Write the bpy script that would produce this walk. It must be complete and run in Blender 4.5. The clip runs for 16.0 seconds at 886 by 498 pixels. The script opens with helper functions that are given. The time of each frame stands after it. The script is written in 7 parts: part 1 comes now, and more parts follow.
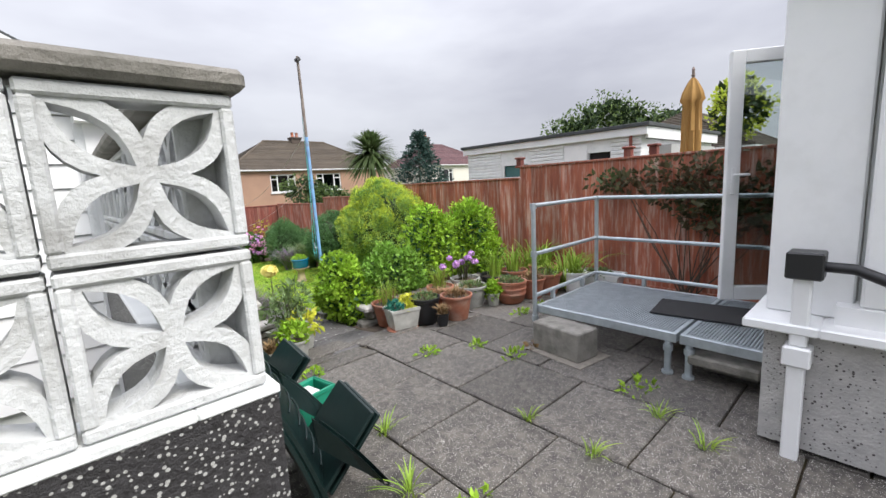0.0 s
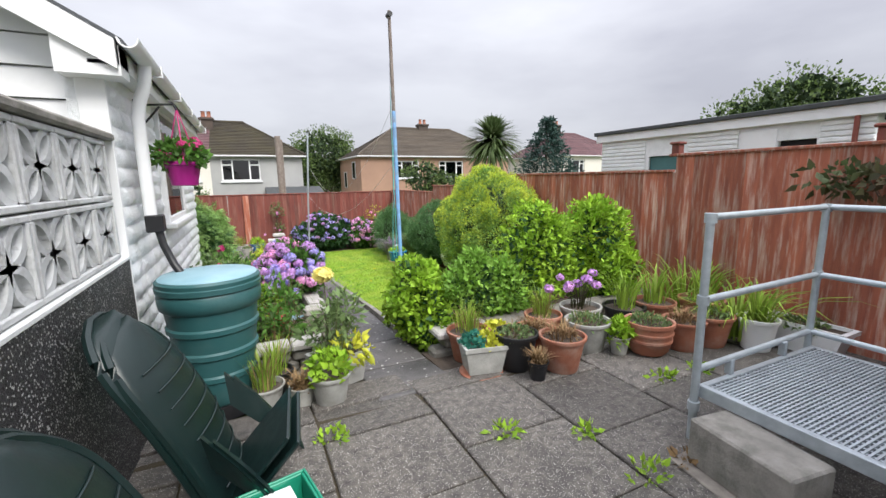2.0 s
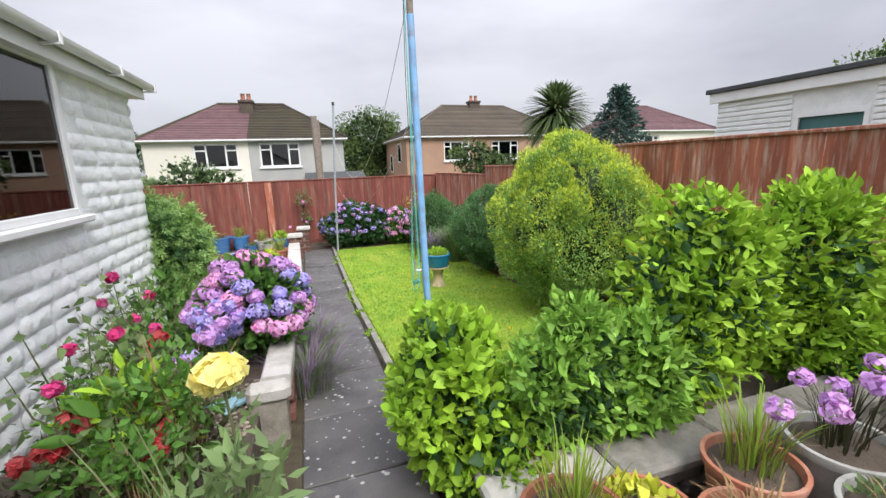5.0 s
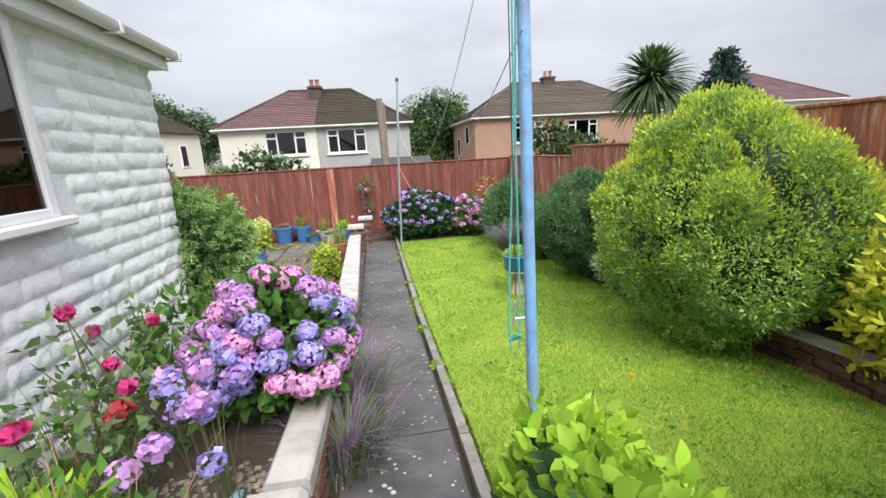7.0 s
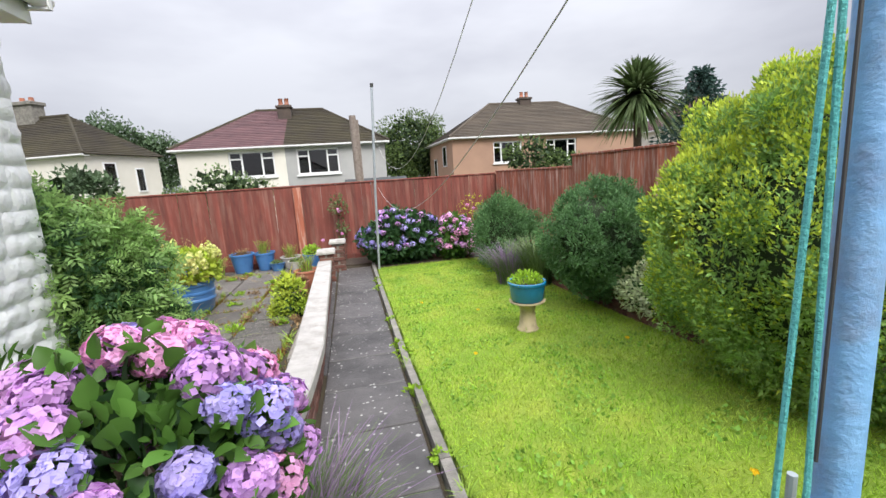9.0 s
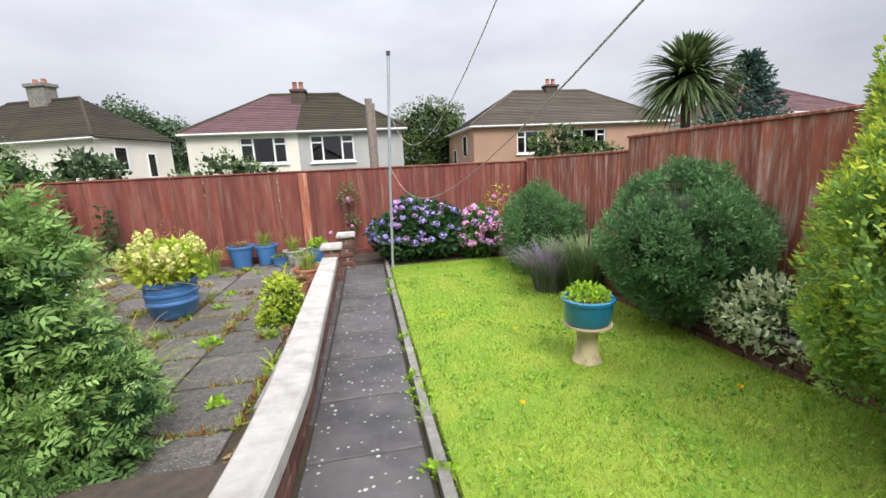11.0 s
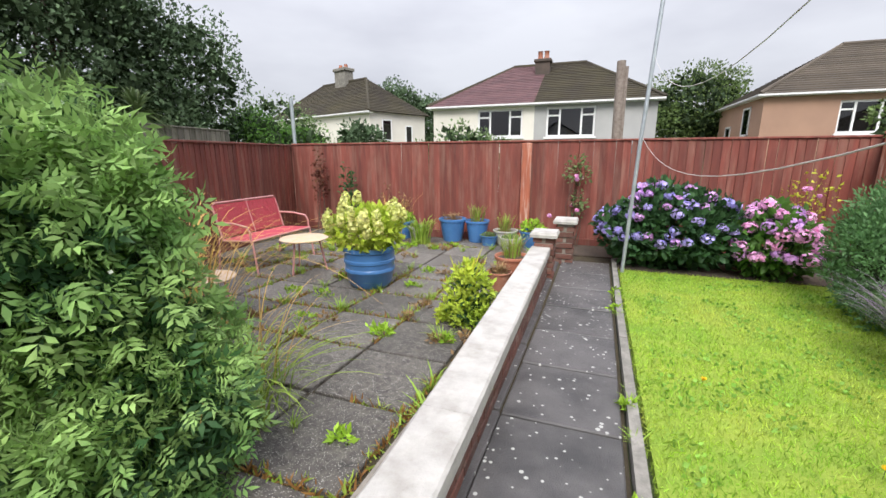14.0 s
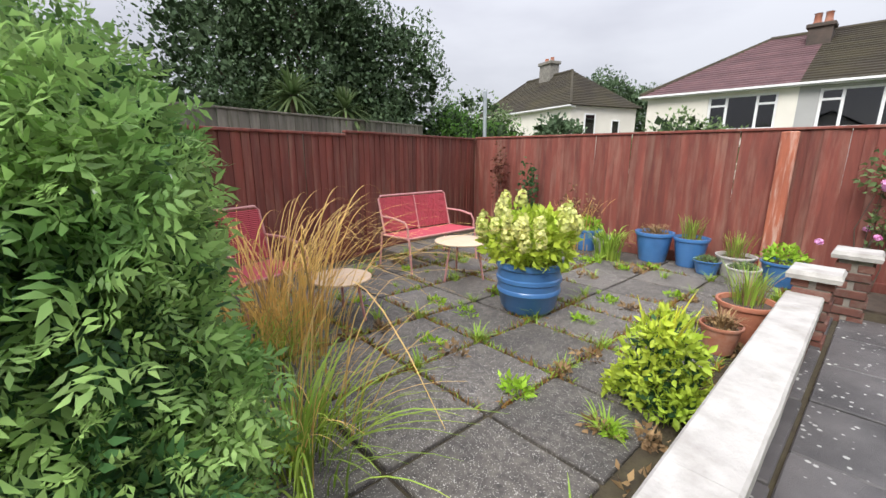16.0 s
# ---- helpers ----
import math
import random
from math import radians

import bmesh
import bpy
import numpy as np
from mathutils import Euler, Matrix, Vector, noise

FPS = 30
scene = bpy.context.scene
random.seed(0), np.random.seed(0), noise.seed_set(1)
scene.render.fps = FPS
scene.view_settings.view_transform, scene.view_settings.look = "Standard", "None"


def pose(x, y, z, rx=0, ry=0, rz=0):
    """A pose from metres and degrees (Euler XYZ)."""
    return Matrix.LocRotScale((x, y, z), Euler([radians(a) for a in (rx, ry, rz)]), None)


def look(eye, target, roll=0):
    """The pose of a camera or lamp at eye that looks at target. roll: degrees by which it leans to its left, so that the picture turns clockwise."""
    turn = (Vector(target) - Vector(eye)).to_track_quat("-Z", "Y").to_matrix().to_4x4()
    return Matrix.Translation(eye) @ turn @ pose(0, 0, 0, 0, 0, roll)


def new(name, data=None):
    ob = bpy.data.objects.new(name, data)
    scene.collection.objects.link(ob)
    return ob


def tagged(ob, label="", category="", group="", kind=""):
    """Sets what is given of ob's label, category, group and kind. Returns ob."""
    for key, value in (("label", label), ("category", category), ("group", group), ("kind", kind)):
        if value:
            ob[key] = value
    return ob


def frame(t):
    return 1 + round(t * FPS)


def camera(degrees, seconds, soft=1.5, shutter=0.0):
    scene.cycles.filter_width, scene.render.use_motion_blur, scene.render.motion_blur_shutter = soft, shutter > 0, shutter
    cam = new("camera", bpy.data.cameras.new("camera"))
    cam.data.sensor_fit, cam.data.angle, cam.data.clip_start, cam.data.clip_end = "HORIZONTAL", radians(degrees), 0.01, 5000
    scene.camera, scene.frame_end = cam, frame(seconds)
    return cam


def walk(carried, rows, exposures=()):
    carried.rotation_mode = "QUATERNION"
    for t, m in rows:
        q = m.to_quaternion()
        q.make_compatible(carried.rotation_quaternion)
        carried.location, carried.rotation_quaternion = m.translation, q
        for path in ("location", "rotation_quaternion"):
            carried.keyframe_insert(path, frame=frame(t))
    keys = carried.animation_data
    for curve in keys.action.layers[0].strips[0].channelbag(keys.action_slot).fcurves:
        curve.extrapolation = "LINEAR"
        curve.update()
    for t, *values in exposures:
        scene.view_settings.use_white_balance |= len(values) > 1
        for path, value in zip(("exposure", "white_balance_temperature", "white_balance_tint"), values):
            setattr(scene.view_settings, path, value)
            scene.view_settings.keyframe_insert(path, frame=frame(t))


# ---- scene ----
cam = camera(93.9, 16.0)
METRES, EYE, TILT, LEAN, TURN = 9.0, 1.475, 0.0, 0.0, -42.1
ROWS = [
    (0.0, 0.0, 0.0, 0.0, -0.48, -8.93, 3.06),
    (0.5, 0.0156, 0.0258, 0.0017, 5.77, -9.13, 2.34),
    (1.0, 0.0149, 0.0652, -0.0013, 10.81, -9.24, 1.68),
    (1.5, 0.0147, 0.1038, -0.0022, 14.49, -9.43, 1.12),
    (2.0, 0.0139, 0.1441, -0.0023, 16.73, -9.67, 0.84),
    (2.5, 0.0061, 0.1822, -0.0036, 18.13, -9.82, 0.89),
    (3.0, -0.0012, 0.2203, -0.0034, 18.74, -9.87, 1.23),
    (3.5, -0.008, 0.2608, -0.003, 19.23, -10.05, 1.55),
    (4.0, -0.0257, 0.2987, -0.0062, 20.19, -10.23, 1.62),
    (6.5, -0.11, 0.4548, -0.0152, 30.63, -13.67, 2.98),
    (7.0, -0.129, 0.4711, -0.0168, 32.67, -13.37, 3.17),
    (7.5, -0.1458, 0.4915, -0.025, 33.77, -12.22, 3.11),
    (8.0, -0.1637, 0.5127, -0.0313, 33.22, -11.03, 3.04),
    (8.5, -0.1861, 0.5328, -0.0346, 31.33, -10.39, 3.34),
    (9.0, -0.2044, 0.5577, -0.0385, 29.19, -10.3, 3.67),
    (11.5, -0.2848, 0.6707, -0.0539, 33.71, -11.93, 1.93),
    (12.0, -0.2965, 0.6919, -0.0577, 37.33, -13.11, 1.41),
    (12.5, -0.3138, 0.7092, -0.062, 42.04, -14.2, 0.92),
    (13.0, -0.3312, 0.7252, -0.0648, 48.04, -14.54, 0.52),
    (13.5, -0.3512, 0.7429, -0.0672, 55.09, -14.0, 0.43),
    (14.0, -0.3684, 0.7529, -0.0659, 62.63, -13.0, 0.24),
    (14.5, -0.395, 0.7672, -0.068, 70.43, -12.41, 0.03),
    (15.0, -0.4179, 0.7838, -0.0695, 77.75, -12.45, -0.18),
    (15.5, -0.4384, 0.8001, -0.072, 84.19, -12.92, -0.22),
    (16.0, -0.462, 0.8095, -0.0741, 89.26, -13.17, -0.2),
]
walk(cam, [(t, pose(0, 0, EYE, TILT, LEAN, TURN) @ pose(METRES * x, METRES * y, METRES * z, 90 + pitch, roll, yaw)) for t, x, y, z, yaw, pitch, roll in ROWS])

# ---- light ----
scene.view_settings.exposure = 0.72
world = bpy.data.worlds.new("overcast_sky")
scene.world = world
world.use_nodes = True
wn, wl = world.node_tree.nodes, world.node_tree.links
sky = wn.new("ShaderNodeTexSky")
sky.sky_type, sky.sun_disc = "NISHITA", False
sky.sun_elevation, sky.sun_rotation = radians(48), radians(166)
coord = wn.new("ShaderNodeTexCoord")
mapping = wn.new("ShaderNodeMapping")
mapping.inputs["Scale"].default_value = (1.0, 1.0, 3.2)
cloud = wn.new("ShaderNodeTexNoise")
cloud.inputs["Scale"].default_value, cloud.inputs["Detail"].default_value, cloud.inputs["Roughness"].default_value = 1.7, 5.0, 0.5
ramp = wn.new("ShaderNodeValToRGB")
ramp.color_ramp.elements[0].position, ramp.color_ramp.elements[0].color = 0.34, (4.0, 4.05, 4.6, 1)
ramp.color_ramp.elements[1].position, ramp.color_ramp.elements[1].color = 0.66, (5.8, 5.9, 6.4, 1)
mixer = wn.new("ShaderNodeMixRGB")
mixer.inputs[0].default_value = 0.93
wl.new(coord.outputs["Generated"], mapping.inputs[0])
wl.new(mapping.outputs[0], cloud.inputs["Vector"])
wl.new(cloud.outputs["Fac"], ramp.inputs[0])
wl.new(sky.outputs[0], mixer.inputs[1])
wl.new(ramp.outputs[0], mixer.inputs[2])
# an overcast sky is brightest overhead
split = wn.new("ShaderNodeSeparateXYZ")
square = wn.new("ShaderNodeMath")
square.operation = "POWER"
square.inputs[1].default_value = 2.0
rise = wn.new("ShaderNodeMath")
rise.operation = "MULTIPLY_ADD"
rise.inputs[1].default_value, rise.inputs[2].default_value = 2.5, 0.79
above = wn.new("ShaderNodeMath")
above.operation = "MAXIMUM"
above.inputs[1].default_value = 0.0
gain = wn.new("ShaderNodeVectorMath")
gain.operation = "SCALE"
wl.new(coord.outputs["Generated"], split.inputs[0])
wl.new(split.outputs["Z"], above.inputs[0])
wl.new(above.outputs[0], square.inputs[0])
wl.new(square.outputs[0], rise.inputs[0])
wl.new(mixer.outputs[0], gain.inputs[0])
wl.new(rise.outputs[0], gain.inputs["Scale"])
wl.new(gain.outputs[0], wn["Background"].inputs["Color"])
wn["Background"].inputs["Strength"].default_value = 0.1
sun_data = bpy.data.lights.new("sun", "SUN")
sun_data.energy, sun_data.angle, sun_data.color = 2.4, radians(30), (1.0, 0.97, 0.92)
sun = new("sun", sun_data)
sun.matrix_world = look((1.8, -7.0, 8.0), (0, 0, 0))


# ---- materials ----
def mat(name, c1, c2=None, scale=6.0, rough=0.75, bump=0.0, bscale=60.0, metal=0.0, island=0.0, rand=0.0,
        dirt=None, dirt_scale=1.5, dirt_amount=0.5, specks=None, speck_scale=120.0, speck_size=0.25, spec=0.5, stretch=None, coat=0.0,
        trans=0.0, detail=6.0):
    m = bpy.data.materials.new(name)
    m.use_nodes = True
    n, l = m.node_tree.nodes, m.node_tree.links
    b = n["Principled BSDF"]
    tc = n.new("ShaderNodeTexCoord")
    vec = tc.outputs["Object"]
    if rand or stretch:
        mp = n.new("ShaderNodeMapping")
        l.new(vec, mp.inputs[0])
        if stretch:
            mp.inputs["Scale"].default_value = stretch
        if rand:
            oi = n.new("ShaderNodeObjectInfo")
            mul = n.new("ShaderNodeMath")
            mul.operation = "MULTIPLY"
            mul.inputs[1].default_value = 37.0
            l.new(oi.outputs["Random"], mul.inputs[0])
            l.new(mul.outputs[0], mp.inputs["Location"])
        vec = mp.outputs[0]

    def noise_at(sc, det=detail):
        t = n.new("ShaderNodeTexNoise")
        t.inputs["Scale"].default_value, t.inputs["Detail"].default_value, t.inputs["Roughness"].default_value = sc, det, 0.62
        l.new(vec, t.inputs["Vector"])
        return t.outputs["Fac"]

    def curve(sock, lo, hi):
        r = n.new("ShaderNodeMapRange")
        r.inputs["From Min"].default_value, r.inputs["From Max"].default_value = lo, hi
        l.new(sock, r.inputs["Value"])
        return r.outputs[0]

    def mix(f, a, c, mode="MIX"):
        x = n.new("ShaderNodeMixRGB")
        x.blend_type = mode
        for i, v in enumerate((f, a, c)):
            if isinstance(v, (int, float)):
                x.inputs[i].default_value = v
            elif isinstance(v, tuple):
                x.inputs[i].default_value = (*v[:3], 1)
            else:
                l.new(v, x.inputs[i])
        return x.outputs[0]
    c2 = c2 or tuple(v * 0.8 for v in c1)
    col = mix(curve(noise_at(scale), 0.3, 0.7), c1, c2)
    if dirt:
        f = n.new("ShaderNodeMath")
        f.operation = "MULTIPLY"
        f.inputs[1].default_value = dirt_amount
        l.new(curve(noise_at(dirt_scale), 0.48, 0.72), f.inputs[0])
        col = mix(f.outputs[0], col, dirt)
    if specks:
        v = n.new("ShaderNodeTexVoronoi")
        v.inputs["Scale"].default_value = speck_scale
        l.new(vec, v.inputs["Vector"])
        ragged = n.new("ShaderNodeMath")
        ragged.operation = "MULTIPLY_ADD"
        ragged.inputs[1].default_value = 0.7
        l.new(noise_at(speck_scale * 0.45, 3.0), ragged.inputs[0])
        l.new(v.outputs["Distance"], ragged.inputs[2])
        col = mix(curve(ragged.outputs[0], speck_size + 0.39, speck_size + 0.31), col, specks)
    if island or rand:
        src = n.new("ShaderNodeNewGeometry").outputs["Random Per Island"] if island else oi.outputs["Random"]
        amount = island or rand
        r = n.new("ShaderNodeMapRange")
        r.inputs["To Min"].default_value, r.inputs["To Max"].default_value = 1 - amount, 1 + amount
        l.new(src, r.inputs["Value"])
        hsv = n.new("ShaderNodeHueSaturation")
        l.new(r.outputs[0], hsv.inputs["Value"])
        l.new(col, hsv.inputs["Color"])
        col = hsv.outputs[0]
    l.new(col, b.inputs["Base Color"])
    b.inputs["Metallic"].default_value, b.inputs["Specular IOR Level"].default_value = metal, spec
    rr = n.new("ShaderNodeMapRange")
    rr.inputs["To Min"].default_value, rr.inputs["To Max"].default_value = max(0.02, rough - 0.12), min(1.0, rough + 0.12)
    l.new(noise_at(scale * 1.7), rr.inputs["Value"])
    l.new(rr.outputs[0], b.inputs["Roughness"])
    if coat:
        b.inputs["Coat Weight"].default_value = coat
    if trans:
        td = n.new("ShaderNodeBsdfTranslucent")
        l.new(col, td.inputs["Color"])
        ms = n.new("ShaderNodeMixShader")
        ms.inputs[0].default_value = trans
        l.new(b.outputs[0], ms.inputs[1])
        l.new(td.outputs[0], ms.inputs[2])
        l.new(ms.outputs[0], n["Material Output"].inputs["Surface"])
    if bump:
        bp = n.new("ShaderNodeBump")
        bp.inputs["Strength"].default_value, bp.inputs["Distance"].default_value = min(1.0, bump), 0.01
        l.new(noise_at(bscale), bp.inputs["Height"])
        l.new(bp.outputs[0], b.inputs["Normal"])
    return m


def glass(name, tint=(0.9, 0.95, 0.95), clear=0.85):
    m = bpy.data.materials.new(name)
    m.use_nodes = True
    n, l = m.node_tree.nodes, m.node_tree.links
    tr, gl, fr, mx = (n.new("ShaderNodeBsdf" + k) for k in ("Transparent", "Glossy")), None, n.new("ShaderNodeFresnel"), n.new("ShaderNodeMixShader")
    tr, gl = tuple(tr)
    tr.inputs["Color"].default_value = (*[c * clear for c in tint], 1)
    gl.inputs["Roughness"].default_value = 0.02
    fr.inputs["IOR"].default_value = 1.9
    l.new(fr.outputs[0], mx.inputs[0])
    l.new(tr.outputs[0], mx.inputs[1])
    l.new(gl.outputs[0], mx.inputs[2])
    l.new(mx.outputs[0], n["Material Output"].inputs["Surface"])
    return m


M = {
    "soil": mat("soil", (0.1, 0.075, 0.055), (0.05, 0.038, 0.03), 14, 0.95, 1.0, 50),
    "field": mat("field_grass", (0.07, 0.12, 0.03), (0.1, 0.1, 0.05), 0.5, 0.95, 0.6, 5),
    "slab": mat("exposed_aggregate_concrete", (0.17, 0.152, 0.132), (0.05, 0.045, 0.042), 22, 0.72, 1.0, 90, rand=0.22, dirt=(0.06, 0.055, 0.05), dirt_scale=3.0, dirt_amount=0.9, specks=(0.5, 0.48, 0.44), speck_scale=115, speck_size=0.22),
    "path": mat("damp_path_concrete", (0.12, 0.112, 0.11), (0.07, 0.066, 0.066), 4, 0.55, 0.6, 110, rand=0.12, dirt=(0.03, 0.03, 0.03), dirt_scale=2.0, dirt_amount=0.6, specks=(0.46, 0.46, 0.43), speck_scale=19, speck_size=0.15),
    "moss": mat("mossy_joint", (0.07, 0.058, 0.028), (0.04, 0.028, 0.018), 16, 0.95, 1.0, 60),
    "lawn": mat("lawn_base", (0.16, 0.28, 0.025), (0.3, 0.36, 0.045), 3, 0.95, 1.0, 70),
    "grass": mat("grass_blade", (0.22, 0.42, 0.035), (0.44, 0.56, 0.065), 2.6, 0.6, island=0.5, trans=0.35, detail=5, dirt=(0.5, 0.45, 0.12), dirt_scale=1.3, dirt_amount=0.5),
    "fence": mat("red_brown_stained_timber", (0.23, 0.06, 0.042), (0.13, 0.036, 0.028), 3, 0.72, 0.5, 40, rand=0.22, dirt=(0.36, 0.23, 0.17), dirt_scale=2.2, dirt_amount=0.4, stretch=(4, 4, 0.5)),
    "fence_worn": mat("worn_red_stained_timber", (0.46, 0.14, 0.075), (0.26, 0.08, 0.05), 4, 0.75, 0.6, 40, rand=0.25, dirt=(0.62, 0.48, 0.4), dirt_scale=4.5, dirt_amount=0.85, stretch=(5, 5, 0.5)),
    "grey_timber": mat("silvered_timber", (0.24, 0.22, 0.18), (0.12, 0.11, 0.09), 3, 0.85, 0.6, 40, rand=0.25, dirt=(0.1, 0.11, 0.06), stretch=(5, 5, 0.5)),
    "white": mat("white_masonry_paint", (0.8, 0.81, 0.8), (0.7, 0.72, 0.72), 5, 0.6, 0.5, 50, dirt=(0.4, 0.42, 0.38), dirt_scale=3.5, dirt_amount=0.3),
    "stone_white": mat("white_painted_stone_cladding", (0.86, 0.87, 0.87), (0.78, 0.8, 0.81), 7, 0.6, 1.0, 34, rand=0.05, dirt=(0.34, 0.36, 0.34), dirt_scale=3, dirt_amount=0.3),
    "upvc": mat("white_plastic", (0.82, 0.82, 0.82), (0.76, 0.77, 0.78), 2, 0.35, dirt=(0.5, 0.5, 0.47), dirt_scale=3, dirt_amount=0.25),
    "coping": mat("weathered_white_coping", (0.5, 0.48, 0.45), (0.37, 0.35, 0.33), 7, 0.8, 0.7, 50, dirt=(0.2, 0.18, 0.15), dirt_scale=5, dirt_amount=0.55),
    "concrete": mat("weathered_concrete", (0.3, 0.28, 0.25), (0.17, 0.16, 0.14), 9, 0.85, 0.9, 60, dirt=(0.1, 0.1, 0.08), dirt_scale=8, dirt_amount=0.7, rand=0.1),
    "blackdash": mat("black_pebbledash", (0.022, 0.02, 0.021), (0.04, 0.038, 0.04), 20, 0.5, 1.0, 70, specks=(0.42, 0.42, 0.4), speck_scale=75, speck_size=0.27),
    "greydash": mat("grey_pebbledash", (0.5, 0.49, 0.47), (0.36, 0.35, 0.34), 10, 0.7, 1.0, 60, specks=(0.07, 0.06, 0.06), speck_scale=48, speck_size=0.2),
    "brick": mat("red_brick", (0.17, 0.065, 0.045), (0.09, 0.042, 0.035), 9, 0.85, 0.8, 70, rand=0.35, dirt=(0.35, 0.28, 0.22), dirt_scale=9, dirt_amount=0.4),
    "mortar": mat("mortar", (0.3, 0.27, 0.23), (0.17, 0.15, 0.13), 12, 0.9, 0.6),
    "galv": mat("galvanised_steel", (0.5, 0.55, 0.58), (0.36, 0.4, 0.43), 12, 0.45, 0.2, 80, metal=0.55),
    "rubber": mat("black_rubber", (0.018, 0.018, 0.02), None, 30, 0.8, 0.8, 200),
    "black": mat("black_plastic", (0.015, 0.015, 0.017), None, 6, 0.4),
    "green_plastic": mat("dark_green_resin", (0.003, 0.012, 0.011), (0.005, 0.017, 0.016), 7, 0.38, 0.1, 90),
    "butt": mat("blue_green_water_butt", (0.022, 0.09, 0.092), (0.03, 0.11, 0.115), 5, 0.42, 0.15, 60, dirt=(0.1, 0.16, 0.16), dirt_scale=4, dirt_amount=0.3),
    "butt_lid": mat("pale_blue_lid", (0.2, 0.35, 0.41), (0.27, 0.43, 0.49), 5, 0.4),
    "pole": mat("flaking_blue_paint", (0.17, 0.38, 0.68), (0.25, 0.46, 0.72), 8, 0.5, 0.4, 60, dirt=(0.2, 0.11, 0.07), dirt_scale=7, dirt_amount=0.7),
    "pole_top": mat("grey_weathered_pole", (0.28, 0.24, 0.21), (0.16, 0.12, 0.1), 12, 0.8, 0.5),
    "rope": mat("turquoise_rope", (0.08, 0.42, 0.42), (0.15, 0.55, 0.52), 60, 0.8, 0.8, 200),
    "cord": mat("washing_line", (0.6, 0.58, 0.55), None, 20, 0.7),
    "wire": mat("dark_cable", (0.05, 0.05, 0.05), None, 20, 0.6),
    "terracotta": mat("terracotta", (0.4, 0.15, 0.085), (0.28, 0.1, 0.06), 7, 0.8, 0.4, 60, rand=0.2, dirt=(0.5, 0.4, 0.33), dirt_scale=5, dirt_amount=0.45),
    "grey_pot": mat("pale_grey_pot", (0.45, 0.45, 0.42), (0.3, 0.3, 0.28), 8, 0.7, 0.3, rand=0.12, dirt=(0.16, 0.15, 0.12), dirt_scale=7),
    "blue_pot": mat("glazed_blue_pot", (0.07, 0.2, 0.45), (0.05, 0.15, 0.36), 5, 0.32, 0.15, 30, coat=0.3, rand=0.12),
    "teal_pot": mat("glazed_teal_bowl", (0.004, 0.12, 0.25), (0.008, 0.17, 0.31), 5, 0.2, coat=0.6),
    "cream_stone": mat("cream_stone", (0.55, 0.45, 0.28), (0.42, 0.34, 0.22), 9, 0.85, 0.5, dirt=(0.15, 0.12, 0.08), dirt_scale=9),
    "magenta": mat("magenta_plastic", (0.36, 0.01, 0.2), (0.3, 0.01, 0.16), 5, 0.4),
    "pink_metal": mat("faded_pink_metal", (0.55, 0.28, 0.26), (0.45, 0.2, 0.2), 14, 0.5),
    "pink_cord": mat("red_pink_cord", (0.5, 0.06, 0.09), (0.4, 0.05, 0.07), 20, 0.6),
    "table": mat("faded_cream_tabletop", (0.62, 0.47, 0.33), (0.5, 0.37, 0.26), 7, 0.6),
    "parasol": mat("mustard_canvas", (0.42, 0.24, 0.07), (0.32, 0.18, 0.05), 6, 0.85, 0.4, stretch=(3, 3, 0.6)),
    "felt": mat("dark_roof_felt", (0.07, 0.075, 0.08), (0.045, 0.05, 0.05), 5, 0.85, 0.4),
    "tile_red": mat("plum_concrete_tile", (0.15, 0.08, 0.085), (0.1, 0.055, 0.062), 2, 0.8, island=0.15),
    "tile_brown": mat("mossy_brown_tile", (0.03, 0.023, 0.017), (0.052, 0.044, 0.021), 0.8, 0.85, island=0.2),
    "tile_grey": mat("weathered_brown_grey_tile", (0.1, 0.08, 0.06), (0.065, 0.052, 0.04), 0.7, 0.85, island=0.18),
    "cream": mat("cream_render", (0.74, 0.71, 0.64), (0.64, 0.61, 0.54), 0.6, 0.85, 0.3, 20),
    "grey_render": mat("grey_render", (0.42, 0.42, 0.41), (0.33, 0.33, 0.33), 0.7, 0.85, 0.3, 20),
    "tan_render": mat("tan_render", (0.42, 0.26, 0.18), (0.34, 0.21, 0.15), 0.8, 0.85, 0.3, 20),
    # near-black for added sheets that stand for the shade of unlit rooms
    "dark_in": mat("unlit_room_black", (0.02, 0.02, 0.022), None, 2, 0.9),
    "curtain": mat("pale_curtain", (0.6, 0.6, 0.58), (0.45, 0.45, 0.45), 3, 0.9, stretch=(14, 14, 1)),
    "green_wood": mat("teal_painted_board", (0.06, 0.16, 0.16), None, 4, 0.6),
    "gravel": mat("pea_gravel", (0.3, 0.25, 0.19), (0.15, 0.12, 0.09), 40, 0.8, rand=0.0, island=0.5),
    "bark": mat("bark", (0.12, 0.085, 0.06), (0.06, 0.045, 0.035), 14, 0.9, 1.0, 40),
    "stem": mat("green_stem", (0.1, 0.15, 0.05), (0.12, 0.1, 0.05), 20, 0.7),
    "dry": mat("dry_stems", (0.3, 0.2, 0.09), (0.16, 0.09, 0.045), 6, 0.85, island=0.35),
    "straw": mat("golden_straw", (0.78, 0.54, 0.16), (0.62, 0.38, 0.14), 4, 0.75, island=0.3, trans=0.3),
}


def leafy(name, c1, c2, island=0.35, trans=0.3, rough=0.5, scale=2.5):
    M[name] = mat(name, c1, c2, scale, rough, island=island, trans=trans, detail=3, spec=0.25)


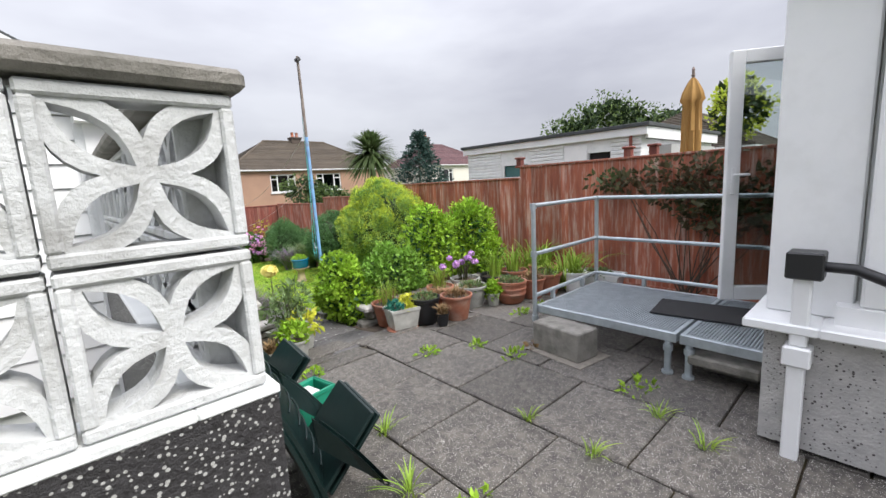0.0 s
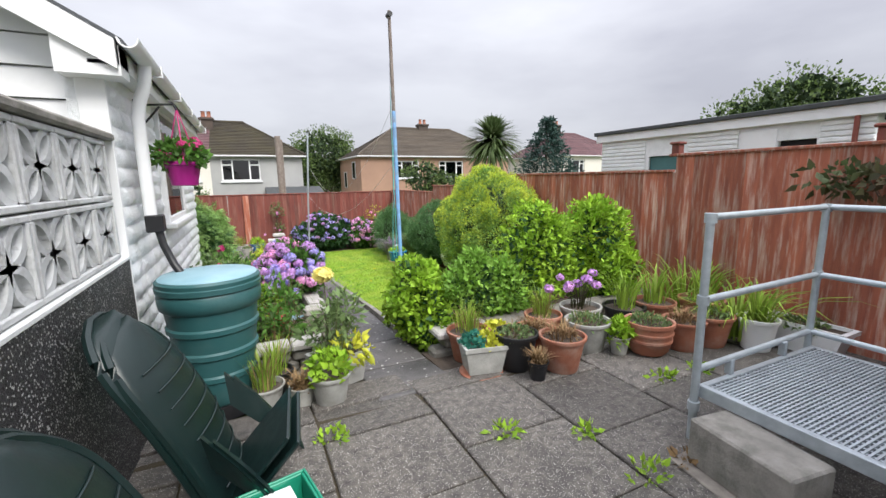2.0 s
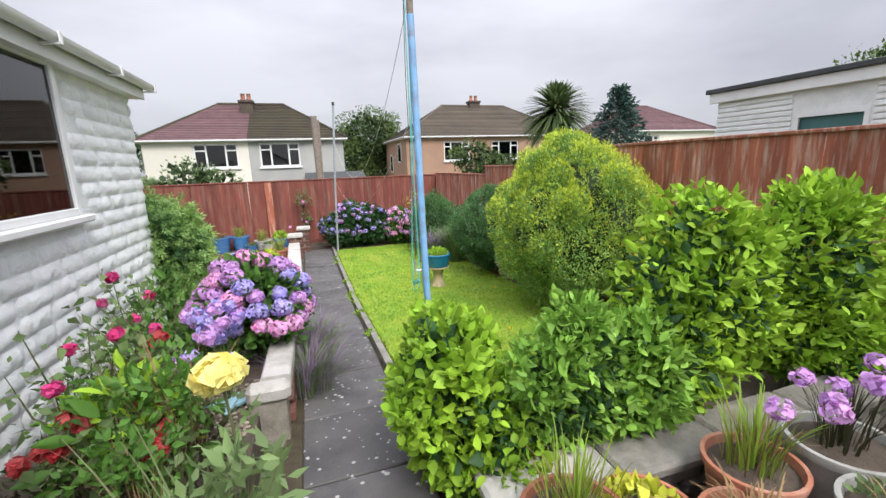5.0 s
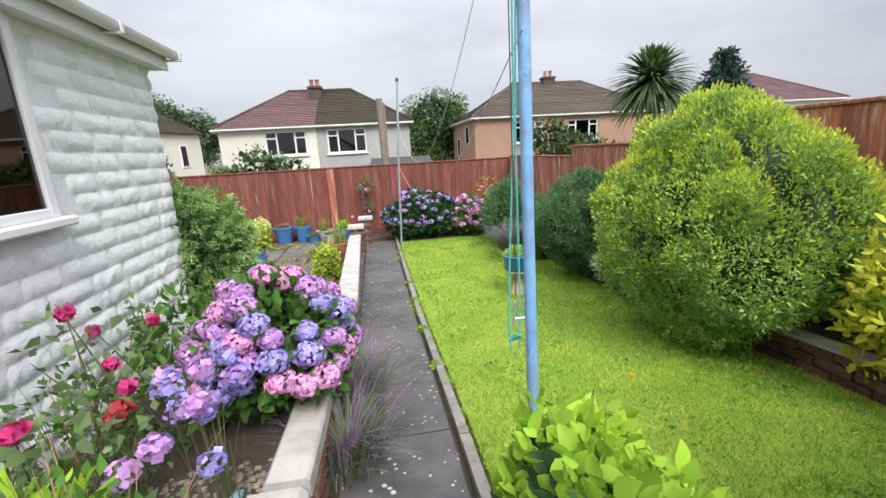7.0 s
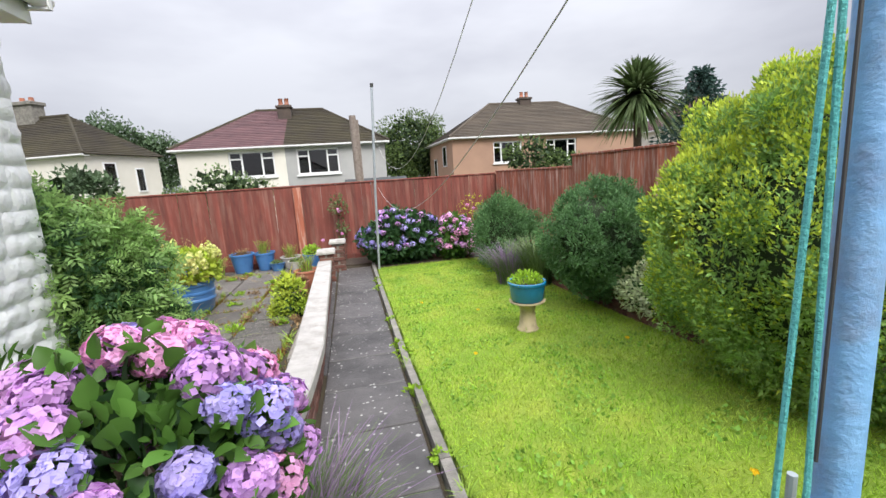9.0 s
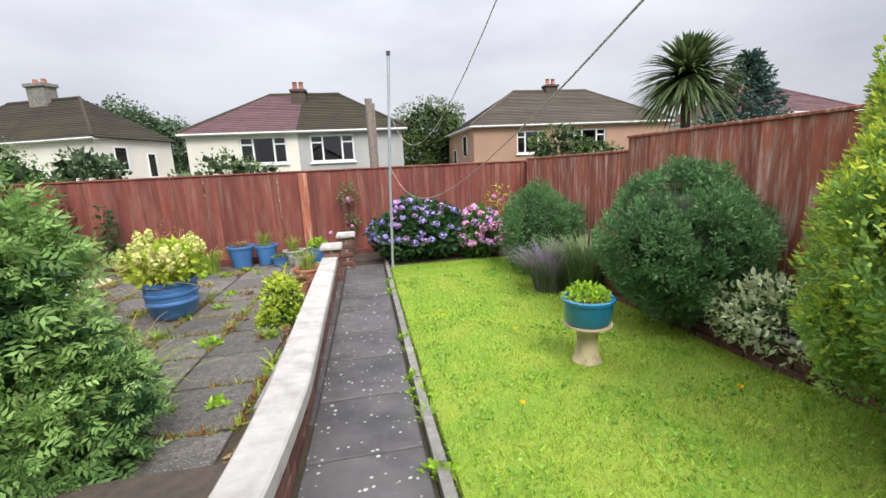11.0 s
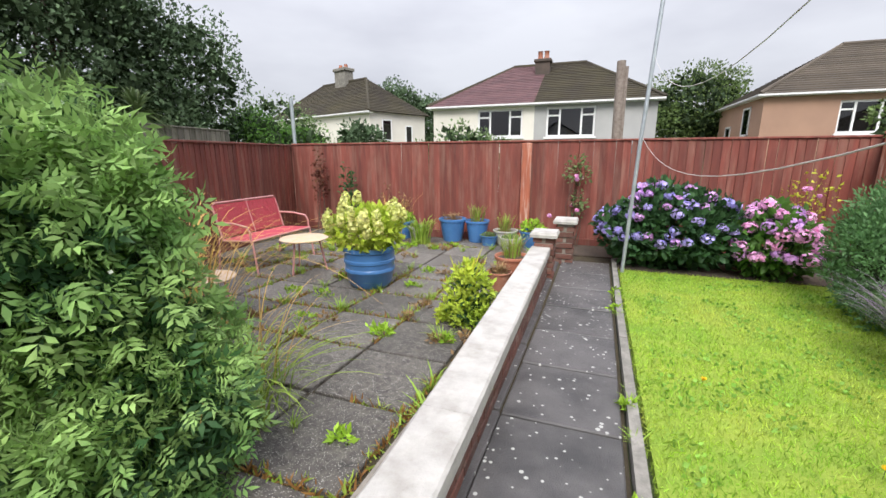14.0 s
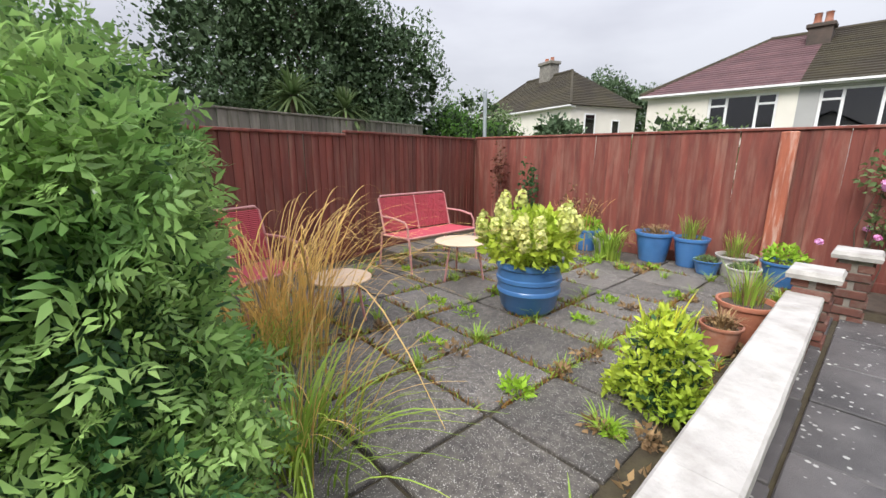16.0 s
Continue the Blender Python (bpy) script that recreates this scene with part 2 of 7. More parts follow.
leafy("leaf_lime", (0.36, 0.55, 0.05), (0.2, 0.37, 0.035))
leafy("leaf_mid", (0.11, 0.24, 0.04), (0.065, 0.15, 0.03))
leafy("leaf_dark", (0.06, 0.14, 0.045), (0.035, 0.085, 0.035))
leafy("leaf_grey", (0.19, 0.27, 0.11), (0.12, 0.19, 0.07))
leafy("leaf_wine", (0.07, 0.05, 0.03), (0.04, 0.06, 0.025))
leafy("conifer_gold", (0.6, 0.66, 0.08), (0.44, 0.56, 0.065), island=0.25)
leafy("conifer_dark", (0.15, 0.29, 0.11), (0.09, 0.19, 0.075), island=0.3)
leafy("conifer_blue", (0.06, 0.11, 0.09), (0.035, 0.07, 0.06), island=0.3)
leafy("leaf_far", (0.15, 0.22, 0.06), (0.08, 0.13, 0.045), trans=0.3)
leafy("leaf_far_dark", (0.12, 0.18, 0.09), (0.07, 0.12, 0.06), trans=0.25)
leafy("strap_leaf", (0.22, 0.38, 0.05), (0.34, 0.42, 0.07))
leafy("variegated", (0.72, 0.74, 0.52), (0.4, 0.5, 0.22))
leafy("leaf_yellow", (0.6, 0.58, 0.06), (0.42, 0.48, 0.05))
leafy("petal_mauve", (0.55, 0.32, 0.72), (0.66, 0.36, 0.64), scale=5)
leafy("petal_blue", (0.38, 0.36, 0.8), (0.52, 0.42, 0.75), scale=5)
leafy("petal_pink", (0.86, 0.38, 0.64), (0.8, 0.45, 0.74), scale=5)
leafy("petal_hot", (0.66, 0.04, 0.2), (0.6, 0.1, 0.3))
leafy("petal_red", (0.5, 0.02, 0.03), (0.5, 0.14, 0.14))
leafy("petal_cream", (0.75, 0.72, 0.3), (0.62, 0.68, 0.22))
leafy("petal_lemon", (0.92, 0.85, 0.34), (0.88, 0.78, 0.25), island=0.12)
leafy("petal_white", (0.75, 0.78, 0.75), (0.65, 0.7, 0.62))
leafy("dandelion", (0.85, 0.62, 0.02), (0.8, 0.5, 0.02))
leafy("lavender", (0.3, 0.2, 0.36), (0.24, 0.18, 0.24))
M["glass"] = glass("clear_glass")
M["far_glass"] = glass("dark_glass", (0.6, 0.65, 0.7), 0.3)


# ---- geometry helpers ----
class Geo:
    """A growing list of vertices and faces."""

    def __init__(self):
        self.v, self.f = [], []

    def add(self, v, f):
        k = len(self.v)
        self.v += [tuple(p) for p in v]
        self.f += [tuple(i + k for i in q) for q in f]
        return self

    def box(self, x0, x1, y0, y1, z0, z1, bevel=0.0, m=None):
        c, h = ((x0 + x1) / 2, (y0 + y1) / 2, (z0 + z1) / 2), (abs(x1 - x0) / 2, abs(y1 - y0) / 2, abs(z1 - z0) / 2)
        b = min(bevel, min(h) * 0.9)
        v, f, ix = [], [], {}
        for s in [(i, j, k) for i in (-1, 1) for j in (-1, 1) for k in (-1, 1)]:
            for a in range(3):
                ix[s, a] = len(v)
                v.append(tuple(c[q] + s[q] * (h[q] - (0 if q == a else b)) for q in range(3)))
        for a in range(3):
            u, w = (a + 1) % 3, (a + 2) % 3
            for sg in (-1, 1):
                def cn(p, q):
                    t = [0, 0, 0]
                    t[a], t[u], t[w] = sg, p, q
                    return tuple(t)
                loop = [cn(-1, -1), cn(1, -1), cn(1, 1), cn(-1, 1)]
                loop = loop if sg > 0 else loop[::-1]
                f.append([ix[q, a] for q in loop])
            if b > 0:
                for p in (-1, 1):
                    for q in (-1, 1):
                        def cm(r):
                            t = [0, 0, 0]
                            t[a], t[u], t[w] = r, p, q
                            return tuple(t)
                        quad = [ix[cm(-1), u], ix[cm(1), u], ix[cm(1), w], ix[cm(-1), w]]
                        f.append(quad if p * q < 0 else quad[::-1])
        if b > 0:
            for s in [(i, j, k) for i in (-1, 1) for j in (-1, 1) for k in (-1, 1)]:
                t = [ix[s, 0], ix[s, 1], ix[s, 2]]
                f.append(t if s[0] * s[1] * s[2] > 0 else t[::-1])
        if b == 0:
            mapv, nv = {}, []
            for i, p in enumerate(v):
                if p not in nv:
                    nv.append(p)
                mapv[i] = nv.index(p)
            v, f = nv, [[mapv[i] for i in q] for q in f]
        if m is not None:
            v = [tuple(m @ Vector(p)) for p in v]
        return self.add(v, f)

    def lathe(self, prof, n=24, at=(0, 0, 0), squash=1.0, close=True):
        v, f = [], []
        for r, z in prof:
            for i in range(n):
                a = 2 * math.pi * i / n
                v.append((at[0] + r * math.cos(a), at[1] + r * squash * math.sin(a), at[2] + z))
        for j in range(len(prof) - 1):
            for i in range(n):
                f.append((j * n + i, j * n + (i + 1) % n, (j + 1) * n + (i + 1) % n, (j + 1) * n + i))
        if close:
            f.append(tuple(range(n))[::-1])
            f.append(tuple((len(prof) - 1) * n + i for i in range(n)))
        return self.add(v, f)

    def square_lathe(self, prof, at=(0, 0, 0), m=None):
        """Rectangular rings: (half x, half y, z)."""
        v, f = [], []
        for hx, hy, z in prof:
            v += [(at[0] + sx * hx, at[1] + sy * hy, at[2] + z) for sx, sy in ((-1, -1), (1, -1), (1, 1), (-1, 1))]
        for j in range(len(prof) - 1):
            for i in range(4):
                f.append((j * 4 + i, j * 4 + (i + 1) % 4, j * 4 + 4 + (i + 1) % 4, j * 4 + 4 + i))
        f += [(3, 2, 1, 0), tuple(len(prof) * 4 - 4 + i for i in range(4))]
        if m is not None:
            v = [tuple(m @ Vector(p)) for p in v]
        return self.add(v, f)

    def tube(self, pts, r, n=8):
        pts = [Vector(p) for p in pts]
        rs = r if isinstance(r, (list, tuple)) else [r] * len(pts)
        v, f = [], []
        for i, p in enumerate(pts):
            d = (pts[min(i + 1, len(pts) - 1)] - pts[max(i - 1, 0)]).normalized()
            s = d.cross(Vector((0.31, 0.17, 0.93)) if abs(d.z) < 0.9 else Vector((1, 0.1, 0))).normalized()
            t = d.cross(s)
            v += [p + rs[i] * (math.cos(2 * math.pi * k / n) * s + math.sin(2 * math.pi * k / n) * t) for k in range(n)]
        for j in range(len(pts) - 1):
            for i in range(n):
                f.append((j * n + i, j * n + (i + 1) % n, (j + 1) * n + (i + 1) % n, (j + 1) * n + i))
        f += [tuple(range(n))[::-1], tuple((len(pts) - 1) * n + i for i in range(n))]
        return self.add(v, f)

    def prism(self, poly, axis, a, b):
        """A polygon of pairs, pushed along one axis from a to b."""
        n = len(poly)

        def p3(p, w):
            return {"x": (w, p[0], p[1]), "y": (p[0], w, p[1]), "z": (p[0], p[1], w)}[axis]
        return self.add([p3(p, a) for p in poly] + [p3(p, b) for p in poly],
                        [tuple(range(n)), tuple(range(2 * n - 1, n - 1, -1))] + [(i + n, (i + 1) % n + n, (i + 1) % n, i) for i in range(n)])

    def mesh(self, name, material, smooth=False):
        me = bpy.data.meshes.new(name)
        me.from_pydata(self.v, [], self.f)
        bm = bmesh.new()
        bm.from_mesh(me)
        bmesh.ops.recalc_face_normals(bm, faces=bm.faces)
        bm.to_mesh(me)
        bm.free()
        if smooth:
            me.shade_smooth()
            me.set_sharp_from_angle(angle=radians(42))
        me.materials.append(material)
        return me


def part(name, geo, material, parent=None, label="", smooth=False):
    me = geo if isinstance(geo, bpy.types.Mesh) else geo.mesh(name, M[material], smooth)
    ob = new(name, me)
    ob.parent = parent
    return tagged(ob, label)


def thing(name, label, category, at=(0, 0, 0), group="", kind="", turn=0):
    ob = new(name)
    ob.empty_display_size = 0.1
    ob.matrix_basis = pose(*at, 0, 0, turn)
    return tagged(ob, label, category, group, kind)


def setting(name, geo, material, label, category, smooth=False):
    return tagged(part(name, geo, material, None, label, smooth), label, category, "", "structure")


def ground_z(y):
    """The garden falls gently away from the house."""
    return float(np.interp(y, (-9, 3.3, 3.7, 5.9, 8.2, 11, 15), (0, 0, -0.08, -0.22, -0.43, -0.53, -0.58)))


rng = np.random.default_rng(4)


# ---- foliage ----
def scatter(name, material, parent, centres, normals, size, shape="leaf", spread=0.7, vary=0.4, label="", width=0.5):
    """Many small leaves, blades or petals in one mesh."""
    centres, normals = np.asarray(centres, float), np.asarray(normals, float)
    k = len(centres)
    if shape == "leaf":
        t = np.array([(0, 0, 0), (-width * 0.5, 0.4, 0.07), (width * 0.5, 0.4, 0.07), (0, 0.5, -0.02), (0, 1, -0.16)])
        f = np.array([(0, 3, 1), (0, 2, 3), (1, 3, 4), (3, 2, 4)])
    elif shape == "petal":
        t = np.array([(-0.5, -0.5, 0.1), (0.5, -0.5, 0.1), (0.5, 0.5, 0.1), (-0.5, 0.5, 0.1), (0, 0, -0.05)])
        f = np.array([(0, 1, 4), (1, 2, 4), (2, 3, 4), (3, 0, 4)])
    elif shape == "round":
        t = np.array([(0, 0, 0), (-width * 0.36, 0.22, 0.05), (-width * 0.48, 0.5, 0.06), (-width * 0.27, 0.8, 0.0), (0, 1, -0.14), (width * 0.27, 0.8, 0.0), (width * 0.48, 0.5, 0.06), (width * 0.36, 0.22, 0.05), (0, 0.5, -0.03)])
        f = np.array([(8, (i + 1) % 8, i) for i in range(8)])
    elif shape == "pinnate":
        t, f = [], []
        for y, sx in ((0.2, -1), (0.2, 1), (0.45, -1), (0.45, 1), (0.68, -1), (0.68, 1), (0.75, 0)):
            ln, dx, dy = (0.48, 0.85 * sx, 0.5) if sx else (0.55, 0.0, 1.0)
            px, py = -dy * width * 0.12, dx * width * 0.12
            q = len(t)
            t += [(0, y, 0), (dx * ln * 0.45 + px, y + dy * ln * 0.45 + py, 0.03), (dx * ln * 0.45 - px, y + dy * ln * 0.45 - py, 0.03), (dx * ln, y + dy * ln, -0.1)]
            f += [(q, q + 2, q + 1), (q + 1, q + 2, q + 3)]
        t, f = np.array(t), np.array(f)
    else:
        t = np.array([(-width * 0.5, 0, 0), (width * 0.5, 0, 0), (-width * 0.32, 0.6, 0.05), (width * 0.32, 0.6, 0.05), (0, 1, -0.1)])
        f = np.array([(0, 1, 3), (0, 3, 2), (2, 3, 4), (2, 3, 4)])[:3]
    d = normals + rng.normal(0, spread, (k, 3))
    d /= np.linalg.norm(d, axis=1, keepdims=True) + 1e-9
    side = np.cross(d, rng.normal(0, 1, (k, 3)))
    side /= np.linalg.norm(side, axis=1, keepdims=True) + 1e-9
    up = np.cross(side, d)
    if shape == "petal":
        d, up = up, d
    s = size * (1 + rng.uniform(-vary, vary, k))
    v = centres[:, None, :] + s[:, None, None] * (t[None, :, 0:1] * side[:, None] + t[None, :, 1:2] * d[:, None] + t[None, :, 2:3] * up[:, None])
    faces = (f[None] + (np.arange(k) * len(t))[:, None, None]).reshape(-1, 3)
    me = bpy.data.meshes.new(name)
    me.vertices.add(k * len(t))
    me.vertices.foreach_set("co", v.reshape(-1))
    me.loops.add(faces.size)
    me.loops.foreach_set("vertex_index", faces.reshape(-1).astype(np.int32))
    me.polygons.add(len(faces))
    me.polygons.foreach_set("loop_start", np.arange(0, faces.size, 3, dtype=np.int32))
    me.update(calc_edges=True)
    me.materials.append(M[material])
    ob = new(name, me)
    ob.parent = parent
    return tagged(ob, label)


def blob_points(lobes, count, depth=0.35):
    """Points in the outer shell of several ellipsoids (x, y, z, rx, ry, rz), with their outward directions."""
    lobes = np.asarray(lobes, float)
    area = (lobes[:, 3] * lobes[:, 4] + lobes[:, 4] * lobes[:, 5] + lobes[:, 3] * lobes[:, 5])
    pick = rng.choice(len(lobes), count, p=area / area.sum())
    d = rng.normal(0, 1, (count, 3))
    d /= np.linalg.norm(d, axis=1, keepdims=True)
    r = 1 - depth * rng.uniform(0, 1, count) ** 2
    wob = 1 + 0.09 * np.sin(5.1 * d[:, 0] + 3.3 * d[:, 2] + pick) + 0.07 * np.sin(7.3 * d[:, 1] - 4.1 * d[:, 2] + 2 * pick)
    p = lobes[pick, :3] + lobes[pick, 3:] * d * (r * wob)[:, None]
    nn = d / lobes[pick, 3:]
    nn /= np.linalg.norm(nn, axis=1, keepdims=True)
    return p, nn


def lumps(base, count, size):
    """Smaller lobes strewn over larger ones, for an uneven outline."""
    p, d = blob_points(base, count, 0.1)
    return [tuple(b) for b in base] + [(*q, *(size * rng.uniform(0.6, 1.3, 3))) for q in p - d * size * 0.4]


def stems(name, parent, base, tips, r0, material="bark"):
    g = Geo()
    for tip in tips:
        b = Vector(base) + Vector(rng.normal(0, 0.04, 3) * Vector((1, 1, 0)))
        t = Vector(tip)
        mid = (b + t) / 2 + Vector(rng.normal(0, 0.06, 3)) * (t - b).length
        g.tube([b, b.lerp(mid, 0.6), mid, mid.lerp(t, 0.6), t], [r0, r0 * 0.8, r0 * 0.6, r0 * 0.4, r0 * 0.2], 5)
    return part(name, g, material, parent, "", True)


# ---- ground ----
def land_z(x, y):
    z = ground_z(min(y, 14.6)) - 0.06
    if y > 14.6:
        z += float(np.interp(y, (14.6, 20), (0, -1.7)))
    if x < -5.5:
        z += float(np.interp(-x, (5.5, 12), (0, -0.8)))
    return z


xs = [-900, -300, -100, -50, -30, -20, -12, -8, -5.5] + [-4 + 0.5 * i for i in range(21)] + [8, 12, 20, 30, 50, 100, 300, 900]
ys = [-900, -300, -100, -40, -20, -10, -5, -2, 0, 2, 3, 3.3, 3.7] + [4.5 + 0.7 * i for i in range(15)] + [15, 16, 17, 18, 20, 25, 30, 50, 100, 300, 900]
g = Geo()
g.add([(x, y, land_z(x, y)) for y in ys for x in xs], [(j * len(xs) + i, j * len(xs) + i + 1, (j + 1) * len(xs) + i + 1, (j + 1) * len(xs) + i) for j in range(len(ys) - 1) for i in range(len(xs) - 1)])
setting("ground", g, "field", "rough green grass ground around the plot", "ground", True)


def strip(x0, x1, y0, y1, up, down=0.1, step=0.4):
    """A bed that follows the fall of the garden, with a flat top."""
    n = max(1, round((y1 - y0) / step))
    yy = [y0 + (y1 - y0) * i / n for i in range(n + 1)]
    gg = Geo()
    v, f = [], []
    for y in yy:
        z = ground_z(y)
        v += [(x0, y, z - down), (x1, y, z - down), (x1, y, z + up), (x0, y, z + up)]
    for j in range(n):
        for i in range(4):
            f.append((j * 4 + i, j * 4 + (i + 1) % 4, j * 4 + 4 + (i + 1) % 4, j * 4 + 4 + i))
    f += [(3, 2, 1, 0), tuple(n * 4 + i for i in range(4))]
    return gg.add(v, f)


lawn = setting("lawn", strip(2.4, 4.68, 4.95, 12.75, -0.005, 0.06), "lawn", "short bright green lawn between path and brick bed", "lawn")
patio = setting("patio", strip(-1.6, 5.32, -2.6, 3.72, -0.02, 0.05), "moss", "upper patio of weathered aggregate slabs with weeds", "patio")
path = setting("path", strip(1.585, 2.3, 3.72, 13.4, -0.022, 0.05), "moss", "narrow dark concrete slab path beside the lawn", "path")
terrace = setting("terrace", strip(-3.4, 1.46, 7.78, 14.1, -0.025, 0.05), "moss", "lower slab terrace with weeds in its joints", "patio")
bed_fence = setting("flower_bed", strip(4.8, 5.3, 4.3, 14.1, 0.2), "soil", "raised soil bed behind the low brick wall", "flower bed")
bed_house = setting("flower_bed", strip(0.36, 1.46, 4.35, 7.75, 0.17), "soil", "raised flower bed along the white outbuilding", "flower bed")
bed_mid = setting("flower_bed", strip(2.42, 4.8, 4.22, 4.95, 0.04), "soil", "soil bed behind the potted plants", "flower bed")


bed_pots = setting("flower_bed", strip(2.3, 5.3, 3.72, 4.22, -0.01, 0.08), "soil", "bare soil strip behind the potted plants", "flower bed")
bed_end = setting("flower_bed", strip(1.46, 5.3, 13.38, 14.14, 0.0, 0.08), "soil", "bare soil strip along the end fence", "flower bed")
bed_blue = setting("flower_bed", strip(2.36, 4.8, 12.76, 13.38, 0.0, 0.08), "soil", "soil bed under the end hydrangeas", "flower bed")


# ---- fences ----
def fence(name, a, b, tops, label, material, post_every=1.83, board=0.105, rear=False):
    """Vertical boards from a to b; tops: (distance from, top z)."""
    a, b = Vector(a), Vector(b)
    ln, ang = (b - a).length, math.degrees(math.atan2(b.y - a.y, b.x - a.x))
    th = tagged(thing(name, label, "fence", (a.x, a.y, 0), turn=ang), kind="structure")
    meshes = {}
    n = int(ln / board)
    for i in range(n):
        s = (i + 0.5) * ln / n
        top = [t for d, t in tops if s >= d][-1]
        y = a.y + (b.y - a.y) * s / ln
        z0 = ground_z(y) - 0.03
        h = round((top - z0) * 20) / 20
        if h not in meshes:
            w = ln / n
            q = Geo().prism([(-w / 2, -0.006), (w / 2 + 0.006, 0.006), (w / 2 + 0.006, 0.016), (-w / 2, 0.008)], "z", 0, h)
            meshes[h] = q.mesh("board", M[material])
        ob = part("board", meshes[h], material, th)
        ob.matrix_basis = pose(s, rng.normal(0, 0.002), top - h + rng.normal(0, 0.004), 0, rng.normal(0, 0.25), 0)
    d = 0.0
    k = 0
    while d < ln + 0.1:
        s = min(d, ln)
        top = [t for dd, t in tops if s >= dd][-1]
        top = max(top, [t for dd, t in tops if s - 0.2 >= dd or dd == 0][-1])
        y = a.y + (b.y - a.y) * s / ln
        part("post", Geo().box(s - 0.045, s + 0.045, 0.02, 0.1, ground_z(y) - 0.1, top - 0.01, 0.006), material, th)
        d += post_every
    for j, (d0, top) in enumerate(tops):
        d1 = tops[j + 1][0] if j + 1 < len(tops) else ln
        part("capping", Geo().box(d0, d1, -0.022, 0.04, top - 0.004, top + 0.026, 0.005), material, th)
        part("gravel_board", Geo().box(d0, d1, -0.02, 0.02, ground_z(a.y + (b.y - a.y) * (d0 + d1) / 2 / ln) - 0.15, ground_z(a.y + (b.y - a.y) * d0 / ln) + 0.1 if abs(b.y - a.y) < 2 else ground_z(a.y + (b.y - a.y) * d1 / ln) + 0.06, 0.005), material, th)
    return th


fence("garden_fence", (5.36, 14.15), (5.36, -2.6), [(0, 1.1), (3.36, 1.27), (6.6, 1.49), (10.08, 1.665)], "tall red-brown stained timber fence, sun-bleached and streaked", "fence_worn")
fence("garden_fence", (-3.75, 14.2), (5.34, 14.17), [(0, 1.06)], "red-brown stained board fence across the garden end", "fence")
fence("garden_fence", (-1.95, 7.4), (-3.75, 14.18), [(0, 1.0), (3.6, 1.04)], "dark red-brown board fence beside the terrace", "fence")
fence("neighbour_fence", (-3.6, 6.2), (-5.8, 14.6), [(0, 1.38)], "silvered grey board fence beyond the red one", "grey_timber", board=0.16)
post_cap = Geo().box(-0.06, 0.06, -0.06, 0.06, 0, 0.03, 0.006).box(-0.045, 0.045, -0.045, 0.045, 0.03, 0.13, 0.006).box(-0.065, 0.065, -0.065, 0.065, 0.13, 0.16, 0.01)
for y in (4.06, 2.36, 2.05):
    tagged(part("fence_post_cap", post_cap, "fence", None), "short red-brown timber post top above the fence", "post top").matrix_basis = pose(5.4, y, 1.66)

# ---- screen block wall ----
BX, BW, BH, BT = 0.3, 0.335, 0.325, 0.1


def screen_block():
    """A pierced block: square rim and four petal-shaped bars crossing at the middle."""
    q = Geo()
    w, h, t = BW / 2 - 0.004, BH / 2 - 0.004, BT / 2
    rim = 0.026
    q.box(-w, w, -t, t, h - rim, h, 0.005).box(-w, w, -t, t, -h, -h + rim, 0.005)
    q.box(-w, -w + rim, -t, t, -h + rim, h - rim, 0.005).box(w - rim, w, -t, t, -h + rim, h - rim, 0.005)
    for sx in (-1, 1):
        for sz in (-1, 1):
            for side in (-1, 1):
                pts = []
                for i in range(9):
                    u = i / 8
                    bow = side * 0.047 * math.sin(math.pi * u)
                    x, z = sx * (u * (w - 0.02)), sz * (u * (h - 0.02))
                    nx, nz = -sz * 0.7, sx * 0.7
                    pts.append((x + nx * bow, z + nz * bow, nx, nz))
                hw = 0.0165
                poly = [(x + nx * hw, z + nz * hw) for x, z, nx, nz in pts] + [(x - nx * hw, z - nz * hw) for x, z, nx, nz in reversed(pts)]
                k = len(pts)
                v = [(px, -t * 0.8, pz) for px, pz in poly] + [(px, t * 0.8, pz) for px, pz in poly]
                m2 = 2 * k
                f = [(i, i + 1, m2 - 2 - i, m2 - 1 - i) for i in range(k - 1)] + [(i + m2, m2 - 1 - i + m2, m2 - 2 - i + m2, i + 1 + m2) for i in range(k - 1)]
                f += [(i, (i + 1) % m2, (i + 1) % m2 + m2, i + m2) for i in range(m2)]
                q.add(v, f)
    return q


screen = tagged(thing("screen_wall", "white pierced screen-block wall on black pebbledash base", "wall"), kind="structure")
M["block_paint"] = mat("flaking_white_block_paint", (0.64, 0.65, 0.65), (0.52, 0.53, 0.53), 6, 0.7, 0.7, 60, rand=0.06, dirt=(0.22, 0.21, 0.19), dirt_scale=7, dirt_amount=0.6)
block_mesh = screen_block().mesh("screen_block", M["block_paint"])
base_z = 1.02
for row in range(2):
    z = base_z + 0.015 + BH * (row + 0.5)
    for i in range(9):
        y = 1.06 + BW * (i + 0.5)
        if y + BW / 2 < 3.92:
            part("screen_block", block_mesh, "white", screen).matrix_basis = pose(BX - BT / 2, y, z, 0, 0, 90)
    for i in range(5):
        part("screen_block", block_mesh, "white", screen).matrix_basis = pose(BX - 0.002 - BW * (i + 0.5), 0.96 + BT / 2, z)
part("base", Geo().box(BX - 0.15, BX + 0.012, 0.95, 3.84, -0.05, base_z - 0.008), "blackdash", screen, "black pebbledash base")
part("base", Geo().box(-1.7, BX - 0.15, 0.95, 1.1, -0.05, base_z - 0.008), "blackdash", screen, "black pebbledash base")
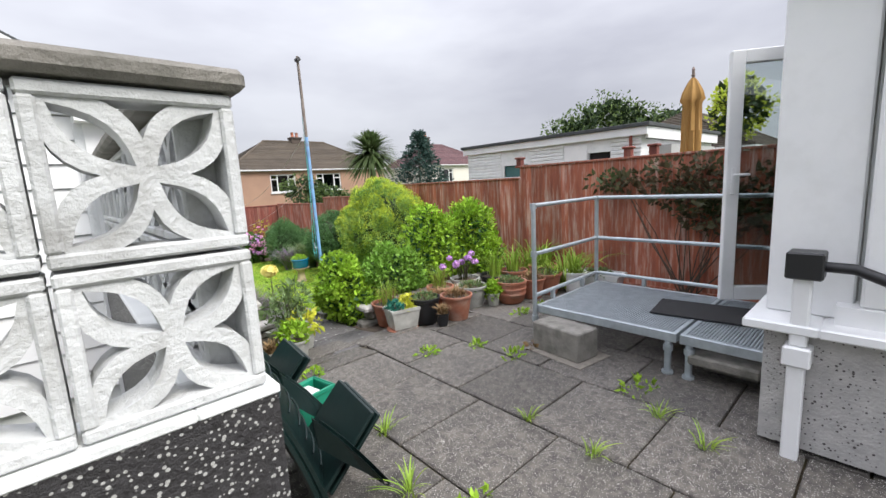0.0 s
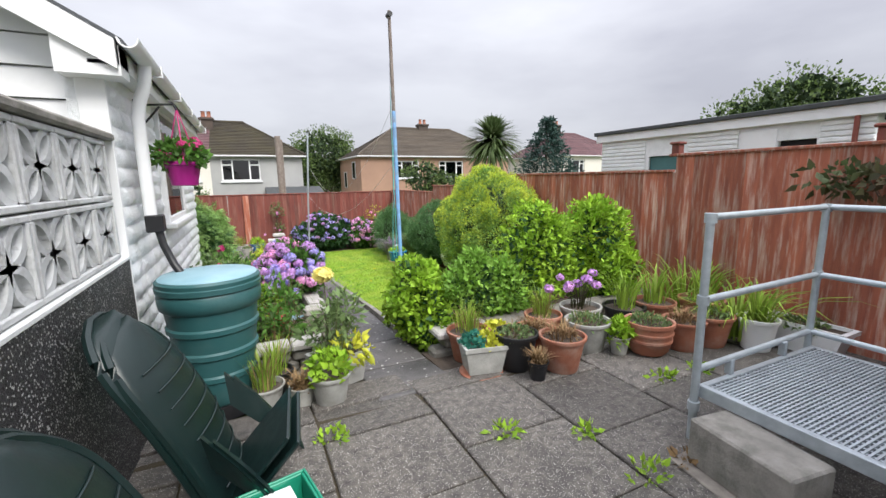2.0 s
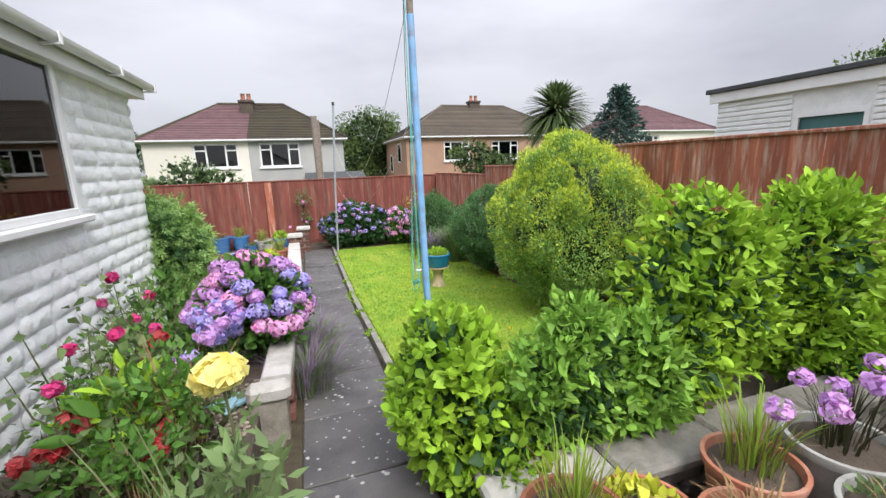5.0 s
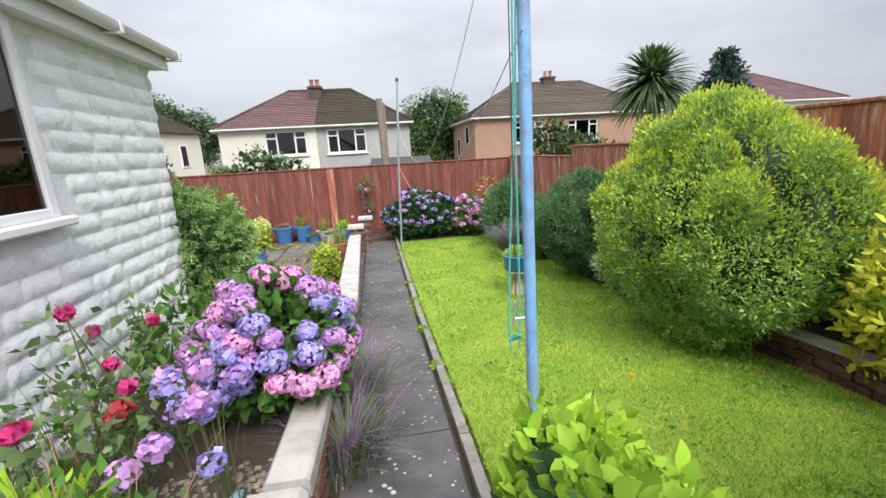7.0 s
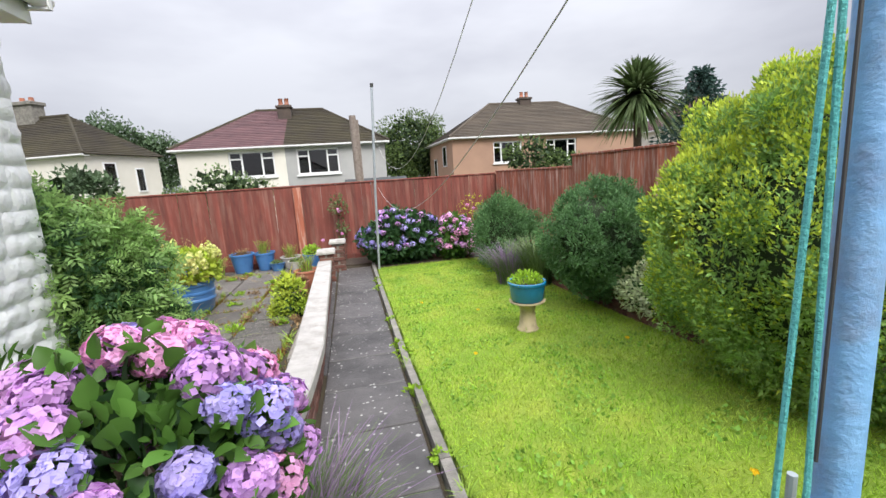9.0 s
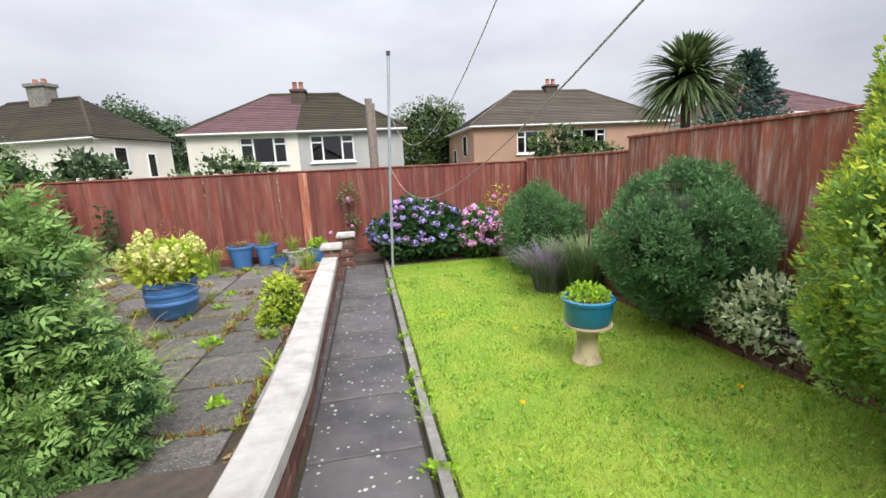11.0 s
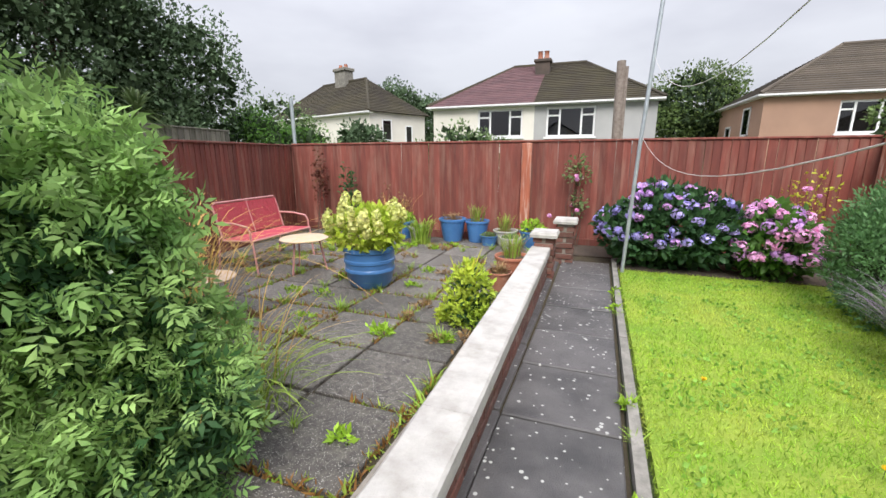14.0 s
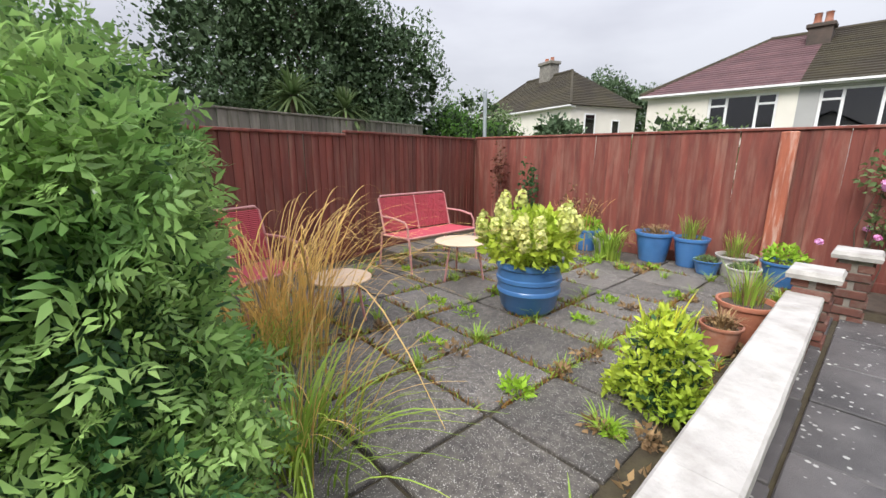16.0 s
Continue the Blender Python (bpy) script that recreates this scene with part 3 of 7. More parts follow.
part("ledge", Geo().box(BX - 0.155, BX + 0.017, 0.945, 3.84, base_z - 0.008, base_z + 0.014, 0.004), "white", screen, "white painted ledge")
part("ledge", Geo().box(-1.7, BX - 0.155, 0.945, 1.1, base_z - 0.008, base_z + 0.014, 0.004), "white", screen, "white painted ledge")
part("coping", Geo().box(BX - 0.15, BX + 0.02, 1.09, 3.86, base_z + 0.667, base_z + 0.712, 0.012), "concrete", screen, "rough concrete coping")
part("coping", Geo().box(-1.72, BX + 0.02, 0.935, 1.087, base_z + 0.667, base_z + 0.712, 0.012), "concrete", screen, "rough concrete coping")

# ---- white outbuilding ----
shed = thing("outbuilding", "white painted outbuilding with stone cladding and gutter", "outbuilding")
for y0, y1, z0, z1 in ((3.86, 5.25, -0.4, 2.2), (6.38, 7.72, -0.6, 2.2), (5.25, 6.38, -0.5, 1.1), (5.25, 6.38, 2.1, 2.2)):
    part("wall", Geo().box(0.13, 0.3, y0, y1, z0, z1), "stone_white", shed, "white painted side wall")
part("wall", Geo().box(-2.75, 0.13, 7.55, 7.72, -0.6, 2.2), "stone_white", shed)
part("wall", Geo().box(-2.75, -2.6, 3.86, 7.55, -0.6, 2.2), "stone_white", shed)
part("wall", Geo().box(-2.6, 0.13, 3.96, 4.05, -0.2, 2.2), "white", shed)
part("floor", Geo().box(-2.6, 0.13, 4.05, 7.55, -0.1, 0.0), "concrete", shed)
ridge_x = -1.22
part("gable", Geo().prism([(-2.75, 2.18), (0.3, 2.18), (ridge_x, 2.2 + 1.5 * 0.57)], "y", 7.56, 7.72), "white", shed)
part("gable", Geo().prism([(-2.75, 2.2), (0.3, 2.2), (ridge_x, 2.2 + 1.5 * 0.57)], "y", 3.96, 4.04), "white", shed)
for i in range(19):
    z = 0.1 + 0.165 * i
    half = 1.62 - max(0, (z + 0.1 - 2.2) / 0.57)
    if half > 0.1:
        part("weatherboard", Geo().prism([(3.95, z), (3.93, z + 0.158), (3.925, z + 0.158), (3.905, z)], "x", max(-2.75, ridge_x - half), min(0.2, ridge_x + half)), "upvc", shed)
for sg in (1, -1):
    e = ridge_x + sg * 1.66
    zt, ze = 2.3 + 1.5 * 0.57, 2.3 - 0.09
    part("roof", Geo().prism([(ridge_x, zt), (e, ze), (e, ze - 0.05), (ridge_x, zt - 0.05)], "y", 3.72, 7.84), "felt", shed, "dark felted roof")
    part("barge_board", Geo().prism([(ridge_x, zt - 0.02), (e - sg * 0.03, ze - 0.012), (e - sg * 0.03, ze - 0.16), (ridge_x, zt - 0.17)], "y", 3.69, 3.718), "upvc", shed)
part("corner_trim", Geo().box(0.18, 0.314, 3.84, 3.862, -0.1, 2.08, 0.004), "upvc", shed)
part("fascia", Geo().box(0.4, 0.42, 3.72, 7.82, 2.07, 2.21, 0.003), "upvc", shed)
part("soffit", Geo().box(0.28, 0.4, 3.72, 7.82, 2.075, 2.095), "upvc", shed)
part("soffit_box", Geo().prism([(0.14, 2.02), (0.42, 2.02), (0.42, 2.2), (0.14, 2.36)], "y", 3.72, 3.9), "upvc", shed)
gut = [(0.425 + 0.05 + 0.05 * math.cos(a), 2.2 + 0.05 * math.sin(a)) for a in [math.pi + math.pi * i / 8 for i in range(9)]]
gut += [(0.475 + 0.044 * math.cos(a), 2.202 + 0.044 * math.sin(a)) for a in [2 * math.pi - math.pi * i / 8 for i in range(9)]]
part("gutter", Geo().prism(gut, "y", 3.66, 7.86), "upvc", shed, "white plastic gutter", True)
for y in (4.3, 5.2, 6.1, 7.0, 7.8):
    part("gutter_bracket", Geo().box(0.42, 0.53, y - 0.015, y + 0.015, 2.136, 2.148).box(0.526, 0.534, y - 0.015, y + 0.015, 2.136, 2.21), "upvc", shed)
part("downpipe", Geo().tube([(0.47, 4.08, 2.16), (0.46, 4.08, 2.05), (0.42, 4.1, 1.95), (0.4, 4.1, 1.85), (0.4, 4.1, 1.24)], 0.036, 12), "upvc", shed, "white plastic downpipe", True)
part("pipe_collar", Geo().box(0.37, 0.47, 4.05, 4.15, 1.14, 1.25, 0.008), "black", shed, "black downpipe diverter")
part("hose", Geo().tube([(0.43, 4.1, 1.16), (0.45, 4.09, 1.05), (0.5, 4.06, 0.92), (0.55, 4.02, 0.84)], 0.024, 10), "black", shed, "black overflow hose", True)
win = part("window", Geo().box(0.22, 0.345, 5.22, 5.27, 1.1, 2.1, 0.006).box(0.22, 0.345, 6.32, 6.38, 1.1, 2.1, 0.006).box(0.22, 0.345, 5.27, 6.32, 1.1, 1.15, 0.006).box(0.22, 0.345, 5.27, 6.32, 2.06, 2.1, 0.006), "upvc", shed, "white plastic window frame")
part("pane", Geo().box(0.318, 0.326, 5.27, 6.32, 1.15, 2.06), "far_glass", win)
part("sill", Geo().box(0.2, 0.4, 5.18, 6.42, 1.05, 1.1, 0.01), "upvc", win)
# added black sheet, so the room behind the pane looks unlit
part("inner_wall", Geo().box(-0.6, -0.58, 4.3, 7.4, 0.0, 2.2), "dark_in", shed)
# cladding stones, each with its own rounded face
stone_meshes = []
for k in range(5):
    L, H = (0.26, 0.32, 0.4, 0.3, 0.36)[k], 0.115
    nx, nz = 10, 4
    v, f = [], []
    for j in range(nz + 1):
        for i in range(nx + 1):
            u, w = i / nx, j / nz
            d = 0.02 * (min(1, 9 * min(u, 1 - u)) ** 0.5) * (min(1, 3 * min(w, 1 - w)) ** 0.5)
            d *= 0.8 + 0.9 * noise.noise(Vector((u * 7, w * 2.4, k * 9.1)))
            v.append((d, (u - 0.5) * L, (w - 0.5) * H + 0.006 * noise.noise(Vector((u * 3, k * 5.0, w)))))
    f = [(j * (nx + 1) + i, j * (nx + 1) + i + 1, (j + 1) * (nx + 1) + i + 1, (j + 1) * (nx + 1) + i) for j in range(nz) for i in range(nx)]
    me = Geo().add(v, f).mesh("stone", M["stone_white"])
    me.shade_smooth()
    stone_meshes.append((L, me))
z, row = -0.5, 0
while z < 2.12:
    y = 3.87
    while y < 7.7:
        L, me = stone_meshes[int(rng.integers(5))]
        sc = 1.0
        if y + L > 7.7:
            sc = (7.72 - y) / L
        inside = z + 0.06 > 1.02 and z - 0.06 < 2.1 and y + L * sc > 5.2 and y < 6.4
        if inside and y < 5.2:
            sc = (5.2 - y) / L
            inside = sc < 0.2
        if not inside and z > ground_z(y) + 0.0:
            ob = part("stone", me, "stone_white", shed)
            ob.matrix_basis = pose(0.299, y + L * sc / 2, z, 0, 0, 0) @ Matrix.Diagonal((1, sc, 1, 1))
        y += L * sc if not inside or sc >= 0.2 else max(0.12, 6.4 - y)
    z += 0.117
    row += 1

# ---- house corner behind the platform ----
house = thing("house", "white framed porch on a grey pebbledash base", "house")
part("base", Geo().box(2.62, 3.6, 0.22, 0.42, 0.03, 0.66).box(2.62, 2.8, -4, 0.22, 0.03, 0.66), "greydash", house, "grey pebbledash plinth wall")
part("wall", Geo().box(4.62, 9.0, 0.1, 0.3, 0.0, 2.6).box(2.62, 9.0, 0.1, 0.42, 2.42, 2.7), "white", house)
part("wall", Geo().box(2.6, 9, -4.1, -4, 0, 2.7), "white", house)
part("sill", Geo().box(2.52, 3.62, 0.2, 0.5, 0.66, 0.71, 0.008).box(2.52, 2.82, -4, 0.2, 0.66, 0.71, 0.008), "upvc", house)
part("corner_post", Geo().box(2.74, 2.95, 0.1, 0.44, 0.71, 2.42, 0.01), "upvc", house)
part("window_frame", Geo().box(3.36, 3.6, 0.22, 0.4, 0.71, 2.42, 0.008).box(2.86, 3.36, 0.24, 0.38, 0.71, 0.8).box(2.86, 3.36, 0.24, 0.38, 2.3, 2.42), "upvc", house)
part("pane", Geo().box(2.86, 3.36, 0.3, 0.308, 0.8, 2.3), "glass", house)
part("window_frame", Geo().box(2.64, 2.8, -1.1, -0.95, 0.71, 2.42, 0.008).box(2.64, 2.8, -4, 0.16, 0.71, 0.8).box(2.64, 2.8, -4, 0.16, 2.3, 2.42), "upvc", house)
part("pane", Geo().box(2.7, 2.708, -4, -1.1, 0.8, 2.3), "glass", house)
for y0, y1 in ((-0.95, -0.62), (-0.6, -0.27), (-0.25, 0.08)):
    part("side_panel", Geo().box(2.66, 2.72, y0, y1, 0.8, 2.3, 0.012), "upvc", house, "white plastic panel")
part("ceiling", Geo().box(2.6, 9, -4, 0.42, 2.7, 2.8), "white", house)
part("floor", Geo().box(2.82, 9, -4, 0.3, 0.1, 0.3), "concrete", house)
part("back_wall", Geo().box(4.62, 4.72, -4, 0.1, 0.3, 2.7), "cream", house)
part("downpipe", Geo().box(2.53, 2.6, 0.24, 0.31, -0.02, 0.52, 0.008), "upvc", house, "white square downpipe")
part("downpipe", Geo().box(2.51, 2.62, 0.22, 0.33, 0.5, 0.6, 0.008).box(2.53, 2.6, 0.24, 0.31, 0.6, 0.95, 0.008), "upvc", house)
part("pipe_collar", Geo().box(2.5, 2.63, 0.2, 0.34, 0.94, 1.07, 0.008), "black", house, "black pipe connector")
part("hose", Geo().tube([(2.57, 0.22, 1.0), (2.56, 0.1, 1.0), (2.55, 0.0, 0.96), (2.55, -0.15, 0.88)], 0.025, 10), "black", house, "", True)
door = tagged(thing("door_1", "open white plastic glazed door above the metal platform", "door", (4.56, 0.34, 0.36), turn=126), kind="structure")
part("door_frame", Geo().box(0, 0.1, -0.03, 0.03, 0, 2.03, 0.006).box(0.7, 0.8, -0.03, 0.03, 0, 2.03, 0.006).box(0.1, 0.7, -0.03, 0.03, 0, 0.12, 0.006).box(0.1, 0.7, -0.03, 0.03, 1.93, 2.03, 0.006), "upvc", door)
part("pane", Geo().box(0.1, 0.7, -0.005, 0.005, 0.12, 1.93), "glass", door)
handle = part("handle_plate", Geo().box(0.735, 0.765, 0.03, 0.04, 0.9, 1.12, 0.004).box(0.735, 0.765, -0.04, -0.03, 0.9, 1.12, 0.004), "upvc", door)
part("lever", Geo().box(0.64, 0.76, 0.05, 0.07, 1.05, 1.07, 0.006).box(0.64, 0.76, -0.07, -0.05, 1.05, 1.07, 0.006), "upvc", handle)

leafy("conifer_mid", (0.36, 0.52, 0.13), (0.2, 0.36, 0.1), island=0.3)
# shade between the conifer sprays, put into the core's colour
M["conifer_core"] = mat("conifer_gap_shade", (0.035, 0.06, 0.02), (0.018, 0.03, 0.012), 40, 0.95, 1.0, 70)
# dark green that paints the shade within tree crowns
M["leaf_core"] = mat("inner_crown_shade", (0.04, 0.075, 0.025), (0.025, 0.045, 0.018), 30, 0.95, 1.0, 60)
M["green_crate"] = mat("bright_green_plastic", (0.01, 0.22, 0.13), (0.015, 0.26, 0.16), 6, 0.4)

# ---- masonry in the garden ----
brick_mesh = Geo().box(-0.108, 0.108, -0.05, 0.05, -0.031, 0.031, 0.004).mesh("brick", M["brick"])


def brick_run(th, a, b, z_at, rows, core=True):
    """Courses of bricks from a to b under th."""
    a, b = Vector(a), Vector(b)
    ln, ang = (b - a).length, math.degrees(math.atan2(b.y - a.y, b.x - a.x))
    for r in range(rows):
        s = 0.11 if r % 2 else 0.0
        while s < ln:
            w = min(0.216, ln - s)
            if w > 0.05:
                p = a.lerp(b, (s + w / 2) / ln)
                part("brick", brick_mesh, "brick", th).matrix_basis = pose(p.x, p.y, z_at(p.y) + 0.036 + r * 0.074, 0, 0, ang) @ Matrix.Diagonal((w / 0.22, 1, 1, 1))
            s += 0.226


low_wall = tagged(thing("garden_wall", "low dark brick wall topped with white painted coping", "wall"), kind="structure")
part("core", strip(1.49, 1.6, 5.35, 8.1, 0.2, 0.1), "mortar", low_wall)
part("core", strip(1.42, 1.585, 8.1, 12.0, 0.25, 0.1), "mortar", low_wall)
cope_z = lambda y: float(np.interp(y, (5.3, 6.8, 7.3, 7.7, 8.3, 12.0), (0.17, 0.05, -0.05, -0.1, -0.135, -0.17)))
cope_x = lambda y: (float(np.interp(y, (5.3, 6.8, 8.2, 12.0), (1.472, 1.47, 1.46, 1.39))), float(np.interp(y, (5.3, 6.8, 8.2, 12.0), (1.64, 1.65, 1.69, 1.61))))
for j in range(8):
    v, f = [], []
    for i in range(5):
        y = 5.3 + j * 0.84 + 0.838 * i / 4
        (xa, xb), zt = cope_x(y), cope_z(y)
        wob = 0.004 * noise.noise(Vector((0, y * 5, 3.3)))
        v += [(xa, y, zt - 0.085), (xb + wob, y, zt - 0.085), (xb + wob, y, zt - 0.012), (xb - 0.012 + wob, y, zt + wob), (xa + 0.012, y, zt + wob), (xa, y, zt - 0.012)]
    for i in range(4):
        f += [(i * 6 + k, i * 6 + (k + 1) % 6, i * 6 + 6 + (k + 1) % 6, i * 6 + 6 + k) for k in range(6)]
    f += [(5, 4, 3, 2, 1, 0), tuple(24 + k for k in range(6))]
    part("coping", Geo().add(v, f), "coping", low_wall, "worn white painted coping")
part("coping_end", Geo().box(1.4, 1.64, 5.18, 5.298, 0.05, 0.165, 0.03), "coping", low_wall)
part("core", Geo().box(1.42, 1.61, 5.2, 5.3, -0.25, 0.05), "mortar", low_wall)
brick_run(low_wall, (1.585, 5.4), (1.6, 8.2), lambda y: ground_z(y) - 0.02, 3)
brick_run(low_wall, (1.6, 8.22), (1.535, 12.0), lambda y: ground_z(y) - 0.02, 4)
for px, py, top in ((1.53, 12.12, 0.0), (1.7, 12.98, 0.03)):
    pier = tagged(thing("gate_pier", "red brick pier with white painted cap", "pier", (px, py, 0), "brick piers"), kind="structure")
    z0 = ground_z(py) - 0.03
    part("core", Geo().box(-0.1, 0.1, -0.1, 0.1, z0, top - 0.06), "mortar", pier)
    r = 0
    z = z0 + 0.036
    while z < top - 0.08:
        for sx in (-1, 1):
            o = part("brick", brick_mesh, "brick", pier)
            o.matrix_basis = pose(0, sx * 0.07, z) if r % 2 else pose(sx * 0.07, 0, z, 0, 0, 90)
        z += 0.074
        r += 1
    part("cap", Geo().square_lathe([(0.15, 0.15, top - 0.062), (0.155, 0.155, top - 0.03), (0.14, 0.14, top)]), "coping", pier, "white painted cap")

edge_wall = tagged(thing("brick_edging", "low red brick retaining wall beside the lawn", "wall"), kind="structure")
part("core", strip(4.72, 4.8, 4.9, 12.6, 0.14, 0.1), "mortar", edge_wall)
brick_run(edge_wall, (4.73, 4.95), (4.73, 12.6), lambda y: ground_z(y) - 0.02, 3)
for j in range(13):
    y0 = 4.95 + j * 0.6
    part("coping", strip(4.67, 4.8, y0, y0 + 0.59, 0.225, -0.2), "coping" if j % 3 else "brick", edge_wall)

stone_wall = tagged(thing("stone_wall", "low rough stone wall with pale slabs behind the pots", "wall"), kind="structure")
for j in range(12):
    for r in range(2):
        w = 0.22
        x = 2.46 + j * 0.235 + (0.1 if r % 2 else 0)
        part("stone", Geo().box(-w / 2, w / 2, -0.09, 0.09, 0, 0.095, 0.025), "concrete", stone_wall).matrix_basis = pose(x, 4.1 + rng.normal(0, 0.008), -0.14 + r * 0.1, 0, rng.normal(0, 1.5), rng.normal(0, 2))
for j in range(5):
    part("coping", Geo().box(-0.28, 0.28, -0.13, 0.13, 0, 0.06, 0.015), "coping" if j == 0 else "concrete", stone_wall, "pale weathered coping slab").matrix_basis = pose(2.65 + j * 0.57, 4.1, 0.062, 0, rng.normal(0, 1), rng.normal(0, 1.5))
bed_wall = tagged(thing("stone_wall", "low stone edging with pale top beside the water butt", "wall"), kind="structure")
for j in range(4):
    for r in range(3):
        part("stone", Geo().box(-0.13, 0.13, -0.07, 0.07, 0, 0.085, 0.02), "concrete", bed_wall).matrix_basis = pose(0.5 + j * 0.275 + 0.06 * (r % 2), 4.3, -0.16 + r * 0.088, 0, 0, rng.normal(0, 2))
    part("coping", Geo().box(-0.132, 0.132, -0.1, 0.1, 0, 0.055, 0.012), "coping", bed_wall).matrix_basis = pose(0.5 + j * 0.275, 4.3, 0.11, 0, 0, rng.normal(0, 1))
edging = tagged(thing("path_edging", "thin mossy concrete kerb between path and lawn", "kerb"), kind="structure")
for j in range(9):
    y0 = 4.95 + j * 0.915
    part("kerb_stone", strip(2.31, 2.365, y0, y0 + 0.905, 0.035, 0.1), "concrete", edging)

# ---- metal platform ----
deck = thing("metal_platform", "galvanised steel access platform with mesh deck and handrail", "platform")
PX0, PX1, PY0, PYM, PY1, PZ = 3.12, 4.3, 0.42, 0.99, 2.2, 0.32
for y0, y1 in ((PYM + 0.01, PY1), (PY0, PYM - 0.01)):
    part("deck_frame", Geo().box(PX0, PX0 + 0.035, y0, y1, PZ - 0.07, PZ, 0.004).box(PX1 - 0.035, PX1, y0, y1, PZ - 0.07, PZ, 0.004).box(PX0 + 0.035, PX1 - 0.035, y0, y0 + 0.035, PZ - 0.07, PZ, 0.004).box(PX0 + 0.035, PX1 - 0.035, y1 - 0.035, y1, PZ - 0.07, PZ, 0.004), "galv", deck)
    mesh_deck = Geo()
    k = int((y1 - y0 - 0.07) / 0.021)
    for i in range(k):
        y = y0 + 0.05 + i * 0.021
        mesh_deck.box(PX0 + 0.036, PX1 - 0.036, y - 0.0045, y + 0.0045, PZ - 0.018, PZ - 0.002)
    for i in range(28):
        x = PX0 + 0.06 + i * 0.039
        mesh_deck.box(x - 0.006, x + 0.006, y0 + 0.036, y1 - 0.036, PZ - 0.024, PZ - 0.008)
    tagged(part("deck_grating", mesh_deck, "galv", deck, "raised steel mesh deck"), kind="stuff")
for x, y in ((PX0, PYM + 0.07), (PX0, PYM - 0.07)):
    part("leg", Geo().tube([(x + 0.02, y, 0), (x + 0.02, y, PZ - 0.07)], 0.024, 12).tube([(x + 0.02, y, PZ - 0.14), (x + 0.02, y, PZ - 0.1)], 0.034, 12).tube([(x + 0.02, y, 0), (x + 0.02, y, 0.02)], 0.04, 12), "galv", deck, "", True)
for x, y in ((PX0 - 0.02, PY1), (PX1, PY1 + 0.02), (PX1, PY0 + 0.1)):
    part("upright", Geo().tube([(x, y, 0), (x, y, 1.245)], 0.021, 12), "galv", deck, "", True)
    for z in (0.2, 0.8, 1.235):
        part("clamp", Geo().tube([(x, y, z - 0.025), (x, y, z + 0.025)], 0.03, 12), "galv", deck, "", True)
for z in (1.24, 0.8, 0.41):
    part("rail", Geo().tube([(PX0 - 0.02, PY1, z), (PX1, PY1 + 0.02, z)], 0.019, 10), "galv", deck, "", True)
    part("rail", Geo().tube([(PX1, PY1 + 0.02, z), (PX1, PY0 + 0.1, z)], 0.019, 10), "galv", deck, "", True)
for x, y in ((3.4, PY1), (3.95, PY1), (PX1, 1.7), (PX1, 1.0)):
    part("rail_bracket", Geo().box(x - 0.018, x + 0.018, y - 0.018, y + 0.018, PZ, 0.41, 0.003), "galv", deck)
tagged(part("doormat", Geo().box(-0.23, 0.23, -0.36, 0.36, 0, 0.014, 0.006), "rubber"), "black rubber doormat on the platform", "doormat").matrix_basis = pose(3.75, 1.0, PZ + 0.002, 0, 0, 8)
tagged(part("step_slab", Geo().box(3.1, 4.0, 0.5, 0.92, 0.12, 0.19, 0.012).box(3.35, 3.9, 0.55, 0.88, 0.0, 0.12), "concrete"), "old concrete doorstep under the platform", "step")
tagged(part("concrete_block", Geo().box(-0.13, 0.13, -0.24, 0.24, 0, 0.24, 0.01), "concrete"), "rough grey concrete block step by the platform", "block step").matrix_basis = pose(2.99, 1.83, 0.006, 0, 0, -8)
tagged(part("mortar_bed", Geo().box(-0.2, 0.2, -0.3, 0.3, 0, 0.009, 0.004), "mortar"), "pale mortar spread under the concrete block", "mortar").matrix_basis = pose(2.99, 1.82, 0, 0, 0, -8)


# ---- water butt, chairs and crate ----
butt = thing("water_butt", "blue-green ribbed plastic water butt with pale lid", "water butt", (0.7, 3.95, -0.09))
part("stand", Geo().lathe([(0.22, 0), (0.22, 0.1)], 20), "black", butt, "black plastic stand")
prof = [(0.2, 0.1), (0.215, 0.12)]
for z, r in ((0.3, 0.235), (0.46, 0.252), (0.62, 0.268)):
    prof += [(r - 0.006, z - 0.03), (r + 0.008, z - 0.018), (r + 0.01, z + 0.012), (r - 0.002, z + 0.024)]
prof += [(0.277, 0.74), (0.3, 0.76), (0.306, 0.8), (0.306, 0.84), (0.296, 0.86)]
part("barrel", Geo().lathe(prof, 40), "butt", butt, "", True)
lid = part("lid", Geo().lathe([(0.3, 0.862), (0.31, 0.868), (0.312, 0.9), (0.305, 0.905), (0.308, 0.93), (0.295, 0.944)], 40), "butt", butt, "", True)
# the lid top is a paler blue than the lid's rim
part("lid_top", Geo().lathe([(0.29, 0.945), (0.28, 0.955), (0.15, 0.968), (0.02, 0.972)], 40), "butt_lid", lid, "pale blue lid top", True)


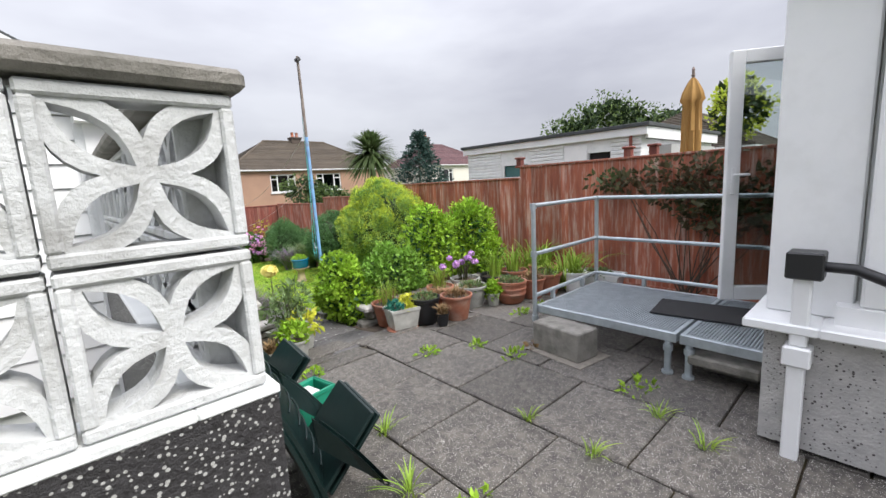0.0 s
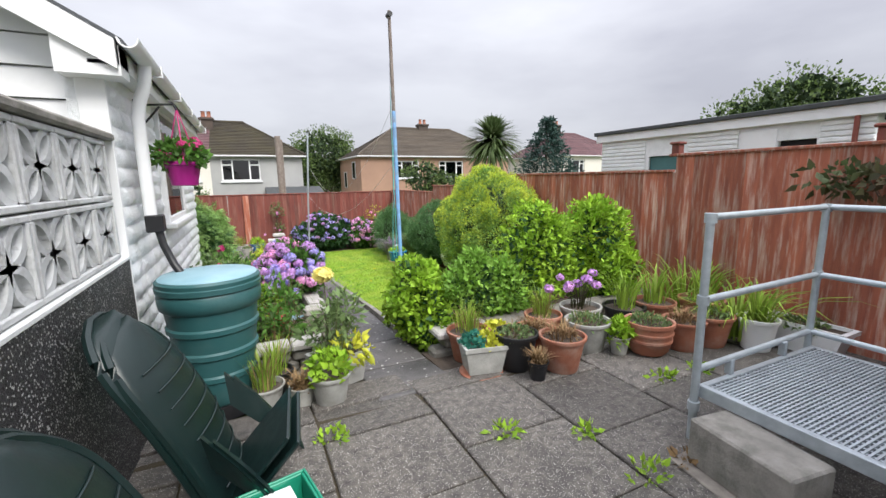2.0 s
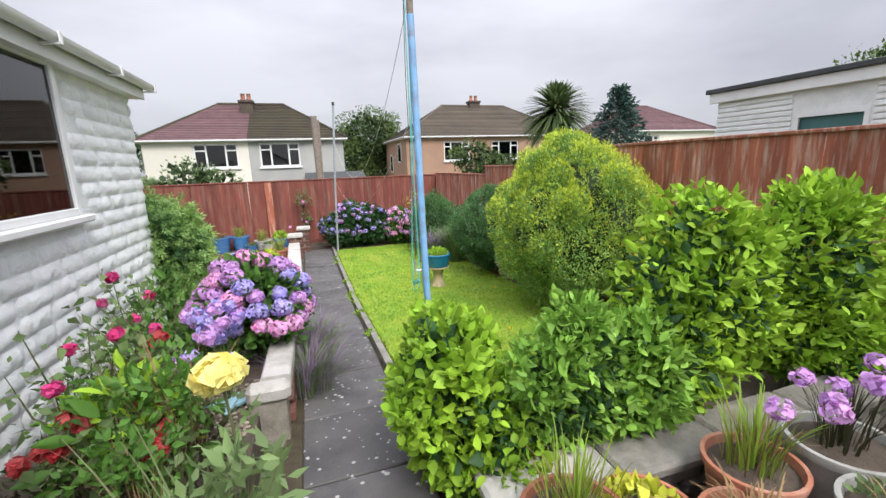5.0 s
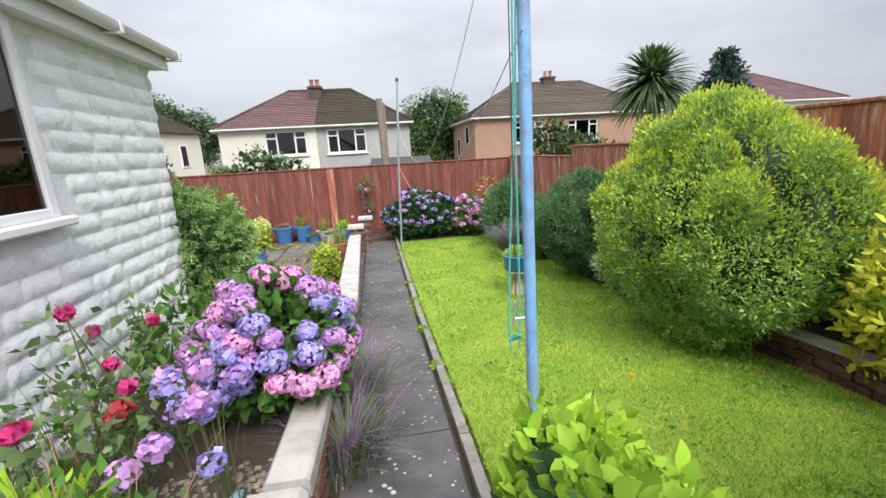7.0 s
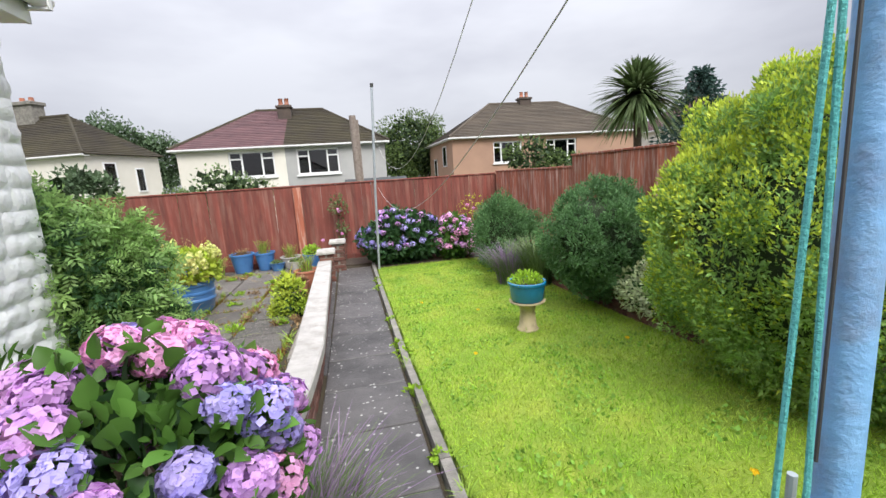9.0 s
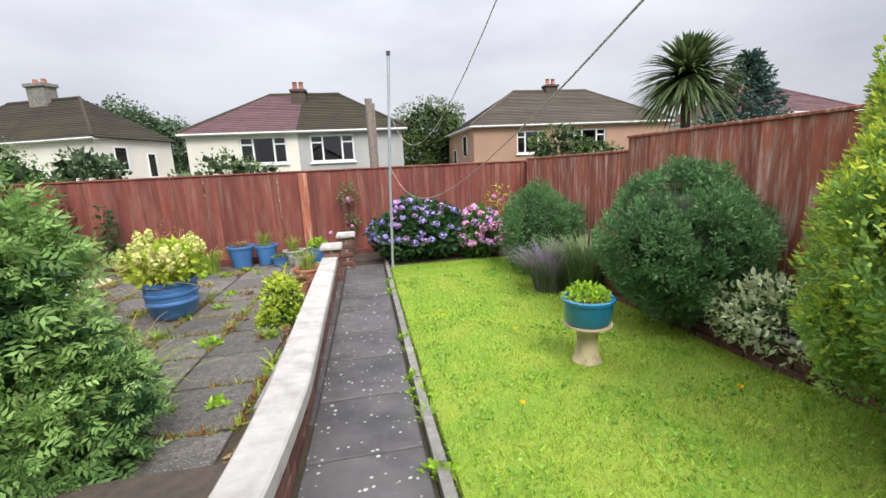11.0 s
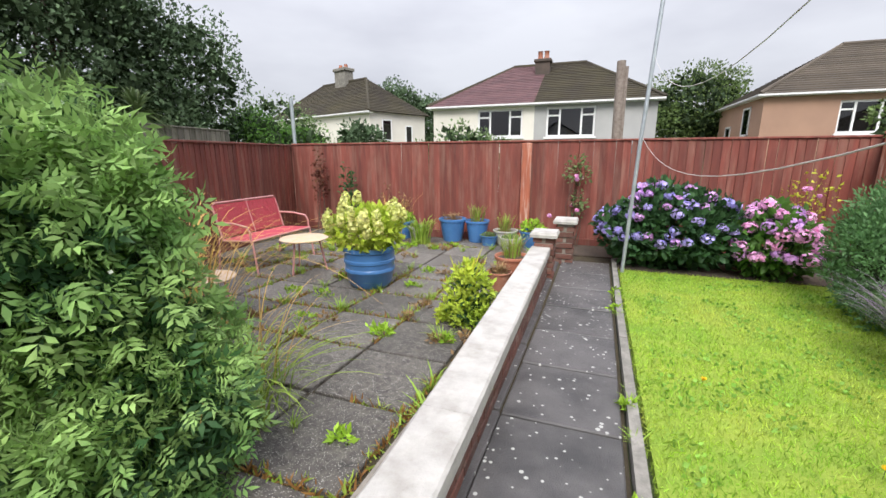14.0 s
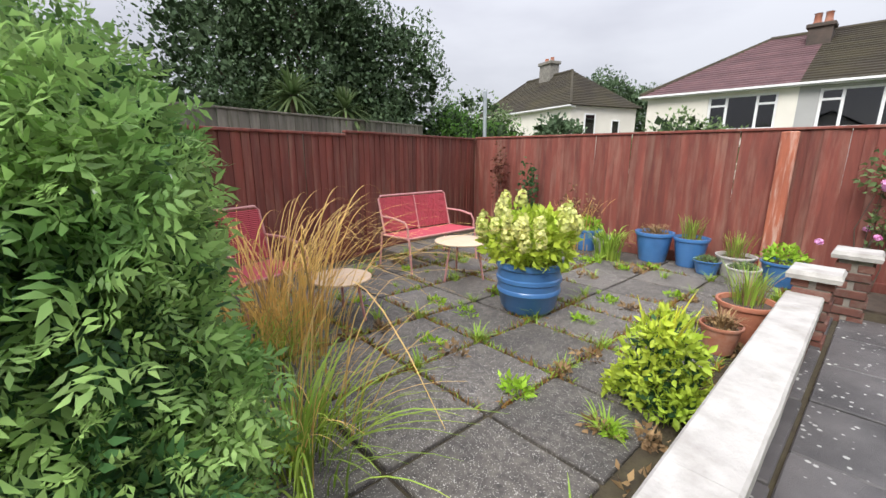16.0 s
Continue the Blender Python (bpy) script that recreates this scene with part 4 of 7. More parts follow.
def resin_chair(n=14):
    """A high-back stacking chair, built leaning: s runs up the back, x across it."""
    sh, rb = Geo(), Geo()
    v, f = [], []
    rows = 22
    for j in range(rows + 1):
        s = j / rows
        half = 0.235 + 0.03 * math.sin(math.pi * s)
        if s > 0.72:
            half *= math.sqrt(max(0.03, 1 - ((s - 0.72) / 0.285) ** 2))
        for i in range(n + 1):
            u = -1 + 2 * i / n
            bend = -0.075 * (1 - u * u) - 0.05 * math.sin(math.pi * s * 0.9)
            rib = 0.005 * (1 if (j % 3) == 0 and 0.12 < s < 0.8 and abs(u) < 0.72 else 0)
            v.append((half * u, bend - rib, s * 0.93))
    f = [(j * (n + 1) + i, j * (n + 1) + i + 1, (j + 1) * (n + 1) + i + 1, (j + 1) * (n + 1) + i) for j in range(rows) for i in range(n)]
    sh.add(v, f)
    rim = []
    for j in range(rows + 1):
        rim.append(v[j * (n + 1)])
    rim2 = [v[j * (n + 1) + n] for j in range(rows, -1, -1)]
    rb.tube(rim + rim2, 0.017, 6)
    ribs = []
    for j in range(3, 18, 2):
        ribs.append([(x, y - 0.006, z) for x, y, z in v[j * (n + 1) + 2:j * (n + 1) + n - 1]])
    return sh, rb, ribs


def make_chair(at, lean, turn, twin):
    th = thing("resin_chair", "dark green resin garden chair tipped against the wall", "chair", at, "stacked resin chairs")
    th.matrix_basis = pose(*at, 0, 0, turn)
    sh, rb, ribs = resin_chair()
    me = sh.mesh("backrest", M["green_plastic"])
    me.shade_smooth()
    back = part("backrest", me, "green_plastic", th)
    back.matrix_basis = pose(0, 0, 0.05, lean, 0, 0)
    mod = back.modifiers.new("thick", "SOLIDIFY")
    mod.thickness = 0.008
    rim = part("rim", rb, "green_plastic", th, "", True)
    rim.matrix_basis = pose(0, 0, 0.05, lean, 0, 0)
    for pts in ribs:
        part("rib", Geo().tube(pts, 0.004, 6), "green_plastic", th, "", True).matrix_basis = pose(0, 0, 0.05, lean, 0, 0)
    for sx in (-1, 1):
        leg = Geo()
        p = [(sx * 0.25, -0.02, 0.42), (sx * 0.26, -0.12, 0.3), (sx * 0.265, -0.22, 0.17), (sx * 0.27, -0.31, 0.04)]
        w = [0.1, 0.09, 0.06, 0.035]
        vv, ff = [], []
        for (x, y, z), h in zip(p, w):
            vv += [(x - 0.012, y, z - h), (x + 0.012, y, z - h), (x + 0.03 * sx + 0.012, y + 0.02, z + h * 0.6), (x + 0.03 * sx - 0.012, y + 0.02, z + h * 0.6)]
        for j in range(3):
            ff += [(j * 4 + i, j * 4 + (i + 1) % 4, j * 4 + 4 + (i + 1) % 4, j * 4 + 4 + i) for i in range(4)]
        ff += [(3, 2, 1, 0), (12, 13, 14, 15)]
        part("leg", leg.add(vv, ff), "green_plastic", th)
    seat = Geo().box(-0.23, 0.23, -0.02, 0.0, 0, 0.42, 0.008)
    part("seat", seat, "green_plastic", th).matrix_basis = pose(0, -0.02, 0.06, 42, 0, 0)
    return th


for at, turn, lean in (((0.74, 1.92, 0.0), 82, -24), ((0.7, 1.91, 0.03), 82, -24), ((0.8, 2.84, 0.0), 84, -25), ((0.76, 2.84, 0.03), 84, -25)):
    make_chair(at, lean, turn, False)
crate = thing("recycling_crate", "bright green plastic crate holding white board", "crate", (0.98, 2.45, 0.005), turn=12)
crate.scale = (0.75, 0.75, 0.95)
part("body", Geo().box(-0.17, -0.155, -0.13, 0.13, 0, 0.24, 0.004).box(0.155, 0.17, -0.13, 0.13, 0, 0.24, 0.004).box(-0.155, 0.155, -0.13, -0.115, 0, 0.24, 0.004).box(-0.155, 0.155, 0.115, 0.13, 0, 0.24, 0.004).box(-0.155, 0.155, -0.115, 0.115, 0, 0.015), "green_crate", crate)
part("rim", Geo().box(-0.185, -0.17, -0.145, 0.145, 0.215, 0.245, 0.004).box(0.17, 0.185, -0.145, 0.145, 0.215, 0.245, 0.004).box(-0.17, 0.17, -0.145, -0.13, 0.215, 0.245, 0.004).box(-0.17, 0.17, 0.13, 0.145, 0.215, 0.245, 0.004), "green_crate", crate)
tagged(part("white_board", Geo().box(-0.14, 0.1, -0.1, 0.1, 0, 0.012, 0.002), "upvc"), "white plastic board lying in the green crate", "board").matrix_basis = pose(0.97, 2.45, 0.2, 0, 3, 12) @ Matrix.Diagonal((0.75, 0.75, 1, 1))


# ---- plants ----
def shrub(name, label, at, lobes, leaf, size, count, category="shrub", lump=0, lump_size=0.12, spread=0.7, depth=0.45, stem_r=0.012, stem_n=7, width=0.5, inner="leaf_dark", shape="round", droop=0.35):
    th = thing(name, label, category, at)
    base = [tuple(b) for b in lobes]
    full = lumps(base, lump, lump_size) if lump else base
    p, nn = blob_points(full, count, depth)
    up = nn * 0.8 + np.array([0, 0, droop])
    scatter("crown", leaf, th, p, up, size, shape, spread, 0.45, "", width)
    # leaves inside the crown use a deeper green, its inner shade as colour
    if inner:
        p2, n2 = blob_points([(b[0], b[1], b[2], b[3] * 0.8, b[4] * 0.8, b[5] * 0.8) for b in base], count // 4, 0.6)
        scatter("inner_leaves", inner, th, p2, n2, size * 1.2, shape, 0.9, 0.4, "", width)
    tips = [Vector(b[:3]) + Vector(rng.normal(0, 0.3, 3)) * b[3] for b in base for _ in range(max(1, stem_n // len(base)))]
    stems("branching_stem", th, (0, 0, 0), tips, stem_r)
    return th


def clumps(lobes, count, per, size, depth=0.07):
    """Small upright tufts over the surface of the lobes: points, directions, and how far out each point lies."""
    c, n = blob_points(lobes, count, depth)
    c, n = np.repeat(c, per, 0), np.repeat(n, per, 0)
    d = rng.normal(0, 1, (count * per, 3))
    d /= np.linalg.norm(d, axis=1, keepdims=True)
    out = (d * n).sum(1)
    p = c + d * size * np.array([0.8, 0.8, 1.25]) * rng.uniform(0.5, 1.0, (count * per, 1))
    return p, d * 0.7 + n * 0.5 + np.array([0, 0, 0.6]), out, n


def topiary(name, label, at, lobes, leaf, tip, count, size, tuft=0.062):
    """A clipped conifer: tufts of upright sprays over a core painted shade-dark."""
    th = thing(name, label, "shrub", at)
    full = lumps(lobes, 70, 0.13)
    per = 24
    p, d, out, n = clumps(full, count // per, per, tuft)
    # outer sprays, mostly those facing up, take the tip colour
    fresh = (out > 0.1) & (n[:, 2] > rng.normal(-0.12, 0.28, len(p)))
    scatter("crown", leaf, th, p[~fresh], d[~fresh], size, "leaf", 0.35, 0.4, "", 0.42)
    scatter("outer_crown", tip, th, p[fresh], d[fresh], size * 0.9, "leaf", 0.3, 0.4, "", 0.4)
    # solid core painted dark to stand for the shade between tufts
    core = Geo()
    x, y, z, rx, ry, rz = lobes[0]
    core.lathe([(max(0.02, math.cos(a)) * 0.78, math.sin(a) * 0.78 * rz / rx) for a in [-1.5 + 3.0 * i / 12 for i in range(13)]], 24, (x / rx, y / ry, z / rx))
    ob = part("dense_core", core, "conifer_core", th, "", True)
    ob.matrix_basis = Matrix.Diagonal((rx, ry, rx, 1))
    part("trunk", Geo().tube([(0, 0, -0.1), (0.02, 0, z)], [0.06, 0.04], 8), "bark", th, "", True)
    return th


def globe_heads(th, heads, radius, mats, petals=90, size=0.022, name="flower_head"):
    """Round flower heads of many small petals."""
    for i, c in enumerate(heads):
        r = radius * rng.uniform(0.75, 1.2)
        p, nn = blob_points([(*c, r, r, r * 0.8)], petals, 0.12)
        scatter(name, mats[i % len(mats)], th, p, nn, size, "petal", 0.25, 0.3)


def mop_head(name, label, at, lobes, leaf, heads, radius, mats, count=2600, size=0.075, petals=90, psize=0.022, bare=None):
    th = shrub(name, label, at, lobes, leaf, size, count, "hydrangea", 0, width=0.7, spread=0.6)
    p, nn = blob_points(lobes, heads * 12, 0.04)
    keep = []
    for i in np.where(nn[:, 2] > -0.3)[0]:
        if bare is not None and np.linalg.norm(p[i] - np.array(bare[:3])) < bare[3]:
            continue
        if all(np.linalg.norm(p[i] - p[j]) > radius * 1.3 for j in keep) and len(keep) < heads:
            keep.append(i)
    globe_heads(th, p[keep], radius, mats, petals, psize)
    return th


gz = ground_z
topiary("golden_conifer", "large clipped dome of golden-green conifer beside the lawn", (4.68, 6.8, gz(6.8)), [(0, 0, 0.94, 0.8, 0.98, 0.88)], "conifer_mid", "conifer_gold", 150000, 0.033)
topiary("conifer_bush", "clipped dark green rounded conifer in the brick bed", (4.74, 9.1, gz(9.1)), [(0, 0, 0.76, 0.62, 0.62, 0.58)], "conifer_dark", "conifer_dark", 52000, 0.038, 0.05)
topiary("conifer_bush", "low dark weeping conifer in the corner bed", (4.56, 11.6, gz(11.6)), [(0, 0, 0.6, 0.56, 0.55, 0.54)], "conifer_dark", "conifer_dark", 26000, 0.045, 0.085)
leafy("leaf_mint", (0.28, 0.48, 0.08), (0.16, 0.32, 0.05))
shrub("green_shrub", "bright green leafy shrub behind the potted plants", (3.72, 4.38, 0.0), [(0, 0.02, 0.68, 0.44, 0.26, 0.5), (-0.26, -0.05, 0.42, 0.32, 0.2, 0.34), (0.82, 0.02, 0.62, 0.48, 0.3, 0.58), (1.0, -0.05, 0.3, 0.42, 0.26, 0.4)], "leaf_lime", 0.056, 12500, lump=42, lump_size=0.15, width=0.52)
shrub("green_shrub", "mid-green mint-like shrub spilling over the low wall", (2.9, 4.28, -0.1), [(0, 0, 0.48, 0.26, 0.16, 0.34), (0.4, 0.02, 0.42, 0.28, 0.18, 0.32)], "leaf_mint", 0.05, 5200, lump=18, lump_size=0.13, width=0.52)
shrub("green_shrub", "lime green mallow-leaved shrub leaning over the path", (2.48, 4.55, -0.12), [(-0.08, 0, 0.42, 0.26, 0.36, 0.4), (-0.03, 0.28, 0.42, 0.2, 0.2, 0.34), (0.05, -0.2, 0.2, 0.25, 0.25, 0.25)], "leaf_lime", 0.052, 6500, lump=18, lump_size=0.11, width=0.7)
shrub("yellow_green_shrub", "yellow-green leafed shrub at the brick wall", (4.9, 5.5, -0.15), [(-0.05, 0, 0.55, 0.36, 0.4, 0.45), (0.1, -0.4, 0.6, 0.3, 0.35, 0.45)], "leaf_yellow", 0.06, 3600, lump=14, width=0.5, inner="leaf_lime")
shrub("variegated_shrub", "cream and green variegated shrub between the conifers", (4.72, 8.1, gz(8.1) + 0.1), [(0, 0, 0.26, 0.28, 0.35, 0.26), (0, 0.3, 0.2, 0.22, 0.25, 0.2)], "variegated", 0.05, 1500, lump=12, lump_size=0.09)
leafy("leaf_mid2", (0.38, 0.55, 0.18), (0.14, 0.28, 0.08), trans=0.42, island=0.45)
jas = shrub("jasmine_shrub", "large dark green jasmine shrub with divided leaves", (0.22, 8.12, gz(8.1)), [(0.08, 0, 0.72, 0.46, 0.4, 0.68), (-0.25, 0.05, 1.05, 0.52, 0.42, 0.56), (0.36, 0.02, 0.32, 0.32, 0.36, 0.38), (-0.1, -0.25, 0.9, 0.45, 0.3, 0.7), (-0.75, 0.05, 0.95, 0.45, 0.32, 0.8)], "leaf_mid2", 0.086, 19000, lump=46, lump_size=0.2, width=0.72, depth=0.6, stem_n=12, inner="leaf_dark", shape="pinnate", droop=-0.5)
p, nn = blob_points([(0.1, 0, 0.85, 0.52, 0.48, 0.68)], 26, 0.02)
scatter("blossom", "petal_white", jas, p, nn, 0.013, "petal", 0.3)
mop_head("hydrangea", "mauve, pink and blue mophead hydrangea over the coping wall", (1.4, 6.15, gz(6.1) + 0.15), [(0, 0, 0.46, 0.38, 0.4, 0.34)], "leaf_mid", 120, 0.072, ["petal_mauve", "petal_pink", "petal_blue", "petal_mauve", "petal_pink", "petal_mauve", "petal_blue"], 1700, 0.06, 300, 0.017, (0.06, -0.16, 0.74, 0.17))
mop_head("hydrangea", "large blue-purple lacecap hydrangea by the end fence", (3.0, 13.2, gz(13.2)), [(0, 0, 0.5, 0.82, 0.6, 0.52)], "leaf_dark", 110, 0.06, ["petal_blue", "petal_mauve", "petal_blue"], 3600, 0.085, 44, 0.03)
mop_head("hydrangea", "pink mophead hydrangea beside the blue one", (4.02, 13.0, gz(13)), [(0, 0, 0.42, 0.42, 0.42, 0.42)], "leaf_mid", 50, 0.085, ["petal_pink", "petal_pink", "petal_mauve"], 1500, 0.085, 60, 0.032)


def spray(name, material, th, at, count, height, lean, r=0.05, width=0.06, droop=0.3, label="", curl=1.0, seg=5):
    """Arching blades or stalks from one base."""
    g2 = Geo()
    for _ in range(count):
        a, h = rng.uniform(0, 2 * math.pi), height * rng.uniform(0.6, 1.15)
        b = Vector(at) + Vector((math.cos(a), math.sin(a), 0)) * r * rng.uniform(0, 1)
        out = Vector((math.cos(a + rng.normal(0, 0.5)), math.sin(a + rng.normal(0, 0.5)), 0))
        side = Vector((-out.y, out.x, 0))
        ln = lean * rng.uniform(0.3, 1.3)
        v, w = [], width * h
        for i in range(seg + 1):
            u = i / seg
            p0 = b + out * (ln * h * u ** 1.6) + Vector((0, 0, h * (u - droop * u ** 3 * curl)))
            ww = w * (1 - u) ** 0.6 * 0.5 + 0.0006
            v += [p0 - side * ww, p0 + side * ww]
        g2.add(v, [(2 * i, 2 * i + 1, 2 * i + 3, 2 * i + 2) for i in range(seg)])
    me = bpy.data.meshes.new(name)
    me.from_pydata(g2.v, [], g2.f)
    me.materials.append(M[material])
    ob = new(name, me)
    ob.parent = th
    return tagged(ob, label)


def lavender_clump(at, r, h, n):
    th = thing("lavender", "grey-green lavender clump with faded purple spikes", "lavender", at)
    spray("foliage", "leaf_grey", th, (0, 0, 0), n * 2, h * 0.8, 0.6, r * 1.3, 0.009, 0.25)
    spray("bloom_mass", "lavender", th, (0, 0, 0), n, h, 0.6, r * 1.3, 0.011, 0.3)
    return th


lavender_clump((1.71, 6.3, gz(6.3)), 0.16, 0.48, 560)
lavender_clump((1.72, 5.8, gz(5.8)), 0.14, 0.42, 340)
lavender_clump((4.2, 10.55, gz(10.5)), 0.14, 0.72, 520)
rosemary = thing("rosemary", "arching grey-green rosemary behind the lavender", "shrub", (4.52, 10.3, gz(10.3)))
spray("foliage", "leaf_grey", rosemary, (0, 0, 0), 900, 0.85, 0.42, 0.2, 0.012, 0.3)


# ---- pots ----
def pot(kind, label, at, r, h, material, group="potted plants", rim=0.12, soil=True, squash=1.0, turn=0, n=28):
    th = thing("plant_pot", label, "plant pot", at, group, turn=turn)
    rl = h * rim
    prof = [(r * 0.68, 0), (r * 0.7, 0.01), (r * 0.93, h - rl), (r * 0.94, h - rl), (r * 1.0, h - rl + 0.004), (r * 1.03, h - 0.006), (r * 1.02, h), (r * 0.93, h), (r * 0.88, h - 0.035)]
    if kind == "ringed":
        prof = [(r * 0.7, 0), (r * 0.86, h * 0.12), (r * 0.96, h * 0.4), (r * 1.0, h * 0.42), (r * 1.0, h * 0.48), (r * 0.97, h * 0.5), (r * 0.99, h * 0.62), (r * 1.03, h * 0.64), (r * 1.03, h * 0.7), (r * 0.99, h * 0.72), (r, h * 0.88), (r * 1.06, h * 0.9), (r * 1.06, h), (r * 0.95, h), (r * 0.9, h - 0.05)]
    part("pot_body", Geo().lathe(prof, n, (0, 0, 0), squash), material, th, "", True)
    if soil:
        part("compost", Geo().lathe([(r * 0.885, h - 0.034), (r * 0.5, h - 0.02), (0.01, h - 0.015)], 18, (0, 0, 0), squash, False), "soil", th, "", True)
    return th


def trough(label, at, hx, hy, h, material, turn=0):
    th = thing("planter", label, "planter", at, "potted plants", turn=turn)
    part("trough_body", Geo().square_lathe([(hx * 0.75, hy * 0.75, 0), (hx * 0.93, hy * 0.93, h * 0.85), (hx, hy, h * 0.86), (hx, hy, h), (hx * 0.88, hy * 0.88, h), (hx * 0.86, hy * 0.86, h - 0.03)]), material, th)
    part("compost", Geo().square_lathe([(hx * 0.855, hy * 0.855, h - 0.029), (hx * 0.6, hy * 0.6, h - 0.02)]), "soil", th)
    return th


def fill(th, h, r, what):
    """The growth in a pot."""
    z = h - 0.02
    if what == "grass":
        spray("grass_tuft", "strap_leaf", th, (0, 0, z), 90, 0.3, 0.35, r * 0.6, 0.025, 0.15)
        spray("dead_growth", "dry", th, (0, 0, z), 50, 0.26, 0.4, r * 0.6, 0.025, 0.2)
    elif what == "dry":
        spray("dead_growth", "dry", th, (0, 0, z), 130, 0.14, 0.7, r * 0.7, 0.05, 0.3)
        p, nn = blob_points([(0, 0, z + 0.02, r * 0.75, r * 0.75, 0.05)], 160, 0.6)
        scatter("dead_leaves", "dry", th, p, nn, 0.03)
    elif what == "low":
        p, nn = blob_points([(0, 0, z, r * 0.8, r * 0.8, 0.055)], 420, 0.6)
        scatter("low_leaves", "leaf_grey", th, p, nn + np.array([0, 0, 0.6]), 0.035)
        spray("dead_growth", "dry", th, (0, 0, z), 40, 0.1, 0.6, r * 0.7, 0.05, 0.3)
    elif what == "yellow":
        p, nn = blob_points([(0, 0, z, r * 0.8, r * 0.8, 0.07)], 340, 0.5)
        scatter("leaves", "leaf_yellow", th, p, nn + np.array([0, 0, 0.5]), 0.045, width=0.8)
    elif what == "bulb":
        spray("strap_leaves", "strap_leaf", th, (0, 0, z), 46, 0.42, 0.4, r * 0.5, 0.05, 0.25)
    elif what == "green":
        p, nn = blob_points([(0, 0, z + 0.06, r * 0.9, r * 0.9, 0.11)], 260, 0.6)
        scatter("leaves", "leaf_lime", th, p, nn + np.array([0, 0, 0.4]), 0.06, width=0.6)
    elif what == "flower":
        spray("stalk_tuft", "leaf_wine", th, (0, 0, z), 70, 0.28, 0.5, r * 0.5, 0.03, 0.1)
        heads = [(rng.normal(0, r * 0.6), rng.normal(0, r * 0.6), z + rng.uniform(0.2, 0.32)) for _ in range(9)]
        globe_heads(th, heads, 0.04, ["petal_mauve"], 40, 0.022)


for kind, label, x, y, r, h, m, what in (
        ("plain", "terracotta pot of upright wiry grass", 2.6, 3.86, 0.19, 0.26, "terracotta", "grass"),
        ("plain", "black plastic pot with pale rim and low growth", 2.78, 3.42, 0.17, 0.29, "black", "low"),
        ("plain", "orange terracotta pot of dead brown stems", 3.05, 3.2, 0.175, 0.27, "terracotta", "dry"),
        ("plain", "small dark green pot of dead stems", 2.78, 3.14, 0.075, 0.14, "black", "dry"),
        ("plain", "terracotta pot of yellow creeping jenny", 2.87, 3.82, 0.18, 0.22, "terracotta", "yellow"),
        ("plain", "terracotta pot with dead brown growth", 3.1, 3.6, 0.17, 0.25, "terracotta", "dry"),
        ("plain", "pale stone-grey pot of low green growth", 3.52, 3.42, 0.19, 0.27, "grey_pot", "low"),
        ("plain", "terracotta pot of thin dry grass", 3.35, 3.8, 0.17, 0.3, "terracotta", "grass"),
        ("plain", "small grey pot with a green seedling", 3.66, 3.2, 0.085, 0.15, "grey_pot", "green"),
        ("ringed", "ringed terracotta pot of low green growth", 3.9, 3.12, 0.185, 0.27, "terracotta", "low"),
        ("plain", "grey pot of reddish-leaved purple flowers", 3.72, 3.72, 0.19, 0.34, "grey_pot", "flower"),
        ("plain", "brown terracotta pot of dead stems", 4.22, 3.04, 0.17, 0.25, "terracotta", "dry"),
        ("plain", "wide terracotta pot of dry growth", 4.5, 3.0, 0.19, 0.27, "terracotta", "low"),
        ("plain", "dark pot of long strap leaves", 4.1, 3.55, 0.19, 0.3, "black", "bulb"),
        ("plain", "dark pot of arching strap leaves", 4.45, 3.5, 0.19, 0.3, "terracotta", "bulb"),
        ("plain", "terracotta pot of tall strap leaves", 4.85, 3.3, 0.2, 0.28, "terracotta", "bulb"),
        ("plain", "grey plastic pot of bright green and red leaves", 1.38, 3.6, 0.14, 0.22, "grey_pot", "green"),
        ("plain", "small grey plastic pot beside the trough", 1.2, 3.68, 0.085, 0.15, "grey_pot", "dry"),
        ("plain", "grey pot with ragged pale rim beside the butt", 0.97, 3.78, 0.13, 0.17, "grey_pot", "grass"),
        ("plain", "black plastic pot of weeds", 1.06, 4.02, 0.12, 0.17, "black", "grass")):
    fill(pot(kind, label, (x, y, gz(y) + 0.003), r, h, m), h, r, what)
th = trough("grey square planter of yellow and teal succulents", (2.52, 3.5, gz(3.5) + 0.025), 0.17, 0.13, 0.22, "grey_pot", -12)
for m, dx in (("leaf_yellow", 0.06), ("teal_leaf", -0.07)):
    if m == "teal_leaf":
        leafy("teal_leaf", (0.06, 0.28, 0.22), (0.04, 0.18, 0.12))
    p, nn = blob_points([(dx, 0, 0.22, 0.08, 0.1, 0.06)], 200, 0.5)
    scatter("leaves", m, th, p, nn + np.array([0, 0, 0.4]), 0.045, width=0.8)
tagged(part("saucer", Geo().lathe([(0.13, 0), (0.17, 0.02), (0.17, 0.024), (0.13, 0.018)], 28), "terracotta", None, "", True), "terracotta saucer under the square planter", "saucer").matrix_basis = pose(2.5, 3.48, gz(3.5) + 0.001)
tr = trough("grey-white plastic trough crammed with leggy plants", (1.5, 3.95, gz(3.95) + 0.003), 0.2, 0.14, 0.25, "grey_pot", 20)
spray("stalk_tuft", "stem", tr, (0, 0, 0.22), 60, 0.5, 0.35, 0.14, 0.012, 0.05)
p, nn = blob_points([(-0.05, 0, 0.42, 0.2, 0.15, 0.2), (0.08, 0, 0.55, 0.12, 0.12, 0.16)], 420, 0.7)
scatter("leaves", "leaf_grey", tr, p, nn, 0.07, width=0.4)
